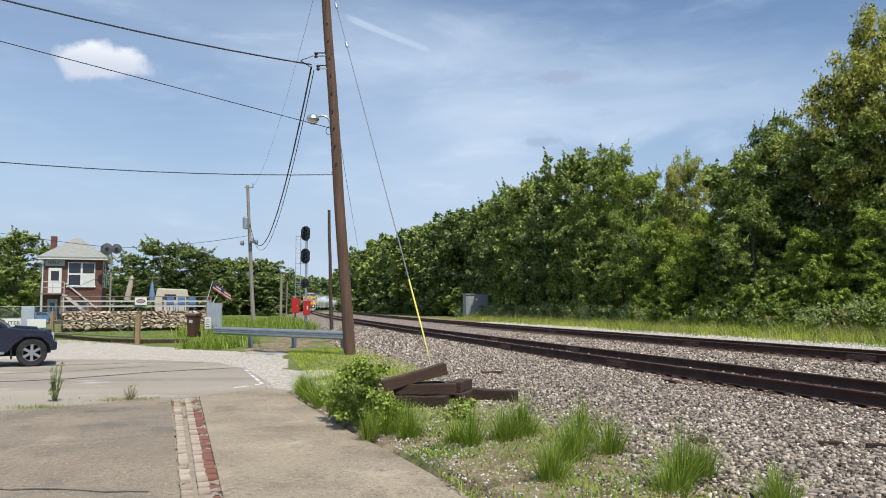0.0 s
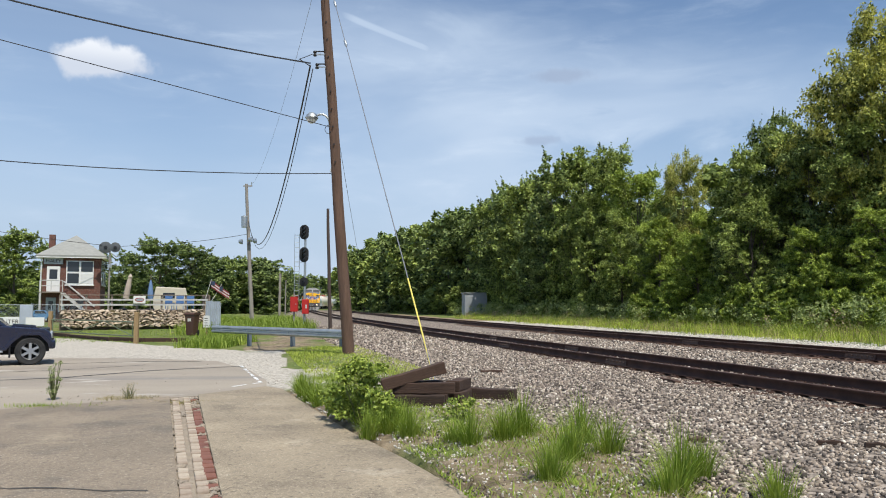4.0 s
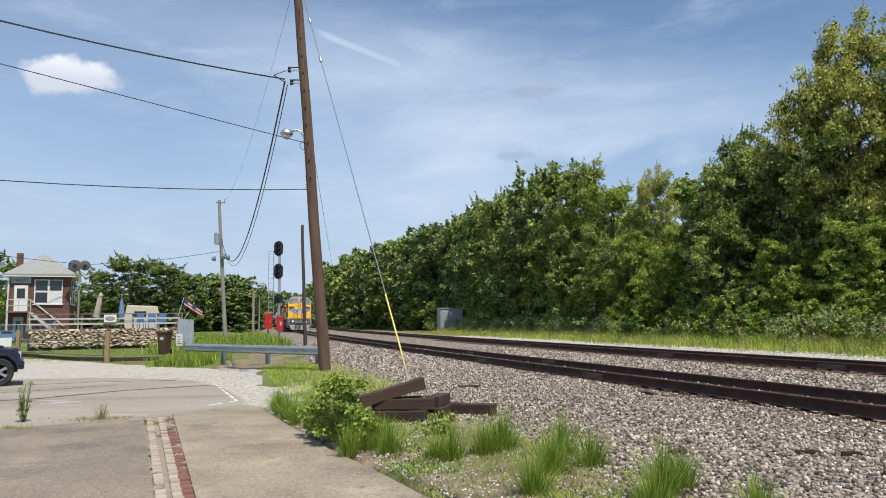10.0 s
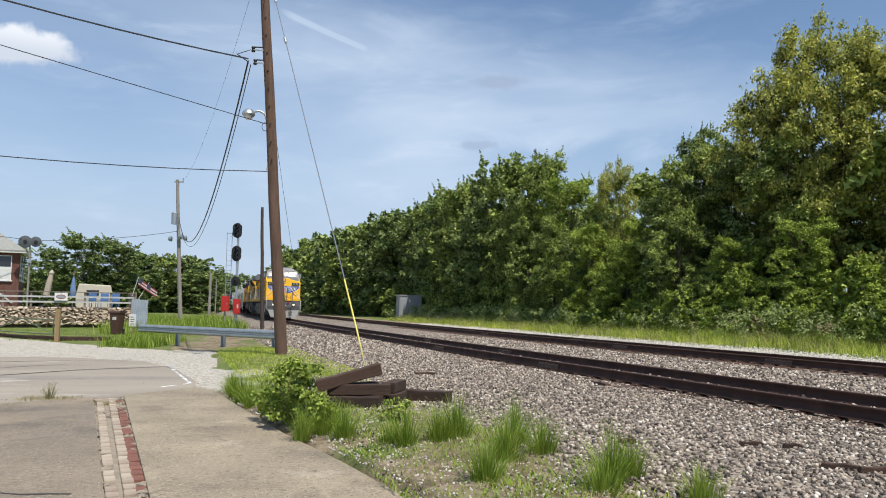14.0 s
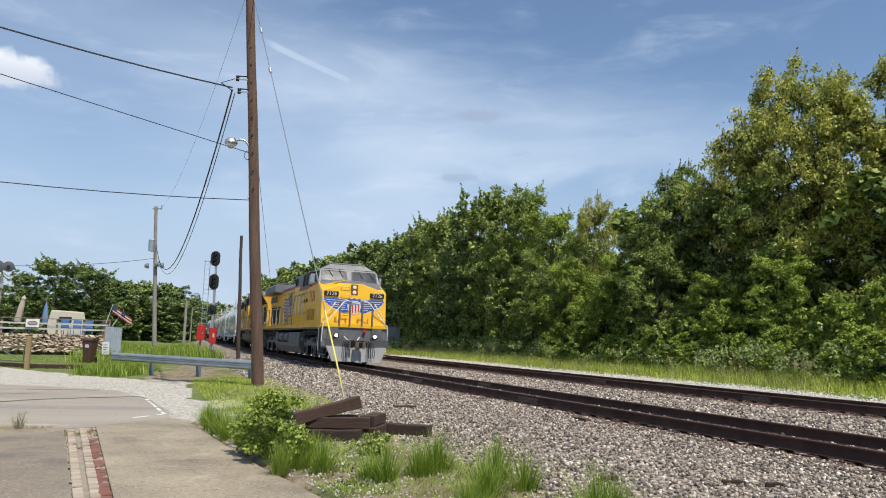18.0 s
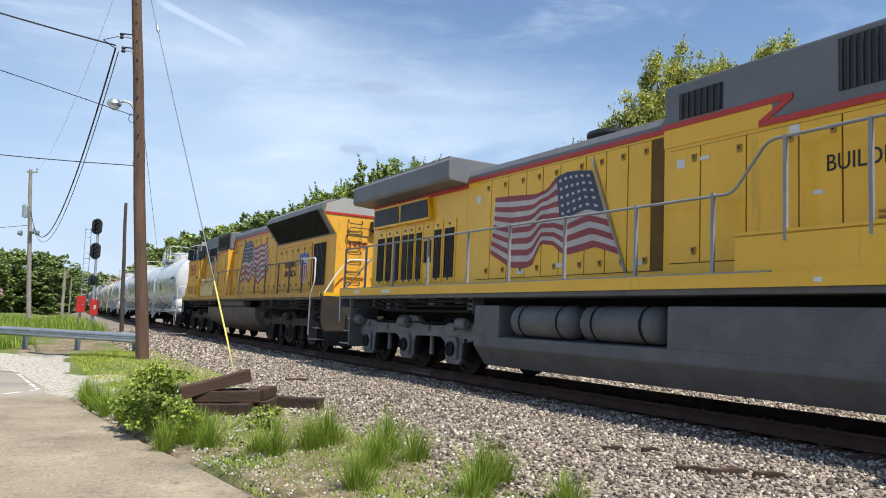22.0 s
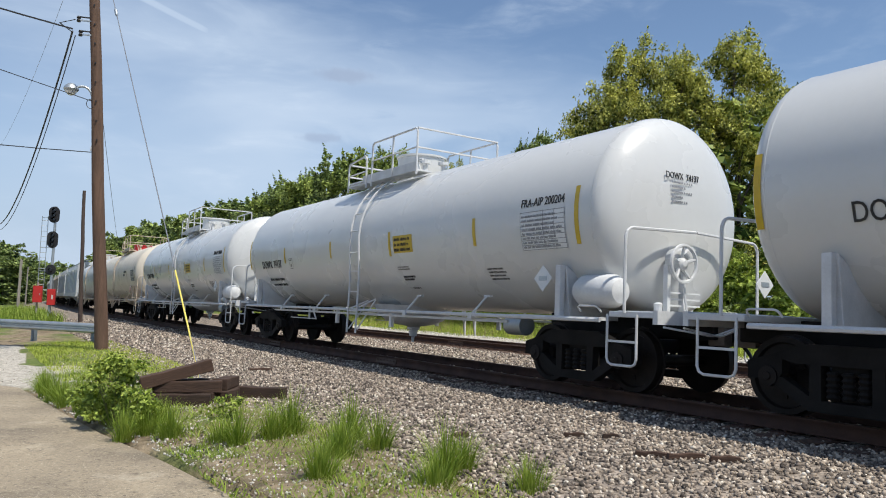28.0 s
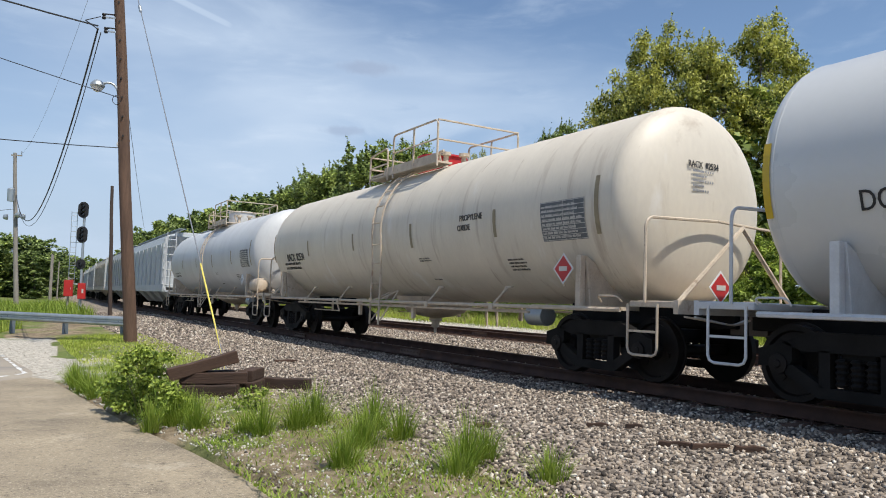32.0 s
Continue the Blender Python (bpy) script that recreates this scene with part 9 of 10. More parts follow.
# ---- guard rail ----
def build_guard():
    a, c = Vector((-3.2, 26.3, 0)), Vector((-9.8, 32.6, 0))
    d = (c - a)
    L = d.length
    t = thing("guard_rail", "galvanised corrugated steel guard rail on steel posts", "guard rail", pose(a.x, a.y, 0.12, rz=math.degrees(math.atan2(d.y, d.x))))
    prof = [(0.0, 0.35), (-0.03, 0.37), (-0.08, 0.41), (-0.08, 0.45), (-0.02, 0.49), (-0.02, 0.53), (-0.08, 0.57), (-0.08, 0.61), (-0.03, 0.65), (0, 0.67)]
    prof = prof + [(y + 0.006, z) for y, z in prof[::-1]]
    part("beam", B().prism([(-y + 0.0, z) for y, z in prof], "x", 0, L), M["galv"], t, smooth=True)
    for x in (0.5, 3.45, 6.45):
        part("post", B().box(x - 0.06, x + 0.05, -0.2, -0.04, -0.3, 0.66), M["galv_dark"], t, bevel=0.01)
        part("bolt", B().lathe([(0.07, 0.02), (0.09, 0.015)], "y", 8, (x, 0, 0.51)), M["galv_dark"], t)
    part("end_cap", B().prism([(0, 0.33), (0, 0.69), (0.2, 0.6), (0.2, 0.42)], "y", -0.02, 0.1), M["galv"], t)


M["galv_dark"] = mat("post_steel", (0.20, 0.25, 0.30), (0.14, 0.17, 0.20), 0.6, metal=0.4, scale=4, bump=0.05)
build_guard()


# ---- lot: gate, timbers, bin, fence panel ----
def build_lot():
    g = thing("gate", "green tube gate between wooden posts", "gate")
    for x, y, h in ((-13.33, 33.2, 1.35), (-20.3, 39.4, 1.35)):
        part("gate_post", B().box(x - 0.09, x + 0.09, y - 0.09, y + 0.09, -0.2, h), M["post_wood"], g, bevel=0.02)
    p0, p1 = Vector((-13.45, 33.3, 0)), Vector((-20.2, 39.3, 0))
    fr = B()
    for z in (0.3, 0.92):
        fr.tube([p0 + Vector((0, 0, z)), p1 + Vector((0, 0, z))], 0.028, 6)
    for q in (0.02, 0.98):
        w = p0.lerp(p1, q)
        fr.tube([w + Vector((0, 0, 0.3)), w + Vector((0, 0, 0.92))], 0.028, 6)
    part("gate_frame", fr, M["gate_green"], g)
    for q0, q1 in ((0.02, 0.33), (0.66, 0.34), (0.66, 0.98)):
        part("gate_brace", B().tube([p0.lerp(p1, q0) + Vector((0, 0, 0.3)), p0.lerp(p1, q1) + Vector((0, 0, 0.92))], 0.022, 6), M["gate_green"], g)
    rnd = random.Random(2)
    pts = [(-11.5, 34.7), (-13.4, 34.3), (-15.4, 35.4), (-17.2, 37.0), (-19.0, 38.7), (-20.6, 40.2)]
    for (xa, ya), (xb, yb) in zip(pts, pts[1:]):
        L = math.hypot(xb - xa, yb - ya)
        ob = new("edging_timber", B().box(-L / 2 + 0.03, L / 2 - 0.03, -0.1, 0.1, -0.05, 0.15).mesh("edging_timber", M["tie"], bevel=0.02))
        ob.matrix_basis = pose((xa + xb) / 2, (ya + yb) / 2, float(ground_z((xa + xb) / 2, (ya + yb) / 2)[0]) + rnd.uniform(0, 0.03), rz=math.degrees(math.atan2(yb - ya, xb - xa)))
        tagged(ob, "dark timber edging along the lawn", "timber", "lawn edging")
    z = float(ground_z(-13.2, 40.2)[0])
    w = thing("wheelie_bin", "brown plastic wheeled bin with a white sticker", "bin", pose(-13.2, 40.2, z, rz=-12) @ Matrix.Diagonal((0.72, 0.8, 1.12, 1)))
    b = B().add([(-0.26, -0.3, 0.02), (0.26, -0.3, 0.02), (0.26, 0.28, 0.02), (-0.26, 0.28, 0.02), (-0.36, -0.38, 0.98), (0.36, -0.38, 0.98), (0.36, 0.38, 0.98), (-0.36, 0.38, 0.98)], [(3, 2, 1, 0), (4, 5, 6, 7), (0, 1, 5, 4), (1, 2, 6, 5), (2, 3, 7, 6), (3, 0, 4, 7)])
    part("body", b, M["bin_brown"], w, bevel=0.03)
    part("lid", B().prism([(-0.42, 0.98), (0.42, 0.98), (0.4, 1.06), (-0.3, 1.1), (-0.42, 1.04)], "x", -0.4, 0.4), M["bin_brown"], w, bevel=0.02)
    part("sticker", B().box(-0.14, 0.14, -0.372, -0.36, 0.68, 0.82), M["flag_white"], w)
    for x in (-0.3, 0.3):
        part("wheel", B().lathe([(-0.03, 0.14), (0.03, 0.14)], "x", 16, (x, 0.3, 0.14)), M["black"], w, smooth=True)
    s = thing("notice_sign", "small white notice sign on a post", "sign", pose(-12.75, 41.2, z))
    part("post", B().box(-0.03, 0.03, 0, 0.06, -0.2, 1.0), M["post_wood"], s)
    part("board", B().box(-0.17, 0.17, -0.03, 0, 0.4, 1.05), M["white"], s, bevel=0.01)
    for i in range(4):
        part("text_bar", B().box(-0.11, 0.1 - 0.04 * (i % 2), -0.034, -0.03, 0.52 + 0.12 * i, 0.55 + 0.12 * i), M["ink"], s)
    c = thing("fence_panel", "corrugated galvanised metal fence panel", "fence", pose(-13.98, 44.9, 0.05, rz=16))
    for k in range(2):
        pr = []
        for i in range(21):
            x = k * 0.42 + i * 0.021
            pr.append((x, 0.02 * math.sin(i * math.pi / 2.5)))
        pr = pr + [(x, y + 0.006) for x, y in pr[::-1]]
        part("sheet", B().prism(pr, "z", -0.1, 1.85 - 0.03 * k), M["galv_pale"], c)
    part("post", B().box(-0.05, 0.0, 0, 0.06, -0.2, 1.8), M["post_wood"], c)
    part("return_sheet", B().box(0.85, 0.87, 0.0, 1.4, -0.1, 1.8), M["galv_pale"], c)


M["post_wood"] = mat("post_wood", (0.36, 0.25, 0.12), (0.24, 0.165, 0.085), 0.85, scale=4, fine=30, bump=0.3, stretch=(4, 4, 0.4))
M["gate_green"] = mat("gate_green", (0.16, 0.20, 0.12), (0.10, 0.13, 0.08), 0.6, scale=4, bump=0.05)
M["bin_brown"] = mat("bin_brown", (0.085, 0.04, 0.028), (0.065, 0.03, 0.022), 0.55, scale=4, bump=0.03)
M["galv_pale"] = mat("corrugated_steel", (0.55, 0.60, 0.66), (0.42, 0.46, 0.52), 0.5, metal=0.5, scale=2, bump=0.05)
build_lot()


# ---- terrace with a stone wall, rail fence and furniture ----
def build_terrace():
    a, c = Vector((-23.4, 46.4, 0)), Vector((-15.2, 49.6, 0))
    d = c - a
    L = d.length
    rz = math.degrees(math.atan2(d.y, d.x))
    base = pose(a.x, a.y, 0.3, rz=rz)
    w = thing("stone_wall", "dry-laid tan rubble stone retaining wall", "wall", base)
    part("core", B().box(0, L, 0.15, 7.5, -0.4, 1.05), M["rubble_core"], w)
    rnd = random.Random(6)
    protos = []
    for k in range(6):
        r = np.random.default_rng(60 + k)
        pts = r.normal(size=(14, 3))
        pts /= np.linalg.norm(pts, axis=1)[:, None]
        pts *= np.array([0.5, 0.4, 0.42]) * 1.1
        bm = bmesh.new()
        for p in np.clip(pts, -0.48, 0.48):
            bm.verts.new(p)
        bmesh.ops.convex_hull(bm, input=bm.verts)
        me = bpy.data.meshes.new("stone")
        bm.to_mesh(me)
        bm.free()
        me.materials.append(M["rubble"])
        protos.append(me)
    z = 0.0
    while z < 1.0:
        h = rnd.uniform(0.09, 0.16)
        x = rnd.uniform(0, 0.2)
        while x < L:
            wd = rnd.uniform(0.14, 0.42)
            part("stone", rnd.choice(protos), M["rubble"], w, m=pose(x + wd / 2, 0.1 + rnd.uniform(-0.08, 0.06) - (1 - z) * 0.25, z + h / 2, rnd.uniform(-30, 30), rnd.uniform(-28, 28), rnd.uniform(-40, 40)) @ Matrix.Diagonal((wd * 1.15, 0.4, h * rnd.uniform(1.2, 1.9), 1)))
            x += wd
        z += h * 0.92
    f = thing("rail_fence", "weathered wooden rail fence along the terrace", "fence", pose(a.x, a.y, 1.33, rz=rz))
    for i in range(7):
        part("post", B().box(i * L / 6 - 0.06, i * L / 6 + 0.06, 0.14, 0.26, -0.05, 0.98), M["deck_wood"], f, bevel=0.01)
    part("top_rail", B().box(0, L, 0.08, 0.3, 0.94, 0.99), M["deck_wood"], f, bevel=0.01)
    for z in (0.3, 0.62):
        part("rail", B().box(0, L, 0.1, 0.14, z, z + 0.1), M["rail_white"], f)
    e = thing("rail_fence", "weathered wooden rail fence at the terrace end", "fence", pose(c.x, c.y, 1.33, rz=rz + 90))
    for i in range(4):
        part("post", B().box(0.3 + i * 1.6 - 0.06, 0.3 + i * 1.6 + 0.06, 0.0, 0.12, -0.05, 0.98), M["deck_wood"], e, bevel=0.01)
    for z in (0.3, 0.62, 0.92):
        part("rail", B().box(0, 5.2, 0.03, 0.09, z, z + 0.1), M["deck_wood"], e)
    s = thing("oval_sign", "white sign with a dark oval on the fence", "sign", pose(-19.15, 48.0, 2.0, rz=rz))
    part("board", B().box(-0.36, 0.36, -0.03, 0, -0.24, 0.24), M["white"], s, bevel=0.01)
    part("oval", B().prism([(0.27 * math.cos(q), 0.13 * math.sin(q)) for q in np.linspace(0, 6.283, 21)[:-1]], "y", -0.036, -0.03), M["ink_red"], s)
    part("oval_field", B().prism([(0.23 * math.cos(q), 0.09 * math.sin(q)) for q in np.linspace(0, 6.283, 21)[:-1]], "y", -0.04, -0.036), M["galv"], s)
    for i, (x, y, m, lab, lean, zz) in enumerate(((-20.4, 48.6, M["canvas_tan"], "closed tan patio umbrella leaning on its pole", 10, 1.35), (-19.0, 49.4, M["canvas_blue"], "closed blue patio umbrella on its pole", 0, 1.35))):
        u = thing("patio_umbrella", lab, "umbrella", pose(x, y, zz, 0, lean, 0))
        part("pole", B().lathe([(0, 0.03), (2.3, 0.025)], "z", 8), M["deck_wood"], u)
        part("canopy", B().lathe([(0.75, 0.2), (0.9, 0.19), (1.6, 0.17), (2.05, 0.12), (2.15, 0.15), (2.35, 0.03)] if i == 0 else [(0.7, 0.17), (1.0, 0.19), (1.7, 0.1), (1.95, 0.03)], "z", 9), m, u)
        part("base", B().lathe([(0, 0.25), (0.1, 0.22)], "z", 14), M["black"], u)
    cv = thing("camper", "beige camper trailer with a roof unit", "trailer", pose(-22.0, 61.5, 0.55, rz=rz))
    part("body", B().prism([(-1.3, 0.4), (1.2, 0.4), (1.3, 1.6), (1.15, 2.5), (-1.15, 2.6), (-1.35, 1.6)], "y", 0, 2.2), M["camper"], cv, bevel=0.08)
    part("stripe", B().box(-1.3, 1.25, -0.01, 0, 1.2, 1.4), M["hop_tan"], cv)
    part("window", B().box(-0.6, 0.3, -0.012, 0, 1.65, 2.1), M["glass"], cv)
    part("wheel", B().lathe([(-0.1, 0.35), (0.1, 0.35)], "y", 18, (0, 0.2, 0.2)), M["black"], cv, smooth=True)
    for x, y in ((-18.0, 50.2), (-17.4, 50.4), (-16.9, 50.8)):
        ch = thing("patio_chair", "blue plastic patio chair on the terrace", "chair", pose(x, y, 1.35, rz=30 * x))
        part("seat", B().box(-0.24, 0.24, -0.24, 0.24, 0.4, 0.44), M["chair_blue"], ch, bevel=0.01)
        part("backrest", B().box(-0.24, 0.24, 0.2, 0.25, 0.44, 0.92), M["chair_blue"], ch, bevel=0.01)
        for u, v in ((-0.2, -0.2), (0.2, -0.2), (0.2, 0.2), (-0.2, 0.2)):
            part("leg", B().box(u - 0.02, u + 0.02, v - 0.02, v + 0.02, 0, 0.4), M["chair_blue"], ch)
    # flags on a short staff at the fence corner
    fl = thing("flag", "small striped flags on leaning staffs", "flag", pose(-15.2, 49.6, 1.5))
    part("staff", B().tube([(-0.25, 0, 0.6), (0.1, 0, 1.85)], 0.018, 6), M["white"], fl)
    part("staff", B().tube([(0.1, 0.1, 0.4), (0.75, 0.1, 1.5)], 0.018, 6), M["white"], fl)
    for k, (x0, z0) in enumerate(((0.1, 1.75), (0.62, 1.4))):
        for i in range(5):
            b = B()
            for j in range(6):
                q = j / 6
                b.prism([(x0 + 0.11 * j, z0 - 0.09 * i - 0.07 * j), (x0 + 0.11 * (j + 1), z0 - 0.09 * i - 0.07 * (j + 1)), (x0 + 0.11 * (j + 1), z0 - 0.09 * (i + 1) - 0.07 * (j + 1)), (x0 + 0.11 * j, z0 - 0.09 * (i + 1) - 0.07 * j)], "y", 0.04 * math.sin(j * 1.4) + 0.02 * k, 0.04 * math.sin(j * 1.4) + 0.01 + 0.02 * k)
            part("flag_stripe", b, M["up_red_dull"] if i % 2 == 0 else M["flag_white"], fl)
        part("flag_canton", B().box(x0, x0 + 0.25, -0.01, 0.0, z0 - 0.3, z0 - 0.04), M["flag_navy"], fl)


M["rubble"] = mat("rubble_stone", (0.58, 0.475, 0.36), (0.30, 0.235, 0.175), 0.9, scale=3, fine=25, bump=0.4, obj_random=0.7)
M["rubble_core"] = mat("wall_core", (0.16, 0.125, 0.095), (0.10, 0.08, 0.06), 0.95, scale=3, bump=0.4)
M["deck_wood"] = mat("weathered_deck", (0.27, 0.22, 0.18), (0.18, 0.145, 0.12), 0.9, scale=4, fine=30, bump=0.2)
M["rail_white"] = mat("rail_pale", (0.55, 0.54, 0.52), (0.42, 0.41, 0.40), 0.7, scale=4, bump=0.05)
M["canvas_tan"] = mat("canvas_tan", (0.50, 0.42, 0.34), (0.40, 0.33, 0.26), 0.9, scale=6, bump=0.1)
M["canvas_blue"] = mat("canvas_blue", (0.16, 0.26, 0.42), (0.11, 0.19, 0.33), 0.9, scale=6, bump=0.1)
M["camper"] = mat("camper_beige", (0.62, 0.56, 0.45), (0.52, 0.47, 0.38), 0.5, scale=3, bump=0.02)
M["chair_blue"] = mat("chair_blue", (0.10, 0.22, 0.46), (0.08, 0.17, 0.38), 0.5, scale=5, bump=0.02)
build_terrace()


# ---- interlocking tower ----
def brick_wall_mat():
    m, nt, p = nodes_of("tower_brick")
    N, L = nt.nodes.new, nt.links.new
    tc = N("ShaderNodeTexCoord")
    mp = N("ShaderNodeMapping")
    mp.inputs["Rotation"].default_value = (radians(90), 0, 0)
    L(tc.outputs["Object"], mp.inputs[0])
    br = N("ShaderNodeTexBrick")
    br.inputs["Scale"].default_value = 4.6
    br.inputs["Color1"].default_value = (0.165, 0.062, 0.042, 1)
    br.inputs["Color2"].default_value = (0.105, 0.042, 0.032, 1)
    br.inputs["Mortar"].default_value = (0.21, 0.17, 0.145, 1)
    br.inputs["Mortar Size"].default_value = 0.012
    L(mp.outputs[0], br.inputs["Vector"])
    L(br.outputs["Color"], p.inputs["Base Color"])
    p.inputs["Roughness"].default_value = 0.9
    return m


M["tower_brick"] = brick_wall_mat()
M["shingle"] = mat("grey_shingle", (0.33, 0.335, 0.31), (0.24, 0.245, 0.23), 0.9, scale=3, fine=18, bump=0.3, stretch=(1, 1, 3))
M["sign_grey"] = mat("sign_board", (0.42, 0.45, 0.47), (0.34, 0.37, 0.39), 0.6, bump=0.02)


def build_tower():
    t = thing("signal_tower", "two-storey brick railway signal tower with a hipped grey roof", "building", pose(-33.2, 62.75, 0.3, rz=19.5))
    W, D, H = 4.45, 4.6, 5.4
    walls = part("wall", B().box(0, W, 0, 0.25, -0.3, H), M["tower_brick"], t)
    part("wall", B().box(W - 0.25, W, 0.25, D, -0.3, H), M["tower_brick"], t)
    part("wall", B().box(0, 0.25, 0.25, D, -0.3, H), M["tower_brick"], t)
    part("wall", B().box(0.25, W - 0.25, D - 0.25, D, -0.3, H), M["tower_brick"], t)
    o = 0.45
    rf = B().add([(-o, -o, H), (W + o, -o, H), (W + o, D + o, H), (-o, D + o, H), (-o, -o, H + 0.14), (W + o, -o, H + 0.14), (W + o, D + o, H + 0.14), (-o, D + o, H + 0.14), (W / 2, D / 2, H + 2.05)], [(3, 2, 1, 0), (0, 1, 5, 4), (1, 2, 6, 5), (2, 3, 7, 6), (3, 0, 4, 7), (4, 5, 8), (5, 6, 8), (6, 7, 8), (7, 4, 8)])
    part("roof", rf, M["shingle"], t, "grey shingled hipped roof")
    part("soffit", B().box(-o, W + o, -o, D + o, H - 0.08, H - 0.004), M["white"], t)
    part("chimney", B().box(0.2, 0.66, 1.6, 2.06, H, H + 2.0), M["tower_brick"], t, "red brick chimney")

    def window(x0, x1, z0, z1, panes, y=0.0, axis="x"):
        mk = (lambda b, a0, a1, d0, d1, c0, c1: b.box(a0, a1, d0, d1, c0, c1)) if axis == "x" else (lambda b, a0, a1, d0, d1, c0, c1: b.box(W - d1, W - d0, a0, a1, c0, c1))
        wf = part("window", mk(B(), x0, x1, -0.06, -0.01, z0, z1), M["white"], t, "white-framed sash window", bevel=0.01)
        n = panes
        for i in range(n):
            for j in range(2):
                a0, a1 = x0 + (x1 - x0) * i / n + 0.09, x0 + (x1 - x0) * (i + 1) / n - 0.07
                c0, c1 = z0 + (z1 - z0) * j / 2 + 0.09, z0 + (z1 - z0) * (j + 1) / 2 - 0.07
                m = M["blind"] if (i == n - 1 and j == 0) else M["glass"]
                part("pane", mk(B(), a0, a1, -0.075, -0.06, c0, c1), m, wf)
        part("sill", mk(B(), x0 - 0.08, x1 + 0.08, -0.14, -0.01, z0 - 0.1, z0 - 0.004), M["white"], wf)
    window(1.8, 3.9, 3.1, 5.1, 2)
    window(0.4, 1.9, 3.1, 5.2, 2, axis="y")
    window(2.4, 3.9, 3.1, 5.2, 2, axis="y")
    dr = part("door", B().box(0.35, 1.35, -0.08, -0.01, 2.5, 4.6), M["white"], t, "white half-glazed door", bevel=0.01)
    part("pane", B().box(0.55, 1.15, -0.095, -0.08, 3.55, 4.35), M["glass"], dr)
    d2 = part("door", B().box(0.35, 1.1, -0.08, -0.01, 0.1, 2.0), M["sign_grey"], t, "grey lower door", bevel=0.01)
    part("pane", B().box(0.55, 0.9, -0.095, -0.08, 1.0, 1.7), M["glass"], d2)
    part("window", B().box(2.2, 3.2, -0.05, -0.01, 0.9, 1.9), M["glass"], t)
    sg = part("name_board", B().box(0.1, 1.55, -0.09, -0.02, 4.78, 5.3), M["sign_grey"], t, "grey name board", bevel=0.01)
    part("lettering", text_mesh("HALEY", 0.38, M["ink"]), M["ink"], sg, m=pose(0.83, -0.095, 5.04, 90, 0, 0))
    part("downpipe", B().tube([(-0.08, -0.08, 0), (-0.08, -0.08, 5.3)], 0.05, 8), M["white"], t)
    part("landing", B().box(0.0, 1.75, -1.1, 0, 2.38, 2.48), M["deck_wood"], t)
    for x in (0.05, 1.65):
        part("landing_post", B().box(x - 0.07, x + 0.07, -1.1, -0.96, -0.3, 2.4), M["rail_white"], t)
    for i in range(9):
        part("stair_tread", B().box(1.75 + i * 0.25, 2.02 + i * 0.25, -1.05, -0.15, 2.2 - i * 0.22, 2.24 - i * 0.22), M["deck_wood"], t)
    for y in (-1.1, -0.12):
        part("stringer", B().prism([(1.7, 2.2), (1.7, 2.45), (4.1, 0.35), (4.1, 0.1)], "y", y, y + 0.05), M["rail_white"], t)
        part("stair_rail", B().tube([(1.7, y, 3.35), (4.1, y, 1.25)], 0.035, 6), M["rail_white"], t)
    part("landing_rail", B().tube([(0.0, -1.08, 3.4), (1.7, -1.08, 3.4)], 0.035, 6), M["rail_white"], t)
    part("landing_rail", B().tube([(0.0, -1.08, 2.95), (1.7, -1.08, 2.95)], 0.03, 6), M["rail_white"], t)
    for x in (0.0, 0.85, 1.7):
        part("landing_rail", B().tube([(x, -1.08, 2.45), (x, -1.08, 3.4)], 0.035, 6), M["rail_white"], t)
    part("meter_box", B().box(1.3, 1.75, -0.2, -0.01, 0.8, 1.4), M["white"], t, bevel=0.02)
    a = thing("position_light_signal", "grey post with two round signal discs", "signal", pose(-27.9, 63.4, 0.2, rz=20))
    part("post", B().lathe([(-0.2, 0.09), (6.0, 0.07)], "z", 12), M["pole_grey"], a, smooth=True)
    for x, r in ((-0.35, 0.5), (0.4, 0.42)):
        part("disc", B().lathe([(-0.08, 0.05), (-0.06, r * 0.6), (-0.02, r), (0.02, r)], "y", 24, (x, -0.15, 6.3 + 0.05 * x)), M["disc_grey"], a, smooth=True)
        part("lens", B().lathe([(-0.14, 0.12), (-0.08, 0.14)], "y", 14, (x, -0.15, 6.3)), M["black"], a)
    part("arm", B().tube([(0.0, -0.1, 5.9), (0.55, -0.1, 5.5)], 0.05, 6), M["galv"], a)
    part("case", B().box(-0.15, 0.15, -0.2, 0.0, 4.6, 4.9), M["galv"], a)


M["blind"] = mat("window_blind", (0.70, 0.70, 0.68), (0.62, 0.62, 0.6), 0.6, scale=3, bump=0.02)
M["disc_grey"] = mat("disc_grey", (0.10, 0.11, 0.12), (0.07, 0.075, 0.08), 0.6, scale=3, bump=0.03)
build_tower()


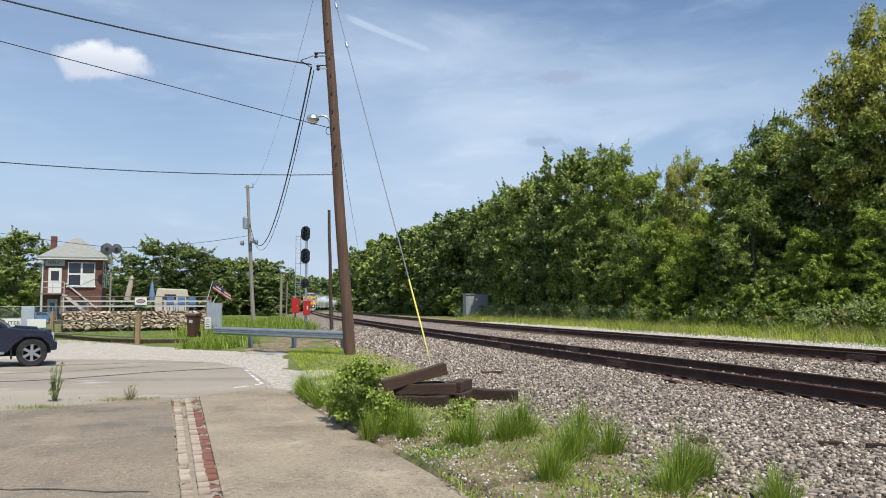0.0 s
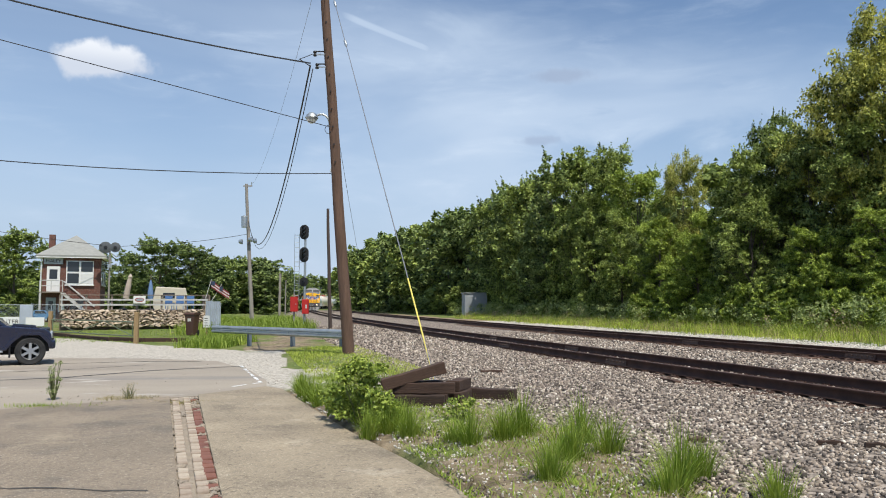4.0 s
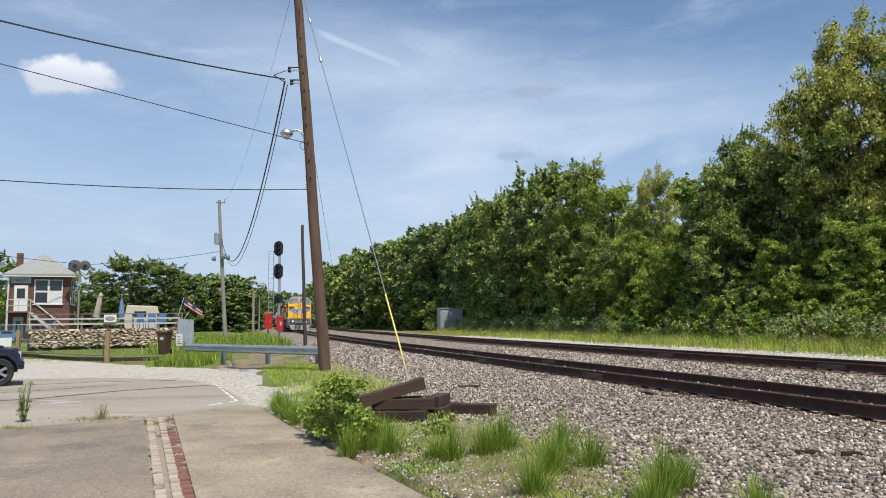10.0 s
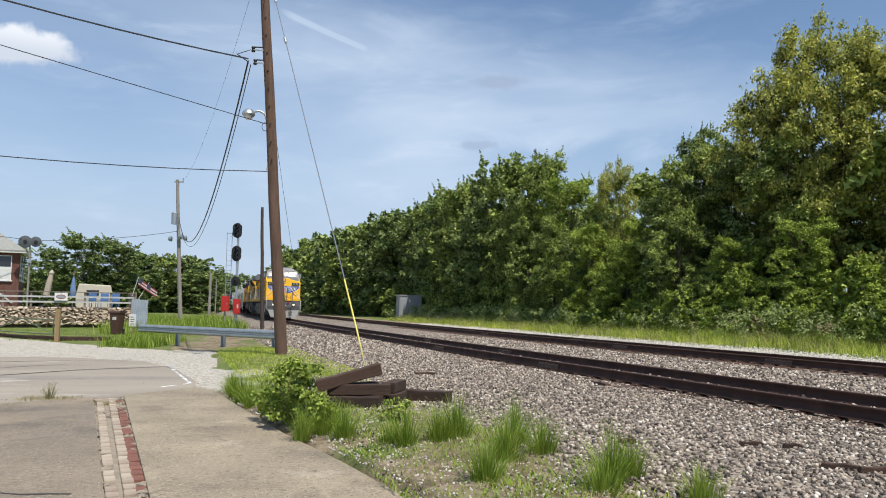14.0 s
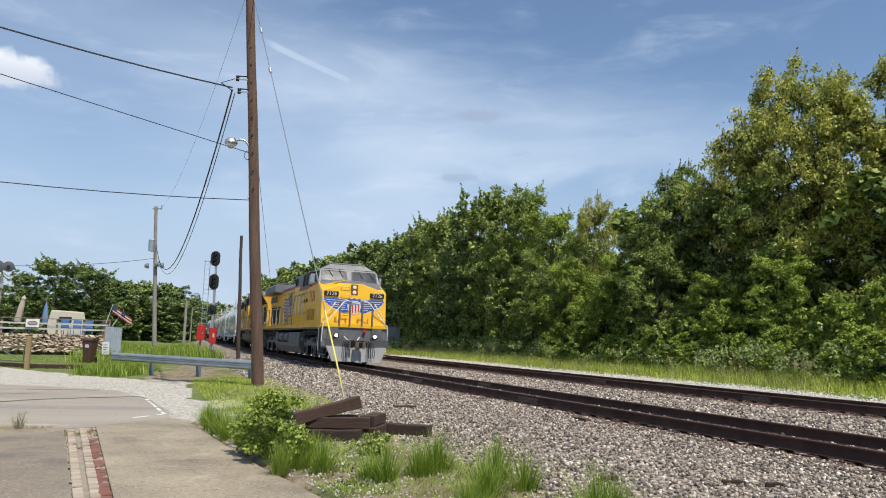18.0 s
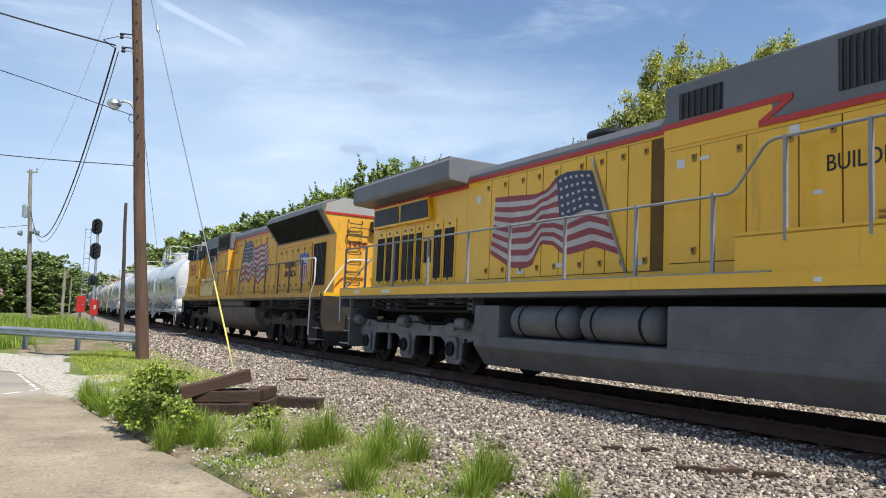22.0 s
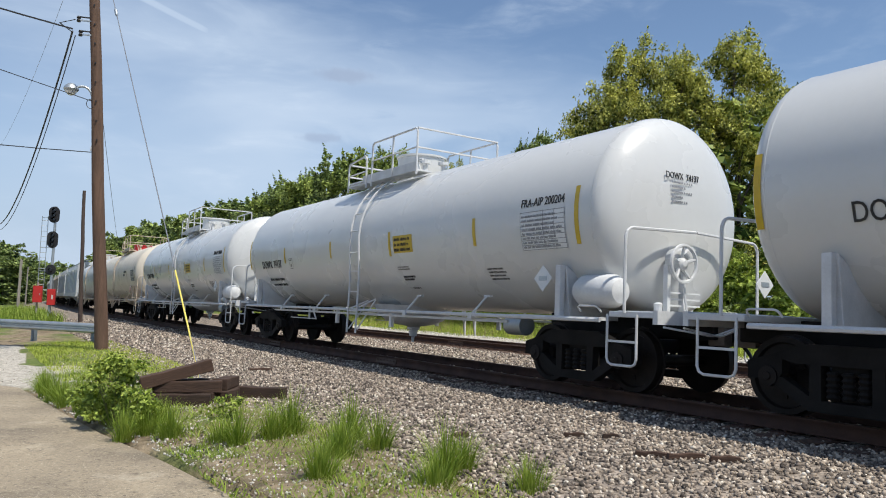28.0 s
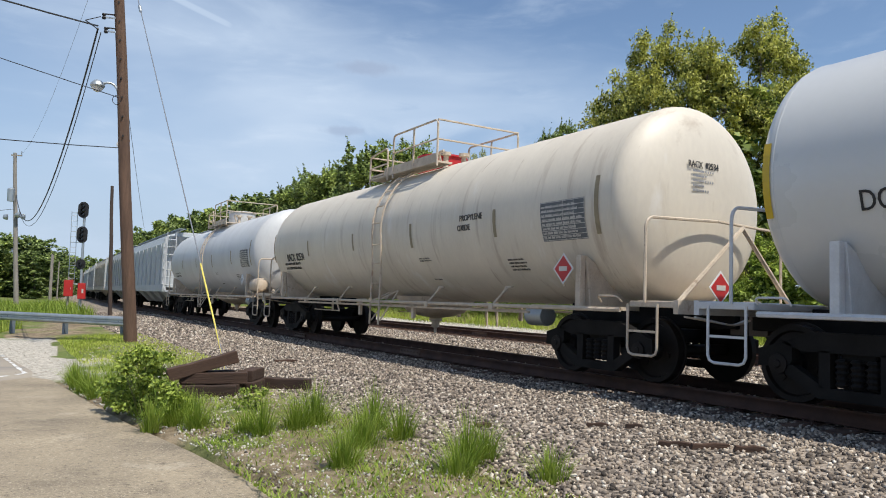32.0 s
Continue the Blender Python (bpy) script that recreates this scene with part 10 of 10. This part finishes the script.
def build_yard_bits():
    for x, y, w, h, lab in ((-25.9, 45.4, 1.1, 0.75, "white banner sign with black lettering on the fence"), (-24.6, 45.9, 1.0, 0.7, "plain white sign board on short posts")):
        s = thing("sign", lab, "sign", pose(x, y, 0.15, rz=25))
        part("board", B().box(-w / 2, w / 2, -0.02, 0.02, 0.25, 0.25 + h * 0.75), M["white"], s)
        for u in (-w / 2 + 0.05, w / 2 - 0.05):
            part("post", B().box(u - 0.03, u + 0.03, 0.02, 0.08, -0.3, 0.25 + h * 0.75), M["post_wood"], s)
        if "banner" in lab:
            part("lettering", text_mesh("NTER", 0.34, M["ink"]), M["ink"], s, m=pose(0.1, -0.026, 0.52, 90, 0, 0))
    c = thing("utility_cabinet", "pale grey metal utility cabinet", "cabinet", pose(-25.3, 46.2, 0.2, rz=25))
    part("body", B().box(-0.35, 0.35, -0.3, 0.3, -0.2, 1.5), M["galv_pale"], c, bevel=0.02)
    part("door", B().box(-0.3, 0.3, -0.32, -0.3, 0.1, 1.4), M["galv_pale"], c)
    f = thing("chain_fence", "chain-link fence of thin steel posts", "fence", pose(-34, 46.5, 0.2, rz=20))
    for i in range(7):
        part("post", B().lathe([(-0.2, 0.03), (1.5, 0.03)], "z", 8, (i * 1.8, 0, 0)), M["galv"], f)
    part("top_rail", B().tube([(0, 0, 1.48), (10.8, 0, 1.48)], 0.022, 6), M["galv"], f)
    wb = B()
    for i in range(110):
        for s_ in (-1, 1):
            x = i * 0.1
            wb.tube([(x, 0, 0.05 if s_ > 0 else 1.45), (min(x + 1.4, 10.8), 0, 1.45 if s_ > 0 else 0.05)], 0.003, 3, cap=False)
    part("mesh", wb.mesh("mesh", M["galv"], fix=False), M["galv"], f)
    car = thing("utility_cart", "small blue utility cart beside the tower", "cart", pose(-30.3, 57.5, 0.45, rz=20) @ Matrix.Diagonal((0.38, 0.6, 0.6, 1)))
    part("body", B().prism([(-2.1, 0.3), (2.1, 0.3), (2.15, 0.75), (1.2, 0.9), (0.6, 1.35), (-1.2, 1.38), (-1.9, 0.95), (-2.15, 0.85)], "y", -0.8, 0.8), M["car_sky"], car, bevel=0.06)
    part("window", B().prism([(-1.2, 0.98), (0.9, 0.98), (0.5, 1.3), (-1.1, 1.33)], "y", -0.812, -0.8), M["glass"], car)
    for x in (-1.3, 1.35):
        part("wheel", B().lathe([(-0.85, 0.31), (-0.65, 0.31)], "y", 18, (x, 0, 0.31)), M["black"], car, smooth=True)
    # grey signal bungalow by the far track
    h = thing("relay_cabin", "grey metal relay cabin with faded graffiti", "cabin", pose(2.5, 80.0, 0.35, rz=8))
    part("body", B().box(0, 2.4, 0, 2.0, -0.2, 2.5), M["cabin_grey"], h, bevel=0.02)
    part("roof", B().box(-0.08, 2.48, -0.08, 2.08, 2.5, 2.6), M["cabin_grey"], h, bevel=0.02)
    part("door", B().box(0.15, 1.0, -0.03, 0, 0.05, 2.2), M["cabin_grey"], h, bevel=0.01)
    for i, (u, v, w, hh) in enumerate(((1.3, 0.7, 0.25, 0.6), (1.6, 0.6, 0.3, 0.7), (1.95, 0.75, 0.25, 0.5))):
        part("graffiti", B().prism([(u, v), (u + w, v + 0.1), (u + w * 0.8, v + hh), (u + 0.05, v + hh * 0.8)], "y", -0.006, 0), M["flag_navy"] if i == 1 else M["grey_pale"], h)
    for xx, yy, L, rz in ((13.3, 56.0, 1.6, 10), (14.6, 55.3, 1.2, -30)):
        ob = new("scrap_timber", B().box(-L / 2, L / 2, -0.12, 0.12, 0, 0.2).mesh("scrap_timber", M["tie"], bevel=0.02))
        ob.matrix_basis = pose(xx, yy, float(ground_z(xx, yy)[0]), rz=rz)
        tagged(ob, "dark scrap timber on the pale gravel", "timber", "scrap by the track")
    for xx, yy, L, rz, w in ((3.97, 7.73, 0.27, -17, 0.022), (4.32, 7.55, 0.2, -15, 0.025), (4.23, 6.6, 0.34, -32, 0.035), (4.5, 6.42, 0.4, -10, 0.03), (4.78, 6.2, 0.3, -24, 0.03), (1.1, 16.2, 0.5, 5, 0.07), (2.75, 8.1, 0.22, 20, 0.04), (5.0, 12.3, 0.35, -70, 0.05), (4.1, 13.5, 0.5, -75, 0.06)):
        ob = new("scrap_wood", B().prism([(-L / 2, -0.02), (L / 2, -0.02), (L / 2 - 0.02, 0.03), (L * 0.1, 0.042), (-L * 0.2, 0.03), (-L / 2 + 0.015, 0.035)], "y", -w, w).mesh("scrap_wood", M["tie"], bevel=0.006))
        ob.matrix_basis = pose(xx, yy, float(ground_z(xx, yy)[0]) + 0.015, rz=rz)
        tagged(ob, "broken piece of dark tie wood on the ballast", "scrap wood", "scrap by the track")


M["car_sky"] = mat("car_blue", (0.10, 0.25, 0.45), (0.08, 0.2, 0.38), 0.3, scale=2, bump=0.0, coat=0.5)
M["cabin_grey"] = mat("cabin_grey", (0.34, 0.36, 0.38), (0.26, 0.275, 0.29), 0.6, scale=2, bump=0.05)
build_yard_bits()


# ---- navy off-road car at the roadside ----
def build_suv():
    t = thing("suv", "dark blue off-road car parked on the road", "car", pose(-12.71, 21.36, 0.0, rz=27))
    N_, W = M["navy"], 0.9
    low = [(-3.7, 0.45), (-3.2, 0.42), (-3.05, 0.62), (-2.8, 0.82), (-2.35, 0.82), (-2.1, 0.62), (-1.95, 0.4), (0.47, 0.4), (0.6, 0.62), (0.84, 0.84), (1.29, 0.84), (1.48, 0.64), (1.5, 0.46), (1.56, 0.44), (1.6, 0.62), (1.57, 0.86), (1.44, 0.99), (0.45, 1.08), (-3.7, 1.08)]
    part("body", B().prism(low, "y", -W, W), N_, t, "glossy navy body", bevel=0.05)
    cab = [(-3.65, 1.06), (0.5, 1.06), (-0.25, 1.62), (-0.5, 1.72), (-3.3, 1.74), (-3.6, 1.6)]
    part("cabin", B().prism(cab, "y", -W + 0.1, W - 0.1), N_, t, bevel=0.05)
    part("windscreen", B().add([(0.44, -0.72, 1.12), (0.44, 0.72, 1.12), (-0.2, 0.68, 1.62), (-0.2, -0.68, 1.62)], [(0, 1, 2, 3)]), M["glass"], t)
    for x0, x1, x2, x3 in ((-1.15, 0.28, -0.35, -1.1), (-2.3, -1.25, -1.25, -2.25), (-3.4, -2.4, -2.4, -3.3)):
        part("side_window", B().prism([(x0, 1.12), (x1, 1.12), (x2, 1.6), (x3, 1.62)], "y", -W + 0.085, -W + 0.099), M["glass"], t)
    part("hood_scoop", B().prism([(0.55, 1.06), (1.2, 1.0), (1.15, 1.08), (0.6, 1.13)], "y", -0.3, 0.3), N_, t, bevel=0.02)
    part("bumper", B().box(1.5, 1.68, -W + 0.03, W - 0.03, 0.44, 0.68), N_, t, bevel=0.05)
    part("grille", B().box(1.57, 1.62, -0.45, 0.45, 0.7, 0.86), M["black"], t)
    for sg in (-1, 1):
        part("headlight", B().box(1.34, 1.6, min(sg * 0.55, sg * 0.89), max(sg * 0.55, sg * 0.89), 0.72, 0.9), M["lens_off"], t, "clear headlight", bevel=0.04)
        part("fender_flare", B().prism([(0.38, 0.42), (0.54, 0.68), (0.8, 0.9), (1.33, 0.9), (1.55, 0.68), (1.57, 0.5), (1.52, 0.48), (1.47, 0.62), (1.27, 0.82), (0.86, 0.82), (0.62, 0.62), (0.48, 0.42)], "y", min(sg * W, sg * (W + 0.04)), max(sg * W, sg * (W + 0.04))), N_, t, bevel=0.015)
        part("mirror", B().box(0.1, 0.28, min(sg * (W), sg * (W + 0.2)), max(sg * W, sg * (W + 0.2)), 1.12, 1.28), N_, t, bevel=0.04)
        part("running_board", B().box(-1.9, 0.4, min(sg * (W - 0.05), sg * (W + 0.08)), max(sg * (W - 0.05), sg * (W + 0.08)), 0.36, 0.42), M["galv"], t, bevel=0.02)
        for x in (-2.58, 1.06):
            y = sg * (W - 0.12)
            w = part("wheel", B().lathe([(-0.12, 0.24), (-0.13, 0.35), (-0.1, 0.385), (0.1, 0.385), (0.13, 0.35), (0.12, 0.24)], "y", 30, (x, y, 0.385), ends=False), M["tyre"], t, "black tyre on an alloy rim", smooth=True)
            part("rim", B().lathe([(sg * -0.1, 0.25), (sg * 0.1, 0.25), (sg * 0.12, 0.235), (sg * 0.06, 0.21)], "y", 24, (x, y, 0.385), ends=False), M["alloy"], w, smooth=True)
            # added dark disc that paints the shade seen between the spokes
            part("brake_disc", B().lathe([(sg * -0.02, 0.24), (sg * 0.0, 0.235), (sg * 0.0, 0.02)], "y", 20, (x, y, 0.385)), M["under"], w)
            sp = B()
            for k in range(6):
                a = k * 1.047
                sp.box(-0.035, 0.035, min(sg * 0.06, sg * 0.11), max(sg * 0.06, sg * 0.11), 0.04, 0.235, pose(x, y, 0.385) @ pose(0, 0, 0, 0, math.degrees(a), 0))
            sp.lathe([(sg * 0.05, 0.08), (sg * 0.12, 0.06)], "y", 14, (x, y, 0.385))
            part("spokes", sp, M["alloy"], w)
            part("mud_flap", B().box(x - 0.52, x - 0.48, y - 0.13, y + 0.13, 0.22, 0.6), M["black"], t)
    for x in (-2.58, 1.06):
        part("wheel_well", B().box(x - 0.56, x + 0.46, -0.66, 0.66, 0.36, 1.0), M["black"], t)
    part("chassis", B().box(-3.5, 1.3, -0.75, 0.75, 0.3, 0.5), M["under"], t)


M["navy"] = mat("navy_paint", (0.006, 0.010, 0.036), (0.005, 0.008, 0.028), 0.25, scale=2, bump=0.0, coat=0.8)
M["tyre"] = mat("tyre_rubber", (0.03, 0.03, 0.03), (0.02, 0.02, 0.02), 0.85, scale=6, fine=40, bump=0.2)
M["alloy"] = mat("alloy_rim", (0.55, 0.56, 0.57), (0.42, 0.43, 0.44), 0.35, metal=0.8, scale=5, bump=0.02)
build_suv()


# ---- brick strip, painted line and cracks on the road ----
def build_paving():
    st = part("brick_strip", B().prism([(-1.06, 2.2), (-0.61, 2.2), (-1.82, 6.56), (-4.41, 13.95), (-4.87, 13.73), (-2.21, 6.56)], "z", -0.1, -0.012), M["mortar"])
    tagged(st, "strip of broken brick and mortar between the slabs", "paving", kind="structure")
    rnd = random.Random(8)
    br = B().box(-0.056, 0.056, -0.103, 0.103, -0.03, 0.03).mesh("brick", M["brick"], bevel=0.008)
    br_pale = B().box(-0.052, 0.052, -0.1, 0.1, -0.03, 0.03).mesh("brick", M["brick_pale"], bevel=0.012)
    lump = []
    for k in range(4):
        r = np.random.default_rng(80 + k)
        bm = bmesh.new()
        for p in r.normal(size=(12, 3)) * np.array([0.05, 0.05, 0.022]):
            bm.verts.new(p)
        bmesh.ops.convex_hull(bm, input=bm.verts)
        me = bpy.data.meshes.new("mortar_lump")
        bm.to_mesh(me)
        bm.free()
        me.materials.append(M["mortar"])
        lump.append(me)
    y = 4.0
    while y < 13.6:
        xl, xr = np.interp(y, [2.2, 6.56, 13.75], [-1.06, -2.21, -4.87]), np.interp(y, [2.2, 6.56, 13.95], [-0.61, -1.82, -4.41])
        ang = math.degrees(math.atan2(7.4, -2.6)) - 90
        for q, m, miss in ((0.19, M["brick_pale"], 0.12), (0.5, M["brick_pale"], 0.16), (0.82, M["brick"], 0.08 if y < 11.6 else 0.45)):
            x = xl + (xr - xl) * q
            if rnd.random() < miss:
                for _ in range(3):
                    sc = rnd.uniform(0.4, 0.9)
                    part("mortar_lump", rnd.choice(lump), M["mortar"], st, m=pose(x + rnd.uniform(-0.05, 0.05), y + rnd.uniform(-0.09, 0.09), -0.004, 0, 0, rnd.uniform(0, 360)) @ Matrix.Diagonal((sc, sc, sc, 1)))
                continue
            part("brick", br if m is M["brick"] else br_pale, m, st, m=pose(x, y + (0.1 if q == 0.5 else 0), -0.014 + rnd.uniform(-0.008, 0.006), rnd.uniform(-2, 2), rnd.uniform(-3, 3), ang + rnd.uniform(-3, 3)))
        for x in (xl + 0.02, xr - 0.02):
            if rnd.random() < 0.6:
                sc = rnd.uniform(0.3, 0.6)
                part("mortar_lump", rnd.choice(lump), M["mortar"], st, m=pose(x, y + rnd.uniform(-0.1, 0.1), 0.004, 0, 0, rnd.uniform(0, 360)) @ Matrix.Diagonal((sc, sc, sc, 1)))
        y += 0.215
    ln = B()
    for (xa, ya), (xb, yb), w in (((-4.2, 15.45), (-3.82, 16.2), 0.045), ((-3.82, 16.25), (-5.5, 20.9), 0.045)):
        L = math.hypot(xb - xa, yb - ya)
        ux, uy = (xb - xa) / L, (yb - ya) / L
        n = int(L / 0.18)
        for i in range(n):
            if rnd.random() < 0.3:
                continue
            a0, a1, ww = i * L / n, (i + 0.96) * L / n, w * rnd.uniform(0.6, 1.1)
            ln.add([(xa + ux * a0 - uy * ww, ya + uy * a0 + ux * ww, 0.0085), (xa + ux * a1 - uy * ww, ya + uy * a1 + ux * ww, 0.0085), (xa + ux * a1 + uy * ww, ya + uy * a1 - ux * ww, 0.0085), (xa + ux * a0 + uy * ww, ya + uy * a0 - ux * ww, 0.0085)], [(3, 2, 1, 0)])
    tagged(part("road_marking", ln, M["white"]), "worn white painted corner line", "road marking", kind="structure")

    def crack(name, pts, w, z, m, label):
        b = B()
        P = []
        for (xa, ya), (xb, yb) in zip(pts, pts[1:]):
            for i in range(10):
                q = i / 10
                P.append((xa + (xb - xa) * q + rnd.uniform(-0.03, 0.03), ya + (yb - ya) * q + rnd.uniform(-0.04, 0.04)))
        for (xa, ya), (xb, yb) in zip(P, P[1:]):
            L = math.hypot(xb - xa, yb - ya) or 1
            nx, ny = -(yb - ya) / L * w * rnd.uniform(0.5, 1.2), (xb - xa) / L * w * rnd.uniform(0.5, 1.2)
            b.add([(xa + nx, ya + ny, z), (xb + nx, yb + ny, z), (xb - nx, yb - ny, z), (xa - nx, ya - ny, z)], [(3, 2, 1, 0)])
        tagged(part(name, b, m), label, "crack", kind="structure")
    crack("road_crack", [(-10.5, 16.3), (-8.6, 17.4), (-7.3, 19.2), (-6.5, 19.8), (-5.2, 20.6)], 0.07, 0.0088, M["tar"], "dark tar-filled crack across the road")
    crack("road_crack", [(-12.0, 18.0), (-9.5, 19.6), (-8.0, 21.2)], 0.03, 0.0088, M["tar"], "thin dark crack across the road")
    crack("road_crack", [(-13.0, 20.6), (-9.0, 22.2), (-6.8, 22.4)], 0.05, 0.0088, M["tar"], "dark crack at the road's far edge")
    crack("slab_joint", [(-7.0, 7.4), (-4.5, 6.95), (-2.3, 6.75)], 0.018, 0.0245, M["tar"], "dark joint across the concrete slab")
    r = np.random.default_rng(77)
    c = 700
    X = np.concatenate([-3.0 - r.random(c) * 9, -5.6 + r.normal(size=500) * 1.6])
    Y = np.concatenate([14.5 + r.random(c) * 10 + (X[:c] + 3) * 0.25, 13.3 + r.normal(size=500) * 0.35 + 0.0])
    s, n = line_coords(X, Y)
    scatter_stones("loose_gravel", s, n, r.uniform(0.005, 0.014, len(s)), "loose pale gravel strewn on the road", r, M["stone"], 1.4)
    s, n = band(5200, 2.5, 16, 5.4, 7.8)
    x, y, _ = on_line(s, n)
    off = x > np.interp(y, [2.2, 4.6, 6.54, 8.13, 9.94, 11.9, 13.4, 14.95, 15.35], [1.15, 0.98, 0.31, -0.34, -1.16, -1.93, -2.5, -3.1, -3.5]) + 0.06
    s, n = s[off], n[off]
    scatter_stones("loose_gravel", s, n, r.uniform(0.006, 0.02, len(s)), "small pale stones in the verge dirt", r, M["stone_pale"], 0.5)


M["brick_pale"] = mat("mortared_brick", (0.50, 0.43, 0.335), (0.27, 0.205, 0.155), 0.95, scale=6, fine=50, bump=0.6, obj_random=0.5)
M["tar"] = mat("tar", (0.075, 0.07, 0.065), (0.05, 0.047, 0.044), 0.85, scale=5, bump=0.2)
build_paving()


motions()
